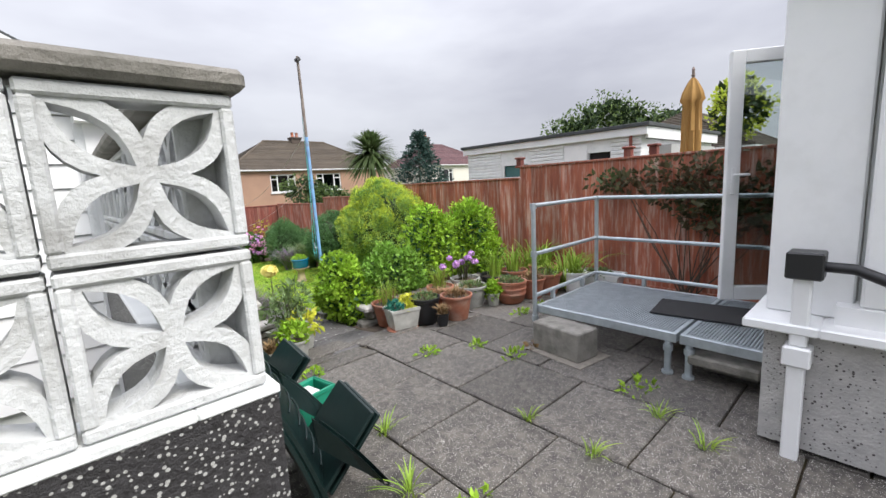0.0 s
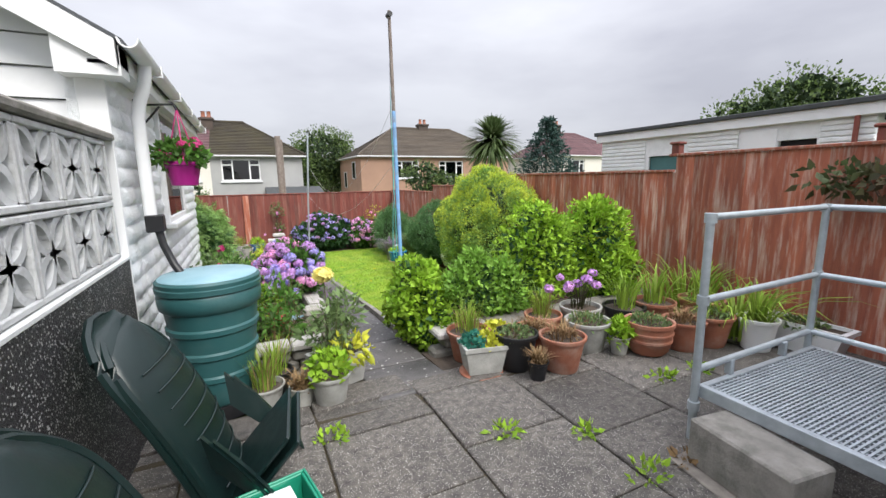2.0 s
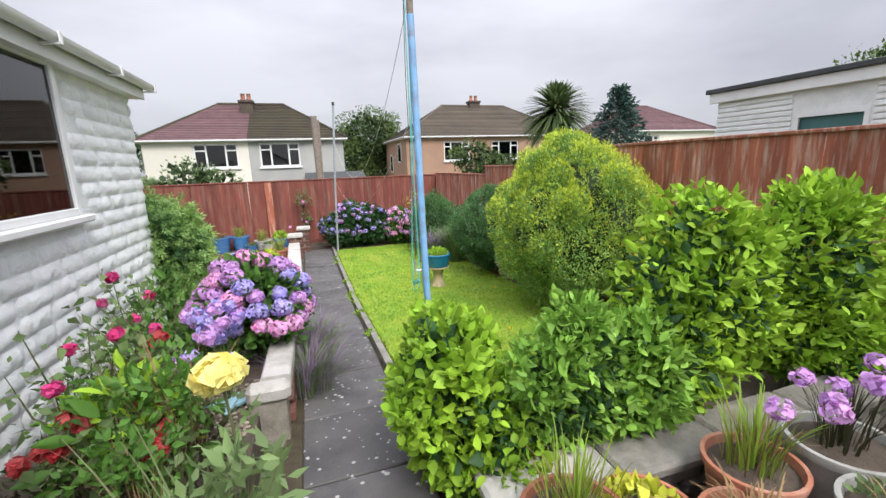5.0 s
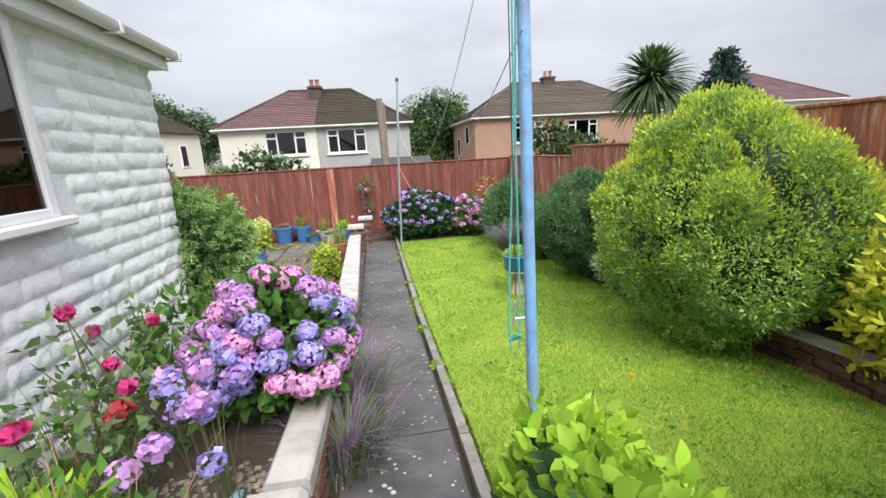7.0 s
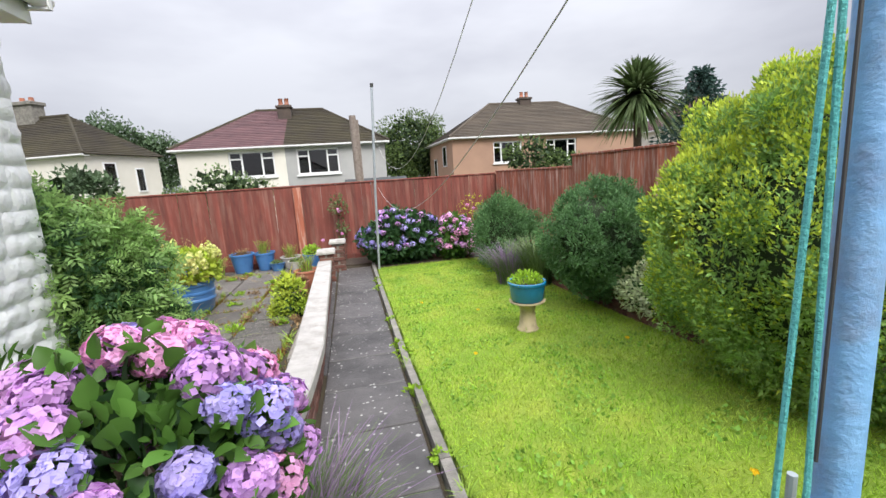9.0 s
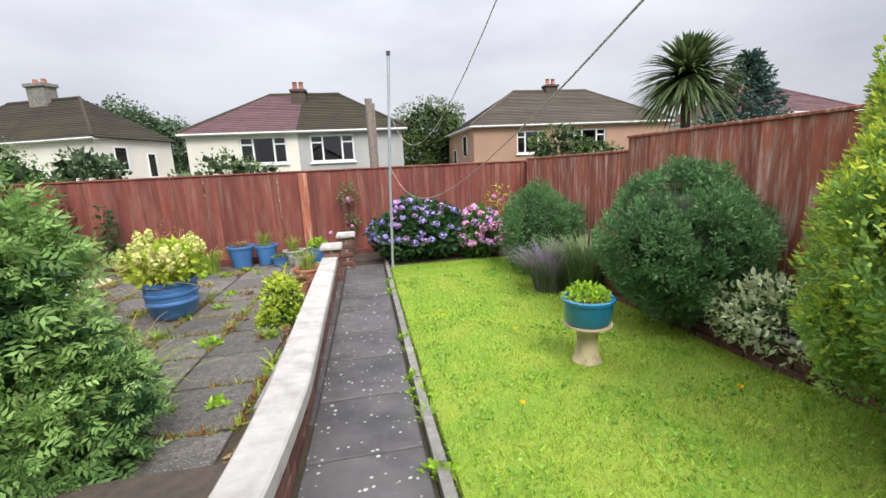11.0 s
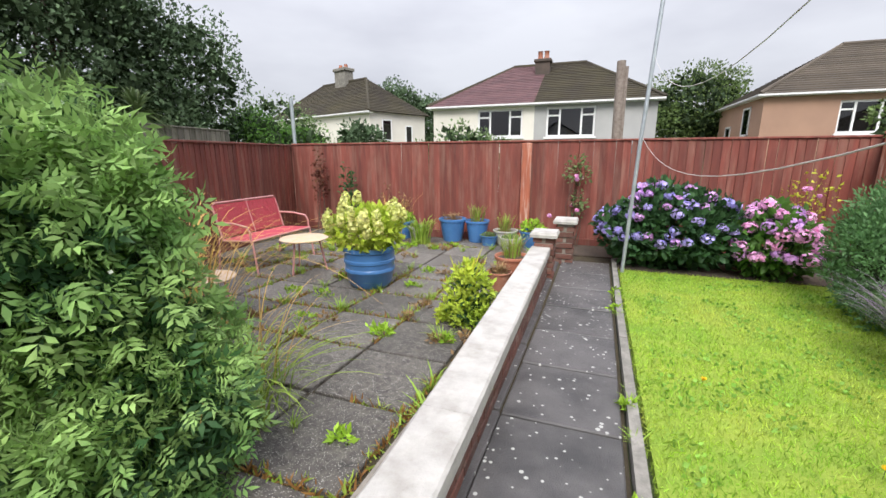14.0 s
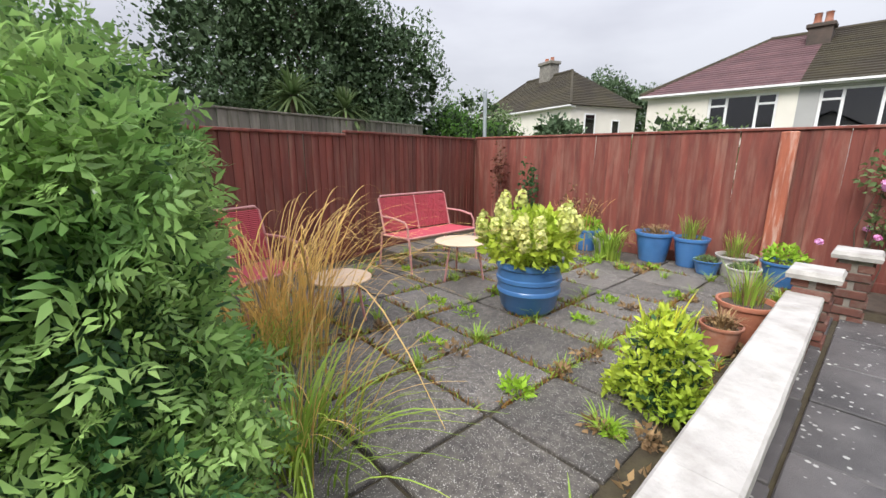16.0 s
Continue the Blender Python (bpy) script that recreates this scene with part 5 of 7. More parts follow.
p, nn = blob_points([(0.02, -0.16, 0.3, 0.16, 0.12, 0.1)], 160, 0.6)
scatter("bright_leaves", "leaf_yellow", tr, p, nn, 0.07, width=0.4)
tr = trough("white plastic trough with yellow flowering weeds by the fence", (5.05, 2.55, 0.003), 0.12, 0.3, 0.24, "upvc", 0)
fill(tr, 0.24, 0.18, "low")
tr = pot("plain", "white plastic pot at the fence foot", (4.75, 2.75, 0.003), 0.15, 0.27, "upvc")
fill(tr, 0.27, 0.15, "bulb")
day = thing("daylily", "clump of long arching strap leaves behind the platform", "plant", (4.8, 2.95, 0))
spray("leaves", "strap_leaf", day, (0, 0, 0.05), 120, 0.75, 0.7, 0.25, 0.035, 0.55)
day = thing("daylily", "clump of upright strap leaves at the fence", "plant", (5.05, 3.6, 0))
spray("leaves", "strap_leaf", day, (0, 0, 0.0), 110, 0.8, 0.45, 0.25, 0.03, 0.35)


# ---- flower bed by the outbuilding ----
def rose(at, h, colour, n_fl, label, leaf="leaf_grey"):
    th = thing("rose_bush", label, "rose", at)
    tips = [(rng.normal(0, 0.2) * h, rng.normal(0, 0.2) * h, h * rng.uniform(0.6, 1.05)) for _ in range(8)]
    stems("branching_stem", th, (0, 0, -0.02), tips, 0.008, "stem")
    pts = np.array([np.array(t) * u + rng.normal(0, 0.06, 3) for t in tips for u in np.linspace(0.4, 1.0, 16)])
    scatter("leaves", leaf, th, pts, rng.normal(0, 1, pts.shape), 0.055, width=0.65)
    for t in tips[:n_fl]:
        p, nn = blob_points([(*t, 0.03, 0.03, 0.028)], 26, 0.5)
        scatter("bloom", colour, th, p, nn, 0.03, "petal", 0.3)
    return th


bz = lambda y: gz(y) + 0.16
for x, y, h, c, k in ((0.62, 5.3, 0.75, "petal_hot", 3), (0.8, 4.75, 0.35, "petal_red", 5), (1.15, 4.7, 0.3, "petal_red", 5), (1.05, 5.1, 0.35, "petal_red", 4), (0.65, 5.85, 0.8, "petal_hot", 3), (0.95, 5.5, 0.5, "petal_red", 2), (0.6, 6.5, 0.7, "petal_hot", 2)):
    rose((x, y, bz(y)), h, c, k, "leggy rose with red and pink blooms in the bed")
shrub("bed_shrub", "sprawling green perennial in the flower bed", (0.85, 6.1, bz(6.1)), [(0, 0, 0.2, 0.3, 0.35, 0.25), (-0.1, 0.6, 0.3, 0.35, 0.4, 0.32)], "leaf_mid", 0.08, 900, lump=8, width=0.4, inner=None)
shrub("bed_shrub", "low brown and green ground cover in the flower bed", (0.95, 4.85, bz(4.85)), [(0, 0, 0.04, 0.42, 0.4, 0.1)], "leaf_wine", 0.05, 900, width=0.4, inner=None)
shrub("bed_shrub", "pale lime shrub at the outbuilding corner", (0.95, 5.0, bz(5)), [(0, 0, 0.25, 0.22, 0.2, 0.22)], "leaf_lime", 0.09, 260, width=0.35, inner=None)
yr = thing("rose_standard", "tall stem carrying a pale yellow rose head", "rose", (1.5, 4.35, gz(4.35)))
part("stem", Geo().tube([(0, 0, 0), (0.01, 0.02, 0.4), (-0.01, 0.0, 0.78)], [0.008, 0.006, 0.005], 6), "stem", yr, "", True)
p, nn = blob_points([(-0.01, 0, 0.8, 0.075, 0.075, 0.05)], 130, 0.6)
scatter("bloom", "petal_lemon", yr, p, nn, 0.05, "petal", 0.3)
p, nn = blob_points([(0, 0, 0.45, 0.1, 0.1, 0.3)], 60, 0.8)
scatter("leaves", "leaf_grey", yr, p, nn, 0.05)
pf = thing("purple_perennial", "tall mauve phlox clump among the roses", "flower", (1.28, 5.45, bz(5.4)))
spray("stalk_tuft", "stem", pf, (0, 0, 0), 30, 0.5, 0.2, 0.1, 0.012, 0.0)
globe_heads(pf, [(rng.normal(0, 0.1), rng.normal(0, 0.12), rng.uniform(0.35, 0.6)) for _ in range(14)], 0.05, ["petal_mauve", "petal_blue"], 44, 0.022)
gv = Geo()
for _ in range(500):
    x, y = rng.uniform(0.95, 1.42), rng.uniform(5.0, 5.7)
    s = rng.uniform(0.006, 0.013)
    gv.square_lathe([(s * 0.6, s * 0.5, 0), (s, s * 0.9, s * 0.6), (s * 0.5, s * 0.6, s)], (x, y, bz(y) + 0.008))
tagged(part("gravel", gv, "gravel"), "pale brown pea gravel on the raised bed", "gravel", kind="stuff")
for x, y, h, n in ((1.18, 4.85, 0.62, 46), (0.8, 5.0, 0.5, 40), (0.7, 5.6, 0.6, 34), (1.1, 4.55, 0.4, 40)):
    tw = thing("twiggy_shrub", "twiggy half-bare shrub in the flower bed", "shrub", (x, y, bz(y)))
    spray("twig_growth", "dry", tw, (0, 0, 0), n, h, 0.4, 0.14, 0.008, 0.1)
    p, nn = blob_points([(0, 0, h * 0.62, 0.2, 0.2, h * 0.36)], n * 6, 0.9)
    scatter("leaves", "leaf_mid", tw, p, nn, 0.045, width=0.55)
bird = thing("garden_ornament", "pale blue metal bird ornament on the gravel", "ornament", (1.3, 5.35, bz(5.35) + 0.015))
part("wing", Geo().prism([(-0.16, 0.03), (-0.05, 0.06), (0.03, 0.02), (0.14, 0.07), (0.05, -0.03), (-0.06, -0.02)], "z", 0.02, 0.035), "butt_lid", bird)
part("body", Geo().tube([(-0.02, -0.12, 0.02), (0, -0.02, 0.04), (0.02, 0.08, 0.03), (0.03, 0.13, 0.02)], [0.008, 0.028, 0.024, 0.006], 8), "butt_lid", bird, "", True)
fern = shrub("fern_shrub", "fresh green large-leaved perennial by the path", (1.05, 4.75, bz(4.7)), [(0, 0.05, 0.25, 0.3, 0.25, 0.22)], "leaf_mid", 0.1, 150, width=0.4, inner=None, stem_n=5)

# ---- hanging basket ----
hb = thing("hanging_basket", "magenta hanging pot of pink trailing flowers on a bracket", "hanging basket", (0.57, 4.46, 0))
part("bracket", Geo().tube([(-0.25, 0, 1.98), (-0.02, 0, 2.0), (0.0, 0, 1.96)], 0.008, 8).tube([(-0.25, 0, 1.8), (-0.1, 0, 1.98)], 0.007, 8).tube([(-0.245, 0, 1.74), (-0.245, 0, 2.02)], 0.009, 8), "black", hb, "black iron wall bracket", True)
part("hanger", Geo().tube([(0, 0, 1.97), (-0.1, 0.02, 1.58)], 0.004, 6).tube([(0, 0, 1.97), (0.1, 0.04, 1.58)], 0.004, 6).tube([(0, 0, 1.97), (0.02, -0.1, 1.58)], 0.004, 6), "petal_hot", hb)
part("bowl", Geo().lathe([(0.075, 1.43), (0.085, 1.435), (0.112, 1.57), (0.122, 1.575), (0.122, 1.6), (0.11, 1.6), (0.1, 1.57)], 24), "magenta", hb, "magenta plastic bowl", True)
p, nn = blob_points([(0, 0, 1.65, 0.17, 0.17, 0.09)], 700, 0.7)
scatter("leaves", "leaf_mid", hb, p, nn, 0.045, width=0.7)
globe_heads(hb, [(rng.normal(0, 0.1), rng.normal(0, 0.1), 1.69 + rng.normal(0, 0.04)) for _ in range(14)], 0.032, ["petal_pink", "petal_hot"], 26, 0.028)

# ---- clothes pole, far post and lines ----
pole = thing("clothes_pole", "flaking blue-painted clothes pole with ropes at the lawn edge", "clothes pole", (2.48, 5.26, gz(5.26)))
part("socket", Geo().lathe([(0.06, -0.02), (0.06, 0.04), (0.045, 0.05)], 14), "concrete", pole)
part("lower_pole", Geo().tube([(0.03, 0, 0), (0.006, 0, 1.2), (-0.012, 0, 2.35)], 0.021, 14), "pole", pole, "flaking light blue paint", True)
part("upper_pole", Geo().tube([(-0.012, 0, 2.34), (-0.022, 0, 3.0), (-0.028, 0, 3.34)], [0.019, 0.018, 0.016], 10), "pole_top", pole, "bare grey-brown upper pole", True)
part("pulley", Geo().tube([(-0.028, -0.04, 3.3), (-0.028, 0.04, 3.3)], 0.026, 12), "wire", pole)
part("cleat", Geo().tube([(-0.012, 0, 0.9), (-0.05, 0, 0.9)], 0.006, 8).tube([(-0.05, 0, 0.87), (-0.05, 0, 0.97)], 0.005, 8), "galv", pole, "", True)
loop = [(x + 0.012, y, z) for x, y, z in [(-0.055, 0, 2.6), (-0.05, 0.01, 1.6), (-0.07, 0.005, 1.2), (-0.085, 0, 0.86), (-0.075, 0, 0.78), (-0.06, 0.0, 0.76), (-0.045, 0, 0.79), (-0.04, 0, 0.95), (-0.045, 0.01, 1.5), (-0.035, 0, 2.5)]]
part("rope", Geo().tube(loop, 0.0034, 7), "rope", pole, "turquoise rope tied in a hanging loop", True)
part("rope_knot", Geo().tube([(-0.07, 0, 0.83), (-0.05, 0.02, 0.81), (-0.03, 0, 0.83), (-0.05, -0.02, 0.85), (-0.07, 0, 0.82)], 0.006, 7), "rope", pole, "", True)
part("halyard", Geo().tube([(-0.04, -0.03, 3.3), (-0.06, -0.02, 2.0), (-0.05, -0.02, 1.0)], 0.002, 6), "wire", pole, "dark thin cord")
post = thing("clothes_post", "thin grey metal clothes post by the blue hydrangea", "clothes post", (2.42, 12.6, gz(12.6)))
part("shaft", Geo().tube([(0, 0, 0), (0.06, 0, 1.5), (0.16, 0, 3.27)], 0.022, 10), "galv", post, "", True)
part("cap", Geo().tube([(0.158, 0, 3.24), (0.162, 0, 3.3)], 0.03, 10), "wire", post)


def line(name, a, b, sag, r, material, label):
    a, b = Vector(a), Vector(b)
    pts = [a.lerp(b, i / 20) - Vector((0, 0, sag * 4 * (i / 20) * (1 - i / 20))) for i in range(21)]
    return tagged(part(name, Geo().tube(pts, r, 5), material, None, "", True), label, "washing line")


def slack(a, mid, b, n=24):
    a, mid, b = Vector(a), Vector(mid), Vector(b)
    c = mid * 2 - (a + b) / 2
    return [a * (1 - u) ** 2 + c * 2 * u * (1 - u) + b * u * u for u in [i / n for i in range(n + 1)]]


tagged(part("washing_line", Geo().tube(slack((2.5, 12.6, 1.05), (2.52, 8.9, 0.81), (2.45, 5.2, 1.66)), 0.002, 5), "cord", None, "", True), "slack pale washing line between post and pole", "washing line")
tagged(part("washing_line", Geo().tube(slack((2.54, 12.6, 1.9), (2.53, 8.9, 1.22), (2.45, 5.2, 2.25)), 0.002, 5), "cord", None, "", True), "thin washing line from the post to the pole", "washing line")

# ---- bird bath planter ----
bb = thing("pedestal_planter", "glazed teal pot on a cream stone pedestal on the lawn", "planter", (3.61, 8.62, gz(8.62) - 0.02))
bb.scale = (0.9, 0.9, 0.92)
part("pedestal", Geo().lathe([(0.115, 0), (0.12, 0.03), (0.1, 0.05), (0.085, 0.16), (0.08, 0.24), (0.1, 0.3), (0.105, 0.325)], 24), "cream_stone", bb, "cream stone pedestal", True)
part("saucer", Geo().lathe([(0.16, 0.327), (0.195, 0.338), (0.195, 0.35), (0.16, 0.35)], 28), "cream_stone", bb, "", True)
part("bowl", Geo().lathe([(0.17, 0.352), (0.185, 0.37), (0.195, 0.52), (0.21, 0.53), (0.213, 0.555), (0.2, 0.565), (0.18, 0.56), (0.175, 0.53)], 32), "teal_pot", bb, "glossy teal bowl", True)
part("compost", Geo().lathe([(0.176, 0.535), (0.01, 0.545)], 20, close=False), "soil", bb)
p, nn = blob_points([(0, 0, 0.57, 0.17, 0.17, 0.08)], 800, 0.6)
scatter("leaves", "leaf_lime", bb, p, nn + np.array([0, 0, 0.5]), 0.035, width=0.6)

# ---- terrace furniture ----
tz = lambda y: gz(y) + 0.003


def cord_seat(name, label, at, width, turn):
    """A tube-framed seat strung with cord; it faces local -y."""
    th = thing(name, label, "bench" if width > 0.8 else "chair", at, turn=turn)
    w = width / 2
    for sx in (-1, 1):
        x = sx * w
        part("leg", Geo().tube([(x, 0.12, 0), (x, 0.06, 0.4), (x, 0.02, 0.42)], 0.012, 8), "pink_metal", th, "", True)
        part("leg", Geo().tube([(x, -0.5, 0), (x, -0.46, 0.38), (x, -0.44, 0.4)], 0.012, 8), "pink_metal", th, "", True)
        part("arm", Geo().tube([(x, 0.05, 0.6), (x, -0.2, 0.6), (x, -0.4, 0.57), (x, -0.44, 0.5), (x, -0.44, 0.38)], 0.012, 8), "pink_metal", th, "", True)
    part("seat_frame", Geo().tube([(-w, 0.02, 0.38), (-w, -0.46, 0.4), (w, -0.46, 0.4), (w, 0.02, 0.38), (-w, 0.02, 0.38)], 0.012, 8), "pink_metal", th)
    part("back_frame", Geo().tube([(-w, 0.0, 0.38), (-w, 0.12, 0.8), (-w + 0.03, 0.125, 0.83), (w - 0.03, 0.125, 0.83), (w, 0.12, 0.8), (w, 0.0, 0.38)], 0.012, 8), "pink_metal", th, "", True)
    if width > 0.8:
        part("mid_bar", Geo().tube([(0, 0.0, 0.38), (0, 0.122, 0.82)], 0.009, 8).tube([(0, 0, 0.38), (0, -0.46, 0.395)], 0.009, 8), "pink_metal", th)
    cord = Geo().tube([(-w, 0, 0), (w, 0, 0)], 0.0068, 5).mesh("cord", M["pink_cord"])
    for i in range(26):
        u = i / 25
        part("back_cord", cord, "pink_cord", th).matrix_basis = pose(0, 0.015 + 0.1 * u, 0.42 + 0.38 * u)
        part("seat_cord", cord, "pink_cord", th).matrix_basis = pose(0, -0.45 * u, 0.39 + 0.018 * u)
    return th


def side_table(at, r, h):
    th = thing("side_table", "round cream-topped metal side table on splayed legs", "table", at)
    part("tabletop", Geo().lathe([(r - 0.01, h - 0.018), (r, h - 0.012), (r, h - 0.004), (r - 0.01, h)], 32), "table", th, "", True)
    for k in range(3):
        a = 2.1 * k + 0.5
        part("leg", Geo().tube([(r * 0.6 * math.cos(a), r * 0.6 * math.sin(a), h - 0.02), (r * 0.85 * math.cos(a), r * 0.85 * math.sin(a), 0)], 0.011, 8), "pink_metal", th)


cord_seat("garden_bench", "faded red-pink cord garden bench against the fence", (-2.2, 11.5, tz(11.5)), 1.06, 90)
cord_seat("garden_chair", "faded red-pink cord chair half hidden by tall grass", (-1.55, 9.15, tz(9.15)), 0.56, 105)
side_table((-1.25, 11.3, tz(11.3)), 0.29, 0.42)
side_table((-1.02, 9.72, tz(9.7)), 0.24, 0.34)
leafy("leaf_limelight", (0.5, 0.58, 0.07), (0.3, 0.44, 0.05))
tub = pot("ringed", "large ringed blue tub on the terrace", (-0.2, 11.06, tz(11.1)), 0.27, 0.45, "blue_pot", "terrace pots", n=36)
p, nn = blob_points([(0, 0, 0.62, 0.36, 0.36, 0.24)], 1500, 0.6)
scatter("leaves", "leaf_limelight", tub, p, nn + np.array([0, 0, 0.3]), 0.075, width=0.55)
heads, _ = blob_points([(0, 0, 0.72, 0.4, 0.4, 0.26)], 46, 0.1)
for c in heads[heads[:, 2] > 0.62]:
    p, nn = blob_points([(*c, 0.045, 0.045, 0.075)], 70, 0.2)
    scatter("flower_panicle", "petal_cream", tub, p, nn, 0.024, "petal", 0.3)
for kind, label, x, y, r, h, m, what in (
        ("plain", "blue glazed pot of dead flower stems", -0.2, 13.8, 0.23, 0.38, "blue_pot", "dry"),
        ("plain", "blue glazed pot of brown stalks and green shoots", 0.22, 13.85, 0.2, 0.36, "blue_pot", "grass"),
        ("plain", "small shallow blue pot", 0.48, 13.62, 0.15, 0.16, "blue_pot", "low"),
        ("plain", "white shallow planter by the fence", 0.72, 13.75, 0.2, 0.24, "coping", "grass"),
        ("plain", "white footed pot near the piers", 0.88, 13.35, 0.16, 0.2, "coping", "low"),
        ("plain", "dark blue pot of green foliage", 1.15, 13.7, 0.2, 0.26, "blue_pot", "green"),
        ("plain", "dark blue pot behind the strap leaves", -1.1, 13.75, 0.2, 0.3, "blue_pot", "green"),
        ("plain", "white pot beside the strap leaves", -0.8, 13.6, 0.12, 0.24, "coping", "low"),
        ("plain", "terracotta pot of dry grass beside the wall", 1.22, 11.75, 0.19, 0.3, "terracotta", "grass"),
        ("plain", "small empty terracotta pot beside the wall", 1.16, 11.4, 0.13, 0.2, "terracotta", "dry")):
    fill(pot(kind, label, (x, y, tz(y)), r, h, m, "terrace pots"), h, r, what)
sl = thing("strap_leaf_clump", "arching green strap leaves by the blue pots", "plant", (-0.62, 13.4, gz(13.4)))
spray("leaves", "strap_leaf", sl, (0, 0, 0), 110, 0.7, 0.45, 0.16, 0.03, 0.5)
shrub("yellow_flower_plant", "bushy green plant with yellow flowers at the wall", (1.14, 10.4, gz(10.4)), [(0, 0, 0.25, 0.2, 0.22, 0.26), (0, 0, 0.1, 0.24, 0.26, 0.12)], "leaf_limelight", 0.045, 1900, "plant", lump=10, lump_size=0.07)
yf = thing("yellow_flower_spikes", "loose yellow flower spikes above the bushy plant", "flower", (1.14, 10.4, gz(10.4)))
spray("spikes", "leaf_yellow", yf, (0, 0, 0.3), 22, 0.3, 0.4, 0.12, 0.06, 0.05)
tg = thing("ornamental_grass", "tall golden arching grass among the terrace weeds", "ornamental grass", (-0.75, 9.0, gz(9)))
spray("straw_growth", "straw", tg, (-0.1, 0.1, 0), 210, 1.45, 0.66, 0.5, 0.0075, 0.45, seg=12)
spray("bent_straw", "straw", tg, (0.1, 0.15, 0), 70, 1.6, 0.8, 0.4, 0.005, 0.55, seg=12)
spray("green_blades", "strap_leaf", tg, (0.25, -0.2, 0), 200, 0.5, 0.8, 0.4, 0.02, 0.45, seg=7)
tg = thing("ornamental_grass", "arching green grass beneath the jasmine", "ornamental grass", (0.35, 8.75, gz(8.7)))
spray("blade_tuft", "strap_leaf", tg, (0, 0, 0), 200, 0.5, 0.9, 0.3, 0.022, 0.5, seg=7)
spray("straw_stalks", "straw", tg, (-0.1, 0, 0), 50, 0.8, 0.7, 0.3, 0.008, 0.4, seg=8)


# ---- climbers on the fences ----
def climber(label, at, lobes, leaf, size, count, bloom=None):
    th = thing("climber", label, "climbing plant", at)
    p, nn = blob_points(lobes, count, 0.9)
    scatter("leaves", leaf, th, p, nn, size, width=0.6)
    stems("branching_stem", th, (0, 0, 0), [(b[0], b[1], b[2]) for b in lobes for _ in range(4)], 0.009)
    if bloom:
        globe_heads(th, [tuple(np.array(b[:3]) + rng.normal(0, 0.12, 3)) for b in lobes for _ in range(3)], 0.03, [bloom], 24, 0.026, "bloom")


leafy("leaf_wine2", (0.06, 0.09, 0.035), (0.1, 0.06, 0.04))
climber("dark leafy climber spread over the red fence", (5.2, 1.6, 0), [(0, 0, 1.35, 0.16, 0.5, 0.3), (0, -0.3, 1.05, 0.18, 0.45, 0.28), (0, 0.75, 1.4, 0.12, 0.45, 0.13), (0.0, -0.95, 1.2, 0.16, 0.45, 0.4)], "leaf_wine2", 0.08, 1700)
climber("sparse climbing rose on the end fence", (1.75, 14.0, gz(14)), [(0, 0, 1.2, 0.2, 0.1, 0.22), (0.05, 0, 0.7, 0.12, 0.1, 0.25)], "leaf_grey", 0.06, 260, "petal_pink")
leafy("leaf_red", (0.2, 0.04, 0.04), (0.1, 0.07, 0.03))
climber("red-leaved creeper in the fence corner", (-2.9, 13.9, gz(14)), [(0, 0, 1.05, 0.16, 0.1, 0.5)], "leaf_red", 0.06, 320)
climber("green creeper beside the red-leaved one", (-2.3, 13.9, gz(14)), [(0, 0, 0.8, 0.15, 0.1, 0.45), (0, 0, 0.4, 0.22, 0.12, 0.3)], "leaf_dark", 0.07, 420)
climber("dry brown growth along the end fence", (-1.4, 13.95, gz(14)), [(0, 0, 0.5, 0.35, 0.1, 0.4)], "dry", 0.05, 240)
dg = thing("dry_grass_clump", "dry brown grass clump along the end fence", "grass clump", (-1.3, 13.7, gz(13.7)))
spray("stalk_tuft", "straw", dg, (0, 0, 0), 70, 0.85, 0.35, 0.3, 0.012, 0.2)
climber("rose stems with yellow leaves in the corner", (4.6, 13.8, gz(14)), [(0, 0, 0.9, 0.3, 0.12, 0.35)], "leaf_yellow", 0.05, 160, "petal_pink")


# ---- beyond the garden ----
LOW = -2.35


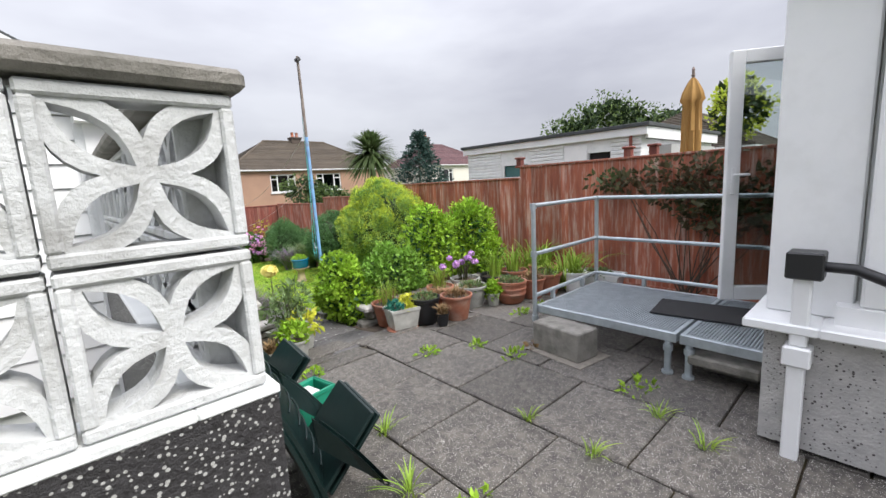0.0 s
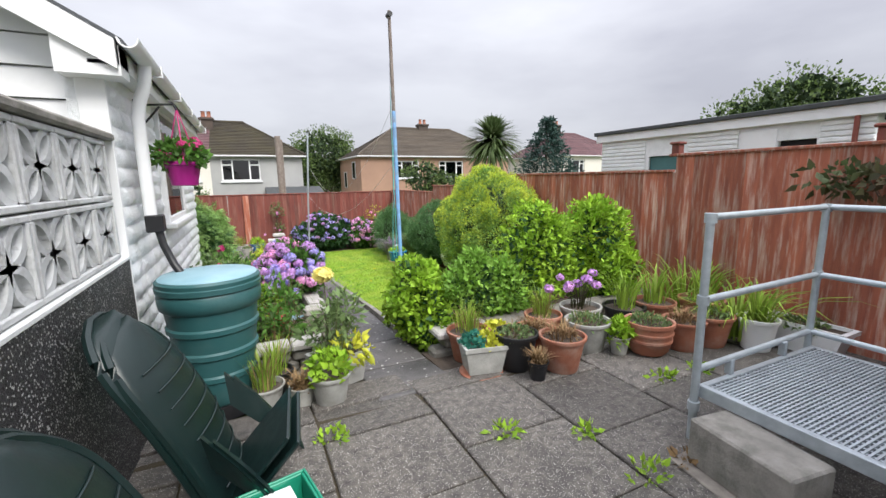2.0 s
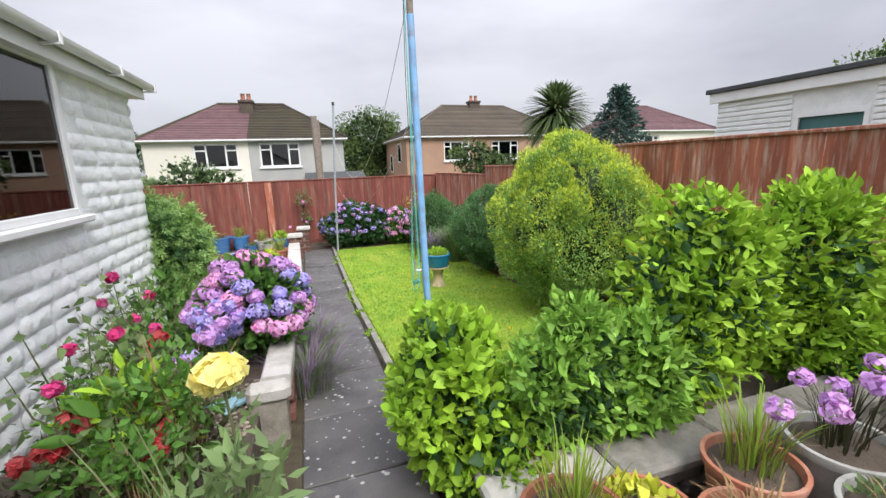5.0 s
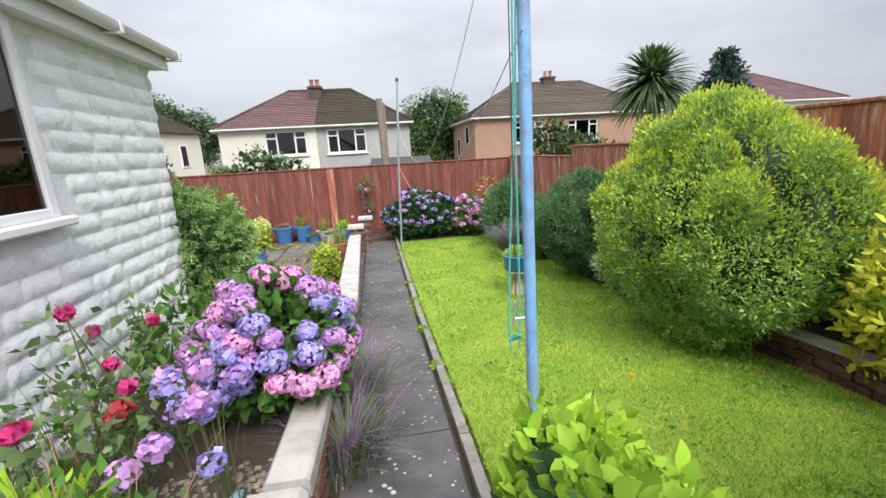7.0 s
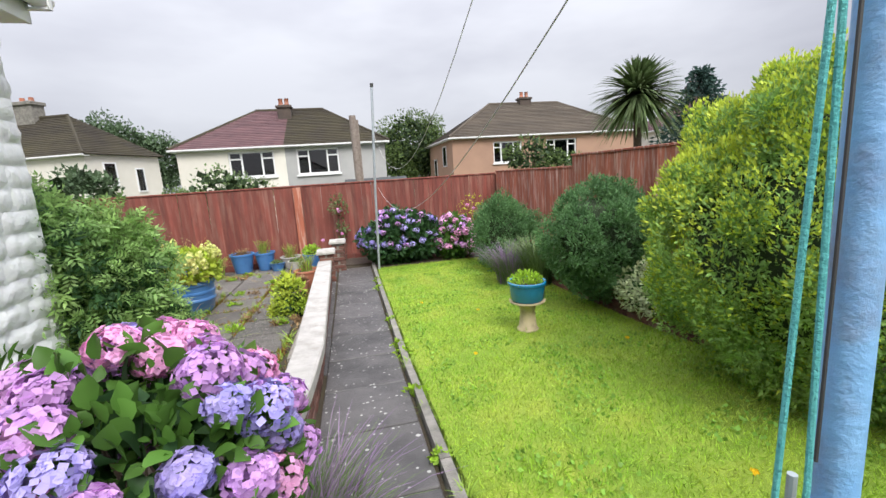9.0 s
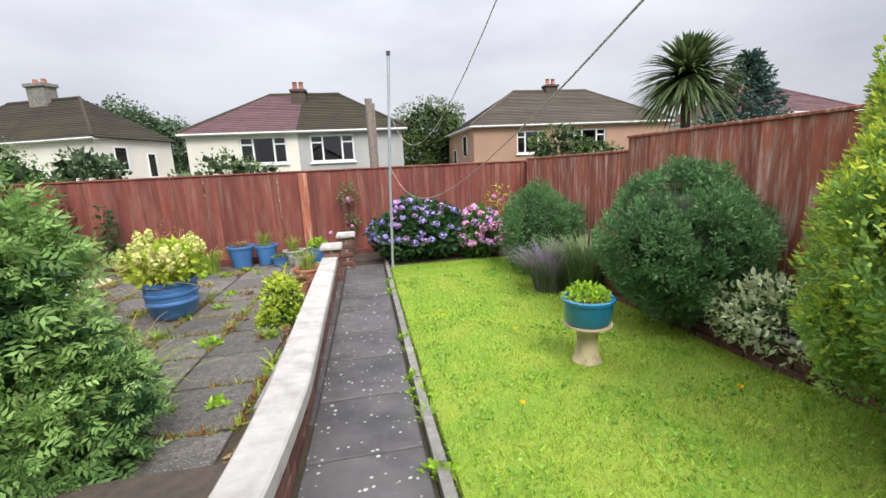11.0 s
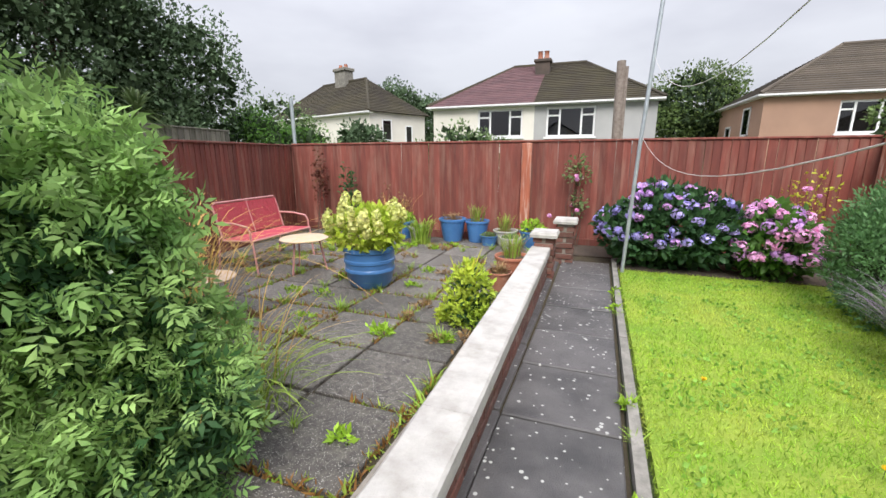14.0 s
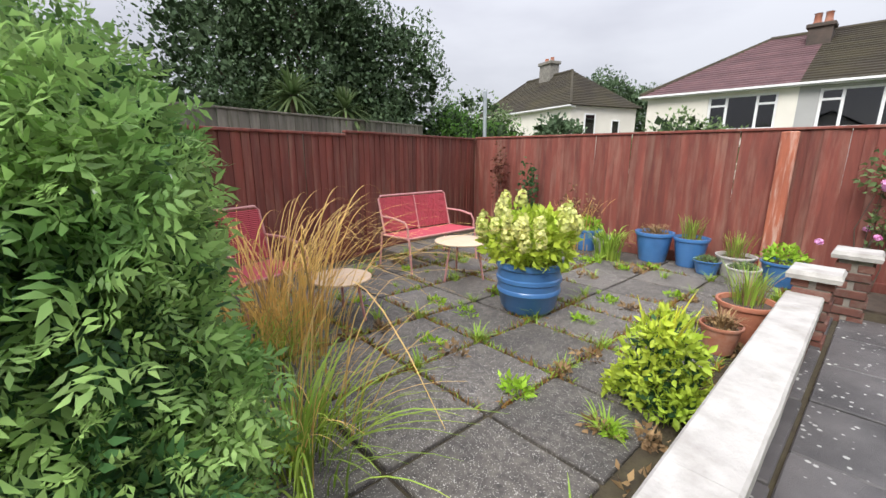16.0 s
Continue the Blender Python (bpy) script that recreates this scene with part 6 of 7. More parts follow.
def hip_house(label, x0, x1, y0, y1, eave, ridge, inset, walls, tiles, windows, side_windows=(), chimneys=(), pitch=0.34):
    """walls and tiles: (from x, to x, material); windows: (x0, x1, z0, z1) on the front."""
    th = thing("house", label, "house")
    for a, b, m in walls:
        cuts = sorted(w for w in windows if a <= w[0] < b)
        gg = Geo()
        cur = a
        for wx0, wx1, wz0, wz1 in cuts:
            gg.box(cur, wx0, y0, y0 + 0.25, LOW - 0.3, eave).box(wx0, wx1, y0, y0 + 0.25, LOW - 0.3, wz0).box(wx0, wx1, y0, y0 + 0.25, wz1, eave)
            cur = wx1
        gg.box(cur, b, y0, y0 + 0.25, LOW - 0.3, eave)
        part("wall", gg, m, th)
    part("wall", Geo().box(x0, x0 + 0.25, y0 + 0.25, y1, LOW - 0.3, eave).box(x1 - 0.25, x1, y0 + 0.25, y1, LOW - 0.3, eave).box(x0 + 0.25, x1 - 0.25, y1 - 0.25, y1, LOW - 0.3, eave), walls[0][2], th)
    # added sheet behind the windows, painted black as room shade
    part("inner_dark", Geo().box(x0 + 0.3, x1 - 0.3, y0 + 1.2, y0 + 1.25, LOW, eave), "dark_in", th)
    o = 0.2
    ym = (y0 + y1) / 2
    rx0, rx1 = x0 + inset, x1 - inset
    # each course of tiles is a strip lying on the one below
    for a, b, m in tiles:
        gg = Geo()
        rows = 22
        for j in range(rows):
            u, w = j / rows, (j + 1) / rows
            ya, yb = y0 - o + (ym - y0 + o) * u, y0 - o + (ym - y0 + o) * w
            za, zb = eave + (ridge - eave) * u, eave + (ridge - eave) * w
            xl = max(a, x0 - o + (rx0 - x0 + o) * u) if a > x0 + 0.1 else x0 - o + (rx0 - x0 + o) * u
            xr = min(b, x1 + o - (x1 + o - rx1) * u) if b < x1 - 0.1 else x1 + o - (x1 + o - rx1) * u
            xl2 = max(a, x0 - o + (rx0 - x0 + o) * w) if a > x0 + 0.1 else x0 - o + (rx0 - x0 + o) * w
            xr2 = min(b, x1 + o - (x1 + o - rx1) * w) if b < x1 - 0.1 else x1 + o - (x1 + o - rx1) * w
            gg.add([(xl, ya, za + 0.05), (xr, ya, za + 0.05), (xr2, yb, zb + 0.005), (xl2, yb, zb + 0.005), (xl, ya, za), (xr, ya, za)], [(0, 1, 2, 3), (4, 5, 1, 0)])
        tagged(part("roof", gg, m, th), kind="stuff")
    for xe, xr, m in ((x0 - o, rx0, tiles[0][2]), (x1 + o, rx1, tiles[-1][2])):
        gg = Geo()
        rows = 22
        for j in range(rows):
            u, w = j / rows, (j + 1) / rows
            f0, f1 = (lambda q: y0 - o + (ym - y0 + o) * q), (lambda q: y1 + o - (y1 + o - ym) * q)
            xa, xb = xe + (xr - xe) * u, xe + (xr - xe) * w
            za, zb = eave + (ridge - eave) * u, eave + (ridge - eave) * w
            gg.add([(xa, f0(u), za + 0.05), (xa, f1(u), za + 0.05), (xb, f1(w), zb + 0.005), (xb, f0(w), zb + 0.005), (xa, f0(u), za), (xa, f1(u), za)], [(0, 1, 2, 3), (4, 5, 1, 0)])
        tagged(part("roof", gg, m, th), kind="stuff")
    part("roof", Geo().add([(x0 - o, y1 + o, eave), (x1 + o, y1 + o, eave), (rx1, ym, ridge), (rx0, ym, ridge)], [(0, 1, 2, 3)]), tiles[0][2], th)
    part("ridge_tiles", Geo().tube([(rx0, ym, ridge), (rx1, ym, ridge)], 0.1, 8).tube([(x0 - o, y0 - o, eave + 0.04), (rx0, ym, ridge)], 0.07, 6).tube([(x1 + o, y0 - o, eave + 0.04), (rx1, ym, ridge)], 0.07, 6), tiles[-1][2], th)
    part("gutter", Geo().box(x0 - o, x1 + o, y0 - o - 0.06, y0 - o + 0.04, eave - 0.05, eave + 0.01).box(x0 - o - 0.06, x0 - o + 0.04, y0 - o, y1 + o, eave - 0.05, eave + 0.01), "upvc", th, "white gutter and fascia")
    part("soffit", Geo().box(x0 - o, x1 + o, y0 - o, y0 + 0.1, eave - 0.08, eave - 0.06).box(x0 - o, x0 + 0.1, y0 + 0.1, y1 + o, eave - 0.08, eave - 0.06), "upvc", th)
    for wx0, wx1, wz0, wz1 in windows:
        fr = Geo()
        q = 0.07
        n = 3
        for i in range(n + 1):
            x = wx0 + (wx1 - wx0 - q) * (0, 0.27, 0.73, 1)[i]
            fr.box(x, x + q, y0 + 0.06, y0 + 0.16, wz0, wz1)
        fr.box(wx0, wx1, y0 + 0.062, y0 + 0.158, wz0, wz0 + q).box(wx0, wx1, y0 + 0.062, y0 + 0.158, wz1 - q, wz1)
        fr.box(wx0, wx0 + 0.3 * (wx1 - wx0), y0 + 0.064, y0 + 0.156, wz1 - 0.33, wz1 - 0.27).box(wx1 - 0.3 * (wx1 - wx0), wx1, y0 + 0.064, y0 + 0.156, wz1 - 0.33, wz1 - 0.27)
        wn2 = part("window", fr, "upvc", th)
        part("pane", Geo().box(wx0 + 0.02, wx1 - 0.02, y0 + 0.1, y0 + 0.11, wz0 + 0.02, wz1 - 0.02), "far_glass", wn2)
        part("curtain", Geo().box(wx0, wx0 + 0.34 * (wx1 - wx0), y0 + 0.3, y0 + 0.33, wz0, wz1).box(wx1 - 0.34 * (wx1 - wx0), wx1, y0 + 0.3, y0 + 0.33, wz0, wz1), "curtain", wn2)
        part("sill", Geo().box(wx0 - 0.06, wx1 + 0.06, y0 - 0.08, y0 + 0.1, wz0 - 0.07, wz0), "upvc", wn2)
    for yy, zz, ww, hh in side_windows:
        wn2 = part("window", Geo().box(x0 - 0.04, x0 + 0.02, yy, yy + ww, zz, zz + 0.07).box(x0 - 0.04, x0 + 0.02, yy, yy + ww, zz + hh - 0.07, zz + hh).box(x0 - 0.04, x0 + 0.02, yy, yy + 0.07, zz, zz + hh).box(x0 - 0.04, x0 + 0.02, yy + ww - 0.07, yy + ww, zz, zz + hh), "upvc", th)
        part("pane", Geo().box(x0 - 0.02, x0 - 0.01, yy + 0.05, yy + ww - 0.05, zz + 0.05, zz + hh - 0.05), "far_glass", wn2)
    for cx, cy, top, w in chimneys:
        ch = part("chimney", Geo().box(cx - w, cx + w, cy - 0.25, cy + 0.25, eave, top - 0.12).box(cx - w - 0.06, cx + w + 0.06, cy - 0.31, cy + 0.31, top - 0.12, top, 0.02), "chimney", th, "dark weathered brick chimney")
        for k in (-1, 1):
            part("chimney_pot", Geo().lathe([(0.11, 0), (0.13, 0.05), (0.1, 0.1), (0.095, 0.3), (0.115, 0.33)], 12, (cx + k * w * 0.45, cy, top)), "terracotta", ch, "", True)
    return th


M["chimney"] = mat("sooty_brick_chimney", (0.1, 0.075, 0.06), (0.055, 0.045, 0.04), 3, 0.9, 0.8, 20)
hip_house("cream and grey semi-detached pair with plum and brown tiled roof", -4.6, 3.78, 24, 31, 2.72, 4.7, 2.6, [(-4.6, -0.45, "cream"), (-0.45, 3.78, "grey_render")], [(-4.6, -0.45, "tile_red"), (-0.45, 3.78, "tile_brown")], [(-2.7, -0.9, 1.5, 2.56), (0.0, 1.76, 1.48, 2.56)], chimneys=((-0.57, 26.7, 4.78, 0.3),))
part_ext = tagged(part("lean_to", Geo().prism([(23.9, LOW), (23.9, 1.15), (22.6, 0.85), (22.6, LOW)], "x", 1.9, 4.6), "felt"), "dark felted lean-to roof beside the grey house", "lean-to")
hip_house("tan rendered bungalow-fronted house with brown hipped roof", 7.4, 18.0, 26, 32, 2.88, 4.93, 3.1, [(7.4, 18, "tan_render")], [(7.4, 18, "tile_grey")], [(9.6, 11.2, 1.5, 2.6), (12.6, 14.4, 1.5, 2.6)], side_windows=((27.3, 1.5, 0.9, 1.1), (29.8, 0.9, 0.8, 1.1)), chimneys=((12.72, 29.0, 5.25, 0.35),))
turned = hip_house("white rendered house with mossy brown hipped roof", -18.5, -9.1, 26.5, 30.6, 2.98, 5.05, 2.6, [(-18.5, -9.1, "cream")], [(-18.5, -9.1, "tile_brown")], [])
for y0, z0, w, h in ((27.3, 1.55, 0.7, 1.1), (29.0, 1.2, 0.55, 1.2)):
    wn3 = part("window", Geo().box(-9.12, -9.06, y0, y0 + w, z0, z0 + 0.07).box(-9.12, -9.06, y0, y0 + w, z0 + h - 0.07, z0 + h).box(-9.12, -9.06, y0, y0 + 0.07, z0 + 0.07, z0 + h - 0.07).box(-9.12, -9.06, y0 + w - 0.07, y0 + w, z0 + 0.07, z0 + h - 0.07), "upvc", turned)
    part("pane", Geo().box(-9.095, -9.085, y0 + 0.05, y0 + w - 0.05, z0 + 0.05, z0 + h - 0.05), "far_glass", wn3)
stack = part("chimney", Geo().box(-14.2, -13.2, 28.2, 28.8, 4.0, 5.65).box(-14.28, -13.12, 28.12, 28.88, 5.65, 5.82, 0.02), "concrete", turned, "weathered rendered chimney")
for x in (-13.95, -13.45):
    part("chimney_pot", Geo().lathe([(0.13, 0), (0.11, 0.1), (0.1, 0.22)], 12, (x, 28.5, 5.82)), "terracotta", stack, "", True)
turned.matrix_basis = Matrix.Translation((-9.1, 26.5, 0)) @ Matrix.Rotation(radians(-20), 4, "Z") @ Matrix.Translation((9.1, -26.5, 0))
hip_house("white house with plum tiled roof beyond the spruce", 21.8, 29, 25, 32, 3.0, 4.95, 2.6, [(21.8, 29, "cream")], [(21.8, 29, "tile_red")], [(22.6, 24.2, 1.6, 2.7)], chimneys=((24.2, 28.5, 5.6, 0.4),))
hip_house("white house with grey roof beyond the neighbour's garage", 17, 26, 3.5, 9, 2.2, 3.9, 2.5, [(17, 26, "white")], [(17, 26, "tile_grey")], [(18.5, 20, 0.8, 1.9)])

gar = thing("garage", "long white painted flat-roofed outbuilding beyond the fence", "garage")
part("wall", Geo().box(9.2, 9.4, 3.75, 4.43, -0.1, 2.3).box(9.2, 9.4, 4.43, 4.97, -0.1, 1.79).box(9.2, 9.4, 4.43, 4.97, 2.0, 2.3).box(9.2, 9.4, 4.97, 6.59, -0.1, 2.3).box(9.2, 9.4, 6.59, 7.52, -0.1, 1.5).box(9.2, 9.4, 6.59, 7.52, 1.93, 2.3).box(9.2, 9.4, 7.52, 8.83, -0.1, 2.3), "stone_white", gar)
part("wall", Geo().box(9.4, 14, 3.75, 3.95, -0.1, 2.2).box(9.4, 14, 8.63, 8.83, -0.1, 2.3).box(13.8, 14, 3.95, 8.63, -0.1, 2.3), "stone_white", gar)
for i in range(18):
    z = 0.9 + i * 0.085
    if z < 2.3:
        for y0, y1 in ((3.75, 4.4), (5.6, 6.55), (7.56, 8.83)):
            part("cladding_course", Geo().box(9.175, 9.2, y0, y1, z, z + 0.07, 0.01), "stone_white", gar)
part("fascia", Geo().box(9.1, 9.16, 3.6, 8.95, 2.27, 2.44, 0.006).box(9.16, 14, 3.6, 3.66, 2.2, 2.44, 0.006), "upvc", gar)
part("roof", Geo().box(9.05, 14.1, 3.55, 9.0, 2.44, 2.52, 0.01), "felt", gar, "dark flat roof edge")
part("window", Geo().box(9.19, 9.22, 6.59, 7.52, 1.5, 1.56).box(9.19, 9.22, 6.59, 7.52, 1.87, 1.93).box(9.19, 9.22, 6.59, 6.65, 1.56, 1.87).box(9.19, 9.22, 7.46, 7.52, 1.56, 1.87), "upvc", gar)
part("pane", Geo().box(9.24, 9.25, 6.65, 7.46, 1.56, 1.87), "green_wood", gar, "teal curtained window")
# black sheet set in the opening, its darkness painted as inside shade
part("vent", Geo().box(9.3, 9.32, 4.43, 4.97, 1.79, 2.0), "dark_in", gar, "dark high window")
part("door_panel", Geo().box(9.17, 9.2, 4.98, 5.55, 0, 2.2, 0.006), "upvc", gar)
part("lean_wall", Geo().box(9.6, 12.6, 3.3, 3.75, -0.1, 2.05), "grey_render", gar)
part("downpipe", Geo().tube([(9.13, 3.95, 2.27), (9.13, 3.95, 1.5)], 0.035, 10), "fence", gar, "brown downpipe")
par = thing("parasol", "closed mustard garden parasol beyond the fence", "parasol", (6.7, 2.05, 0))
par.scale = (0.76, 0.76, 0.92)
part("pole", Geo().tube([(0, 0, -0.05), (0, 0, 3.1)], 0.025, 10), "pole_top", par, "", True)
can = Geo()
v = []
prof = [(0.12, 1.45), (0.16, 1.6), (0.15, 2.2), (0.13, 2.6), (0.17, 2.66), (0.14, 2.78), (0.07, 2.92), (0.03, 2.98)]
for r, z in prof:
    for i in range(24):
        a = 2 * math.pi * i / 24
        q = r * (1 + 0.22 * math.cos(8 * a + z * 1.5))
        v.append((q * math.cos(a), q * math.sin(a), z))
can.add(v, [(j * 24 + i, j * 24 + (i + 1) % 24, (j + 1) * 24 + (i + 1) % 24, (j + 1) * 24 + i) for j in range(len(prof) - 1) for i in range(24)])
part("canopy", can, "parasol", par, "folded mustard canvas canopy", True)
part("finial", Geo().lathe([(0.02, 2.98), (0.035, 3.02), (0.015, 3.06), (0.03, 3.1), (0.01, 3.14)], 12), "pole_top", par, "", True)
for x, y, z0, top, nm, lb in ((2.4, 20.5, LOW, 3.35, "telegraph_pole", "old grey wooden pole beyond the end fence"), (-5.6, 16.5, -1.2, 2.3, "metal_post", "thin grey metal post beyond the fence")):
    tp = thing(nm, lb, "pole", (x, y, z0))
    part("shaft", Geo().tube([(0, 0, -0.4), (0.02, 0, (top - z0) * 0.6), (0, 0, top - z0)], 0.12 if nm[0] == "t" else 0.05, 10), "pole_top" if nm[0] == "t" else "galv", tp, "", True)
    if nm[0] == "t":
        part("splice", Geo().tube([(0.14, 0, (top - z0) * 0.5), (0.14, 0, top - z0 - 0.15)], 0.06, 8), "pole_top", tp)


def tree(label, at, lobes, leaf, size, count, lump=40, lump_size=0.7, name="tree", trunk=0.18):
    th = thing(name, label, "tree", at)
    full = lumps(lobes, lump, lump_size)
    p, nn = blob_points(full, count, 0.5)
    scatter("crown", leaf, th, p, nn + np.array([0, 0, 0.2]), size, "leaf", 0.8, 0.5, "", 0.6)
    # large dark leaves inside stand for the shade within the crown
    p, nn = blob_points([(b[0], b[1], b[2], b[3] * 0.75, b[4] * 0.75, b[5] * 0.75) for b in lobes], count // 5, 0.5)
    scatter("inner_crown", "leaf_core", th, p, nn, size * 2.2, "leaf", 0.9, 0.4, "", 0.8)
    h = lobes[0][2]
    part("trunk", Geo().tube([(0, 0, -0.4), (0.05, 0, h * 0.4), (0, 0.05, h)], [trunk, trunk * 0.8, trunk * 0.4], 10), "bark", th, "", True)
    stems("limbs", th, (0, 0, h * 0.45), [b[:3] for b in lobes for _ in range(3)], trunk * 0.35)
    return th


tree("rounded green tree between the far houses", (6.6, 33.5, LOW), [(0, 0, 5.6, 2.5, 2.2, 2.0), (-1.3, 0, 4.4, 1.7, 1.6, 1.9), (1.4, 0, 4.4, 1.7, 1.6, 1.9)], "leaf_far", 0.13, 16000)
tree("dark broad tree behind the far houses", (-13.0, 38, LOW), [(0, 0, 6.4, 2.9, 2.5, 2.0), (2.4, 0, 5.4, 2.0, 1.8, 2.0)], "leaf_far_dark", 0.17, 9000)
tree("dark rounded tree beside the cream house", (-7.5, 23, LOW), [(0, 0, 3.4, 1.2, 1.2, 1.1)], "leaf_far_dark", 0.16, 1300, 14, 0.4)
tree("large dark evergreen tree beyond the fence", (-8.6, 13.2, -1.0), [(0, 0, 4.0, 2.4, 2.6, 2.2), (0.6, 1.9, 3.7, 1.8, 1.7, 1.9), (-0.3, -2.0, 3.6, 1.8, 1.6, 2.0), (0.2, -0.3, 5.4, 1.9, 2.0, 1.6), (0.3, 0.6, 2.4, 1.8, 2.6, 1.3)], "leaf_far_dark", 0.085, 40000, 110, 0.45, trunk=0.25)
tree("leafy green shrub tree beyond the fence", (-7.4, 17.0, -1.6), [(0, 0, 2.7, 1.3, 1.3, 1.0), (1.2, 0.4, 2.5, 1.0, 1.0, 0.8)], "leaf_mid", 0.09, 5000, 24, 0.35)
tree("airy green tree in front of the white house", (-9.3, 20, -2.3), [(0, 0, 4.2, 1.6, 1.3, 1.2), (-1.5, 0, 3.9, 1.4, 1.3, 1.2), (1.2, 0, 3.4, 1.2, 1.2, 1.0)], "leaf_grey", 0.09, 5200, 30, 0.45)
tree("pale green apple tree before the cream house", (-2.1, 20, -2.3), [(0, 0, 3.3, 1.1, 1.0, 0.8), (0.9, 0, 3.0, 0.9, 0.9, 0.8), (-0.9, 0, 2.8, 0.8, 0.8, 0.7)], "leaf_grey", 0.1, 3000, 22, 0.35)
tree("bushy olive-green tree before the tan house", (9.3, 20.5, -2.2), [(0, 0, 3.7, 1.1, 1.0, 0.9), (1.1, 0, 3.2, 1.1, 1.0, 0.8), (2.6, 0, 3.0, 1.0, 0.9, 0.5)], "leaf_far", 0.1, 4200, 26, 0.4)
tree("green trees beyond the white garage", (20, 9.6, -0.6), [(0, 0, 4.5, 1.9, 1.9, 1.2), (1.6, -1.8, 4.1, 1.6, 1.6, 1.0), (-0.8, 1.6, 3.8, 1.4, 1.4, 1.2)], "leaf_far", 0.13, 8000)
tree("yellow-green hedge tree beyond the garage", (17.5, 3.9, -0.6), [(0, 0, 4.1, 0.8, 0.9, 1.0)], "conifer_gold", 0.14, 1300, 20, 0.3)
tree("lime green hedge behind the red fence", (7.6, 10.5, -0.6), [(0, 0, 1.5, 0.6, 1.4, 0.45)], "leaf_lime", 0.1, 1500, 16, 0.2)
sp = thing("spruce_tree", "blue-green spruce beyond the fence", "tree", (16.9, 20.5, -1.8))
part("trunk", Geo().tube([(0, 0, -0.4), (0, 0, 6.5)], [0.16, 0.03], 8), "bark", sp, "", True)
pts, dirs = [], []
for k in range(34):
    z = 1.2 + 5.3 * k / 33
    rad = 2.3 * (1 - (k / 34) ** 1.5) + 0.15
    for _ in range(11):
        a = rng.uniform(0, 2 * math.pi)
        for u in np.linspace(0.3, 1, 9):
            q = rad * u * rng.uniform(0.85, 1.1)
            for _ in range(2):
                pts.append((q * math.cos(a) + rng.normal(0, 0.08), q * math.sin(a) + rng.normal(0, 0.08), z - 0.16 * u * rad + rng.normal(0, 0.07)))
                dirs.append((math.cos(a), math.sin(a), -0.1))
scatter("crown", "conifer_blue", sp, pts, dirs, 0.22, "leaf", 0.55, 0.4, "", 0.4)


bp = tagged(part("weathered_post", Geo().box(0.87, 1.03, 14.1, 14.145, -0.62, 1.04, 0.008), "fence_worn"), "bleached grey timber post on the end fence", "fence post")


def palm(label, at, trunk_h, crown_r, n, trunk_r=0.13):
    th = thing("palm_tree", label, "palm", at)
    part("trunk", Geo().tube([(0, 0, -0.4), (0.03, 0, trunk_h * 0.5), (0, 0, trunk_h)], [trunk_r, trunk_r * 0.85, trunk_r * 0.8], 10), "bark", th, "", True)
    pts = Geo()
    for _ in range(n):
        a, el = rng.uniform(0, 2 * math.pi), rng.uniform(-0.7, 1.5)
        out = Vector((math.cos(a), math.sin(a), 0))
        side = Vector((-out.y, out.x, 0))
        L = crown_r * rng.uniform(0.8, 1.1)
        vv = []
        for i in range(6):
            u = i / 5
            p0 = Vector((0, 0, trunk_h)) + out * (L * u * math.cos(el)) + Vector((0, 0, L * u * math.sin(el) - 0.32 * L * u ** 2.2))
            w = 0.036 * crown_r * (1 - u) ** 0.5 + 0.003
            vv += [p0 - side * w, p0 + side * w]
        pts.add(vv, [(2 * i, 2 * i + 1, 2 * i + 3, 2 * i + 2) for i in range(5)])
    me = bpy.data.meshes.new("fronds")
    me.from_pydata(pts.v, [], pts.f)
    me.materials.append(M["leaf_palm"])
    new("fronds", me).parent = th
    return th


leafy("leaf_palm", (0.07, 0.12, 0.04), (0.13, 0.17, 0.07))
palm("cabbage palm with a spiky round crown beyond the fence", (10.1, 15.5, -1.0), 3.95, 1.4, 620)
palm("small spiky cordyline beyond the grey fence", (-5.9, 11.6, -0.8), 2.6, 0.75, 130, 0.07)
palm("small spiky cordyline beyond the grey fence", (-5.6, 12.5, -0.8), 2.4, 0.65, 120, 0.07)

# ---- lawn grass, weeds and slabs ----
k = 170000
bx, by = rng.uniform(2.38, 4.67, k), 4.95 + (12.75 - 4.95) * rng.uniform(0, 1, k) ** 1.25
bzv = np.interp(by, (-9, 3.3, 3.7, 5.9, 8.2, 11, 15), (0, 0, -0.08, -0.22, -0.43, -0.53, -0.58)) - 0.006
gr = scatter("grass", "grass", None, np.stack([bx, by, bzv], 1), np.tile((0, 0, 1.0), (k, 1)), 0.025, "blade", 0.75, 0.6, "", 0.13)
tagged(gr, "short uneven bright green lawn grass", "grass", kind="stuff")
k = 9000
cx, cy = rng.uniform(2.5, 4.6, k), rng.uniform(5.0, 12.5, k)
thick = np.array([noise.noise(Vector((x * 2.2, y * 2.2, 5.0))) for x, y in zip(cx, cy)]) > 0.08
cx, cy, k = cx[thick], cy[thick], int(thick.sum())
cl = scatter("clover", "leaf_mint", None, np.stack([cx, cy, np.interp(cy, (-9, 3.3, 3.7, 5.9, 8.2, 11, 15), (0, 0, -0.08, -0.22, -0.43, -0.53, -0.58)) + 0.012], 1), np.tile((0, 0, 0.3), (k, 1)), 0.026, "leaf", 0.8, 0.4, "", 0.8)
tagged(cl, "dark clover leaves scattered in the lawn", "clover", kind="stuff")


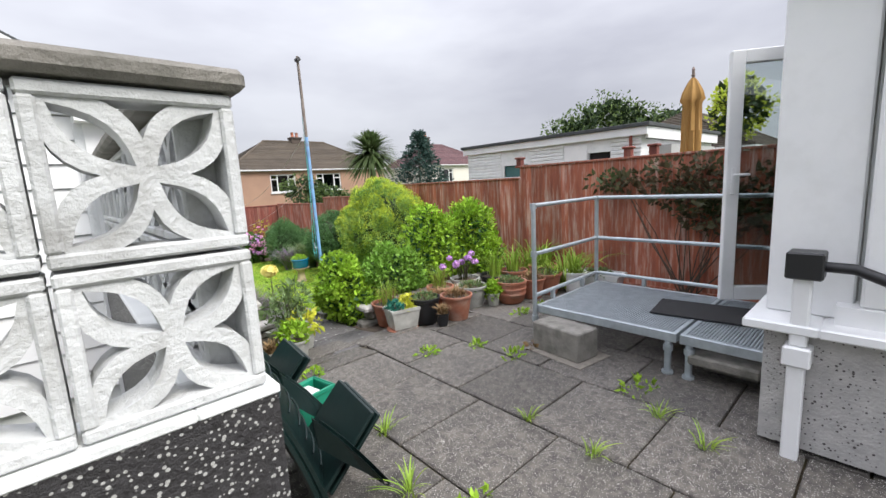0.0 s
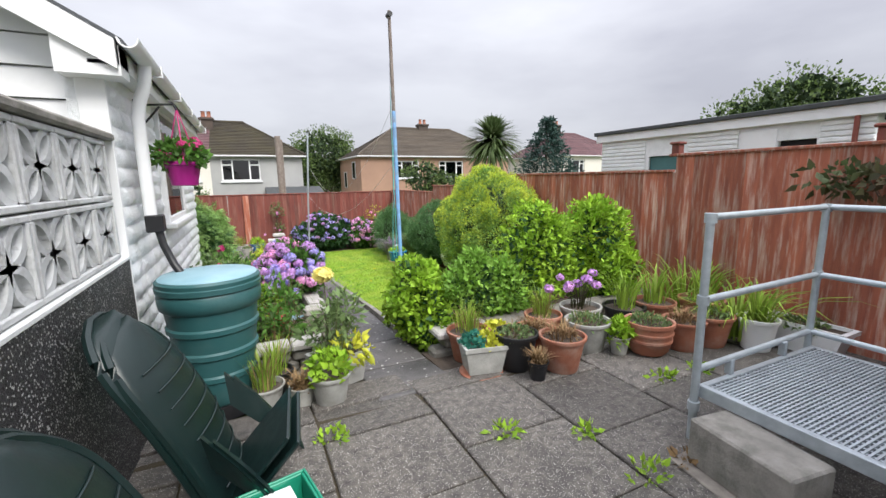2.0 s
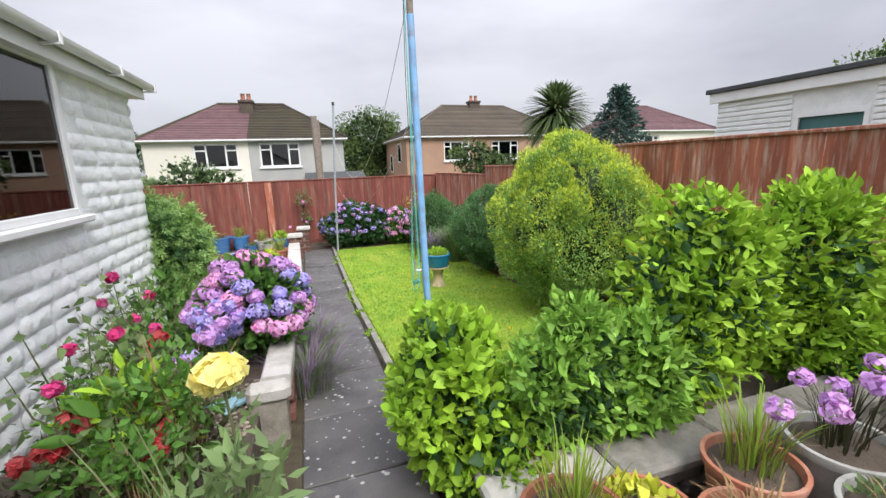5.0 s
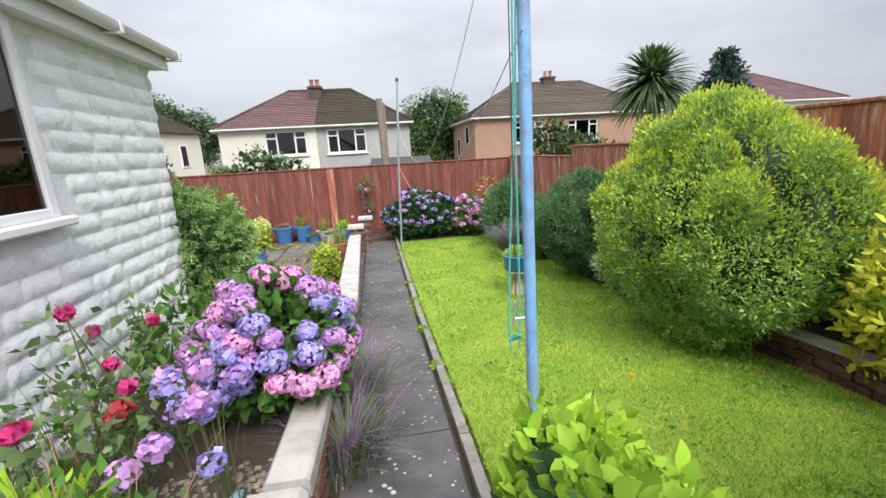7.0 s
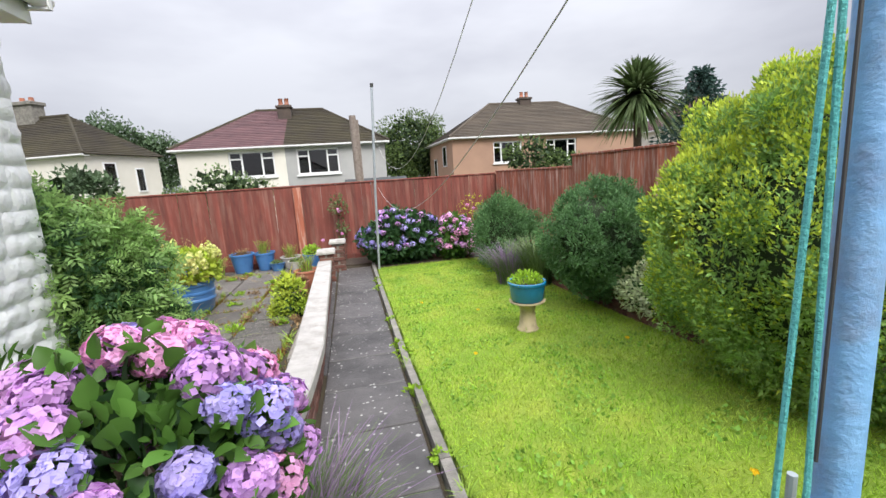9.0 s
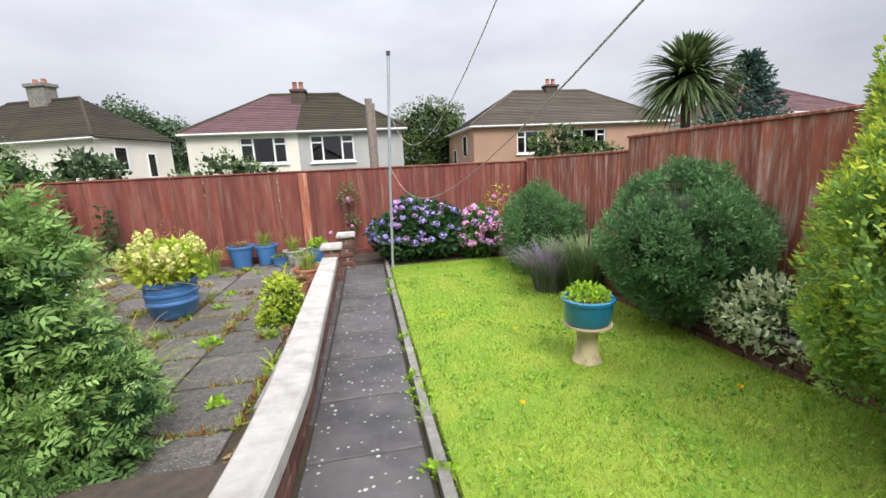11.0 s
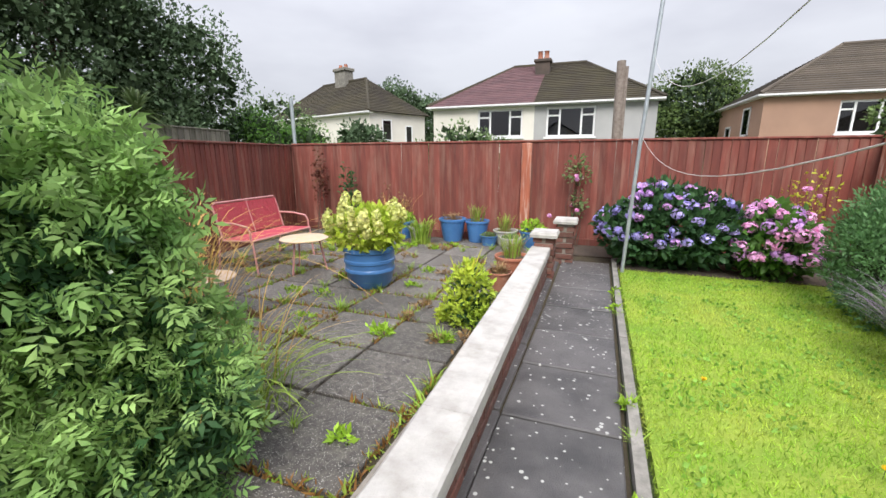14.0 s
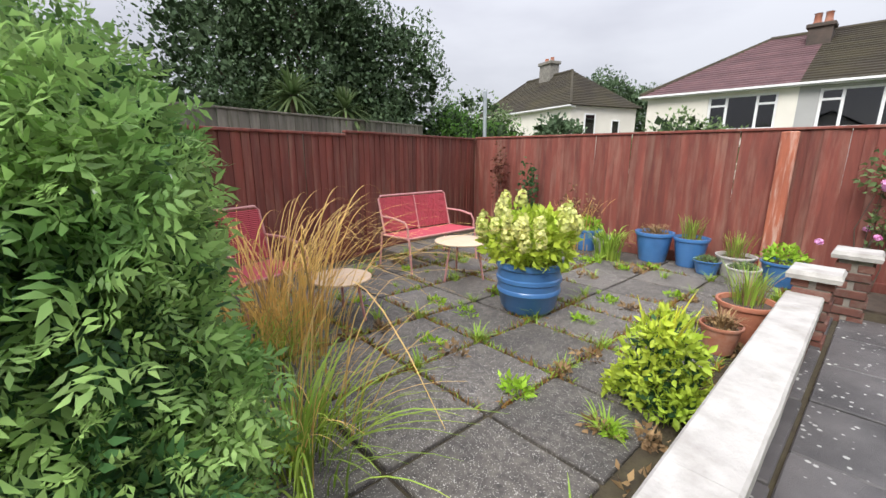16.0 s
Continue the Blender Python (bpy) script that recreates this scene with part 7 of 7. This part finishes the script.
k = 5000
tx, ty = rng.uniform(2.4, 4.66, k), rng.uniform(4.97, 12.7, k)
tall = np.array([noise.noise(Vector((x * 3.0, y * 3.0, 9.0))) for x, y in zip(tx, ty)]) > 0.05
tx, ty, k = tx[tall], ty[tall], int(tall.sum())
tagged(scatter("tall_grass", "leaf_lime", None, np.stack([tx, ty, np.interp(ty, (-9, 3.3, 3.7, 5.9, 8.2, 11, 15), (0, 0, -0.08, -0.22, -0.43, -0.53, -0.58)) - 0.004], 1), np.tile((0, 0, 1.0), (k, 1)), 0.055, "blade", 0.7, 0.4, "", 0.1), "longer darker grass tufts in the lawn", "grass", kind="stuff")
for x, y in ((3.55, 6.2), (2.9, 8.1), (3.3, 9.3), (4.2, 7.9), (2.75, 9.9), (3.9, 9.7)):
    dn = thing("dandelion", "small yellow dandelion flower in the lawn", "flower", (x, y, gz(y)), "lawn flowers")
    part("stalk", Geo().tube([(0, 0, -0.01), (0.004, 0, 0.03), (0.006, 0, 0.05)], 0.0015, 5), "stem", dn)
    p, nn = blob_points([(0.006, 0, 0.052, 0.014, 0.014, 0.006)], 40, 0.4)
    scatter("bloom", "dandelion", dn, p, nn, 0.01, "petal", 0.3)


def weed(x, y, s, kind=0):
    th = thing("weed", "weed tuft growing from a slab joint", "weed", (x, y, gz(y) - 0.01), "joint weeds")
    if kind == 0:
        spray("blade_tuft", "strap_leaf", th, (0, 0, 0), 26, 0.12 * s, 0.9, 0.04 * s, 0.07, 0.3)
    else:
        p, nn = blob_points([(0, 0, 0.02, 0.1 * s, 0.07 * s, 0.035 * s)], 70, 0.7)
        scatter("leaves", "leaf_lime" if kind == 1 else "dry", th, p, nn + np.array([0, 0, 0.3]), 0.045, width=0.5)


COLS = [-1.52 + 0.69 * i for i in range(11)]
for x, y, s, kd in ((1.95, 1.45, 0.9, 0), (2.5, 0.88, 1.0, 0), (2.35, 0.6, 1.0, 0), (2.75, 1.1, 1.6, 1), (2.65, 2.1, 1.1, 1), (2.2, 2.7, 1.0, 1), (1.24, 2.45, 1.1, 1), (1.25, 2.0, 1.0, 0), (1.3, 3.1, 1.0, 1), (2.9, 2.07, 0.9, 2), (1.9, 1.0, 0.9, 0), (1.2, 1.2, 1.2, 1), (1.05, 1.5, 1.2, 0), (2.62, 2.5, 0.8, 1), (3.6, 2.75, 1.0, 1), (3.95, 2.7, 0.9, 1)):
    weed(x, y, s, kd)
for i in range(150):
    gx, gy = -2.5 + 0.62 * int(rng.integers(0, 7)), rng.uniform(8.0, 13.5)
    if rng.uniform() < 0.5:
        gx, gy = rng.uniform(-2.2, 1.4), 8.07 + 0.62 * int(rng.integers(0, 9))
    weed(gx + rng.normal(0, 0.015), gy + rng.normal(0, 0.015), rng.uniform(0.5, 1.3), int(rng.choice([0, 0, 0, 1, 2])))
for i in range(26):
    weed(2.34 + rng.normal(0, 0.015), rng.uniform(5.0, 12.5), rng.uniform(0.4, 0.8), int(rng.integers(0, 2)))
for i in range(10):
    weed(1.4 + rng.normal(0, 0.03), rng.uniform(8.2, 11.8), rng.uniform(0.9, 2.0), int(rng.choice([0, 0, 2])))


mp = []
for i in range(17000):
    if rng.uniform() < 0.5:
        x, y = -2.5 + 0.62 * int(rng.integers(0, 7)), rng.uniform(7.9, 13.8)
    else:
        x, y = rng.uniform(-2.6, 1.4), 7.76 + 0.62 * int(rng.integers(0, 10))
    if noise.noise(Vector((x * 1.3, y * 1.3, 0.7))) > -0.1:
        mp.append((x + rng.normal(0, 0.014), y + rng.normal(0, 0.014), gz(y) - 0.012))
mp = np.array(mp)
cut = rng.uniform(size=len(mp)) < 0.6
for sel, m, lb in ((cut, "moss_orange", "dry orange moss along the terrace joints"), (~cut, "strap_leaf", "low green weeds along the terrace joints")):
    if m == "moss_orange":
        leafy("moss_orange", (0.36, 0.2, 0.06), (0.2, 0.09, 0.03), island=0.4)
    tagged(scatter("joint_moss", m, None, mp[sel], np.tile((0, 0, 1.0), (int(sel.sum()), 1)), 0.05, "blade", 0.9, 0.5, "", 0.2), lb, "moss", kind="stuff")


def slab_piece(th, me, material, x, y, dz=0.0):
    z = (gz(y - 0.25) + gz(y + 0.25)) / 2
    tilt = math.degrees(math.atan((gz(y + 0.25) - gz(y - 0.25)) / 0.5))
    part("slab", me, material, th).matrix_basis = pose(x, y, z + dz + rng.normal(0, 0.0015), tilt + rng.normal(0, 0.15), rng.normal(0, 0.15), 0)


def slab_mesh(w, d, material):
    """A worn slab with a chipped, slightly wavy outline."""
    return Geo().box(-w / 2, w / 2, -d / 2, d / 2, -0.045, 0, 0.007).mesh("slab", M[material])


big = slab_mesh(0.676, 0.608, "slab")
for i, x in enumerate(COLS[:-1]):
    y = 1.45 - 0.62 * 7 + (0.39 if i % 2 == 0 else 0.0) + 0.31
    while y < 3.45:
        if x + 0.345 < 5.3:
            slab_piece(patio, big, "slab", x + 0.345, y)
        y += 0.62
half = slab_mesh(0.676, 0.36, "slab")
for i, x in enumerate(COLS[:-1]):
    if x + 0.345 < 5.3:
        y = 3.36 if i % 2 else 3.5
        slab_piece(patio, half, "slab", x + 0.345, y + 0.16, 0.004)
pm = slab_mesh(0.598, 0.626, "path")
for j in range(16):
    y = 3.42 + 0.64 * j + 0.32
    if 3.7 < y < 13.3:
        slab_piece(path, pm, "path", 1.98, y)
narrow = slab_mesh(0.088, 0.9, "path")
for j in range(5):
    slab_piece(path, narrow, "path", 1.632 - 0.008 * j, 8.75 + 0.92 * j)
sm = slab_mesh(0.594, 0.594, "slab")
for i in range(8):
    for j in range(10):
        x, y = -3.43 + 0.62 * i + 0.31 + 0.31, 8.07 + 0.62 * j + 0.31 - 0.31
        if x < 1.45 - 0.28 and y < 13.9 and x > -1.95 - (y - 7.4) * 0.2655 + 0.2:
            slab_piece(terrace, sm, "slab", x, y)
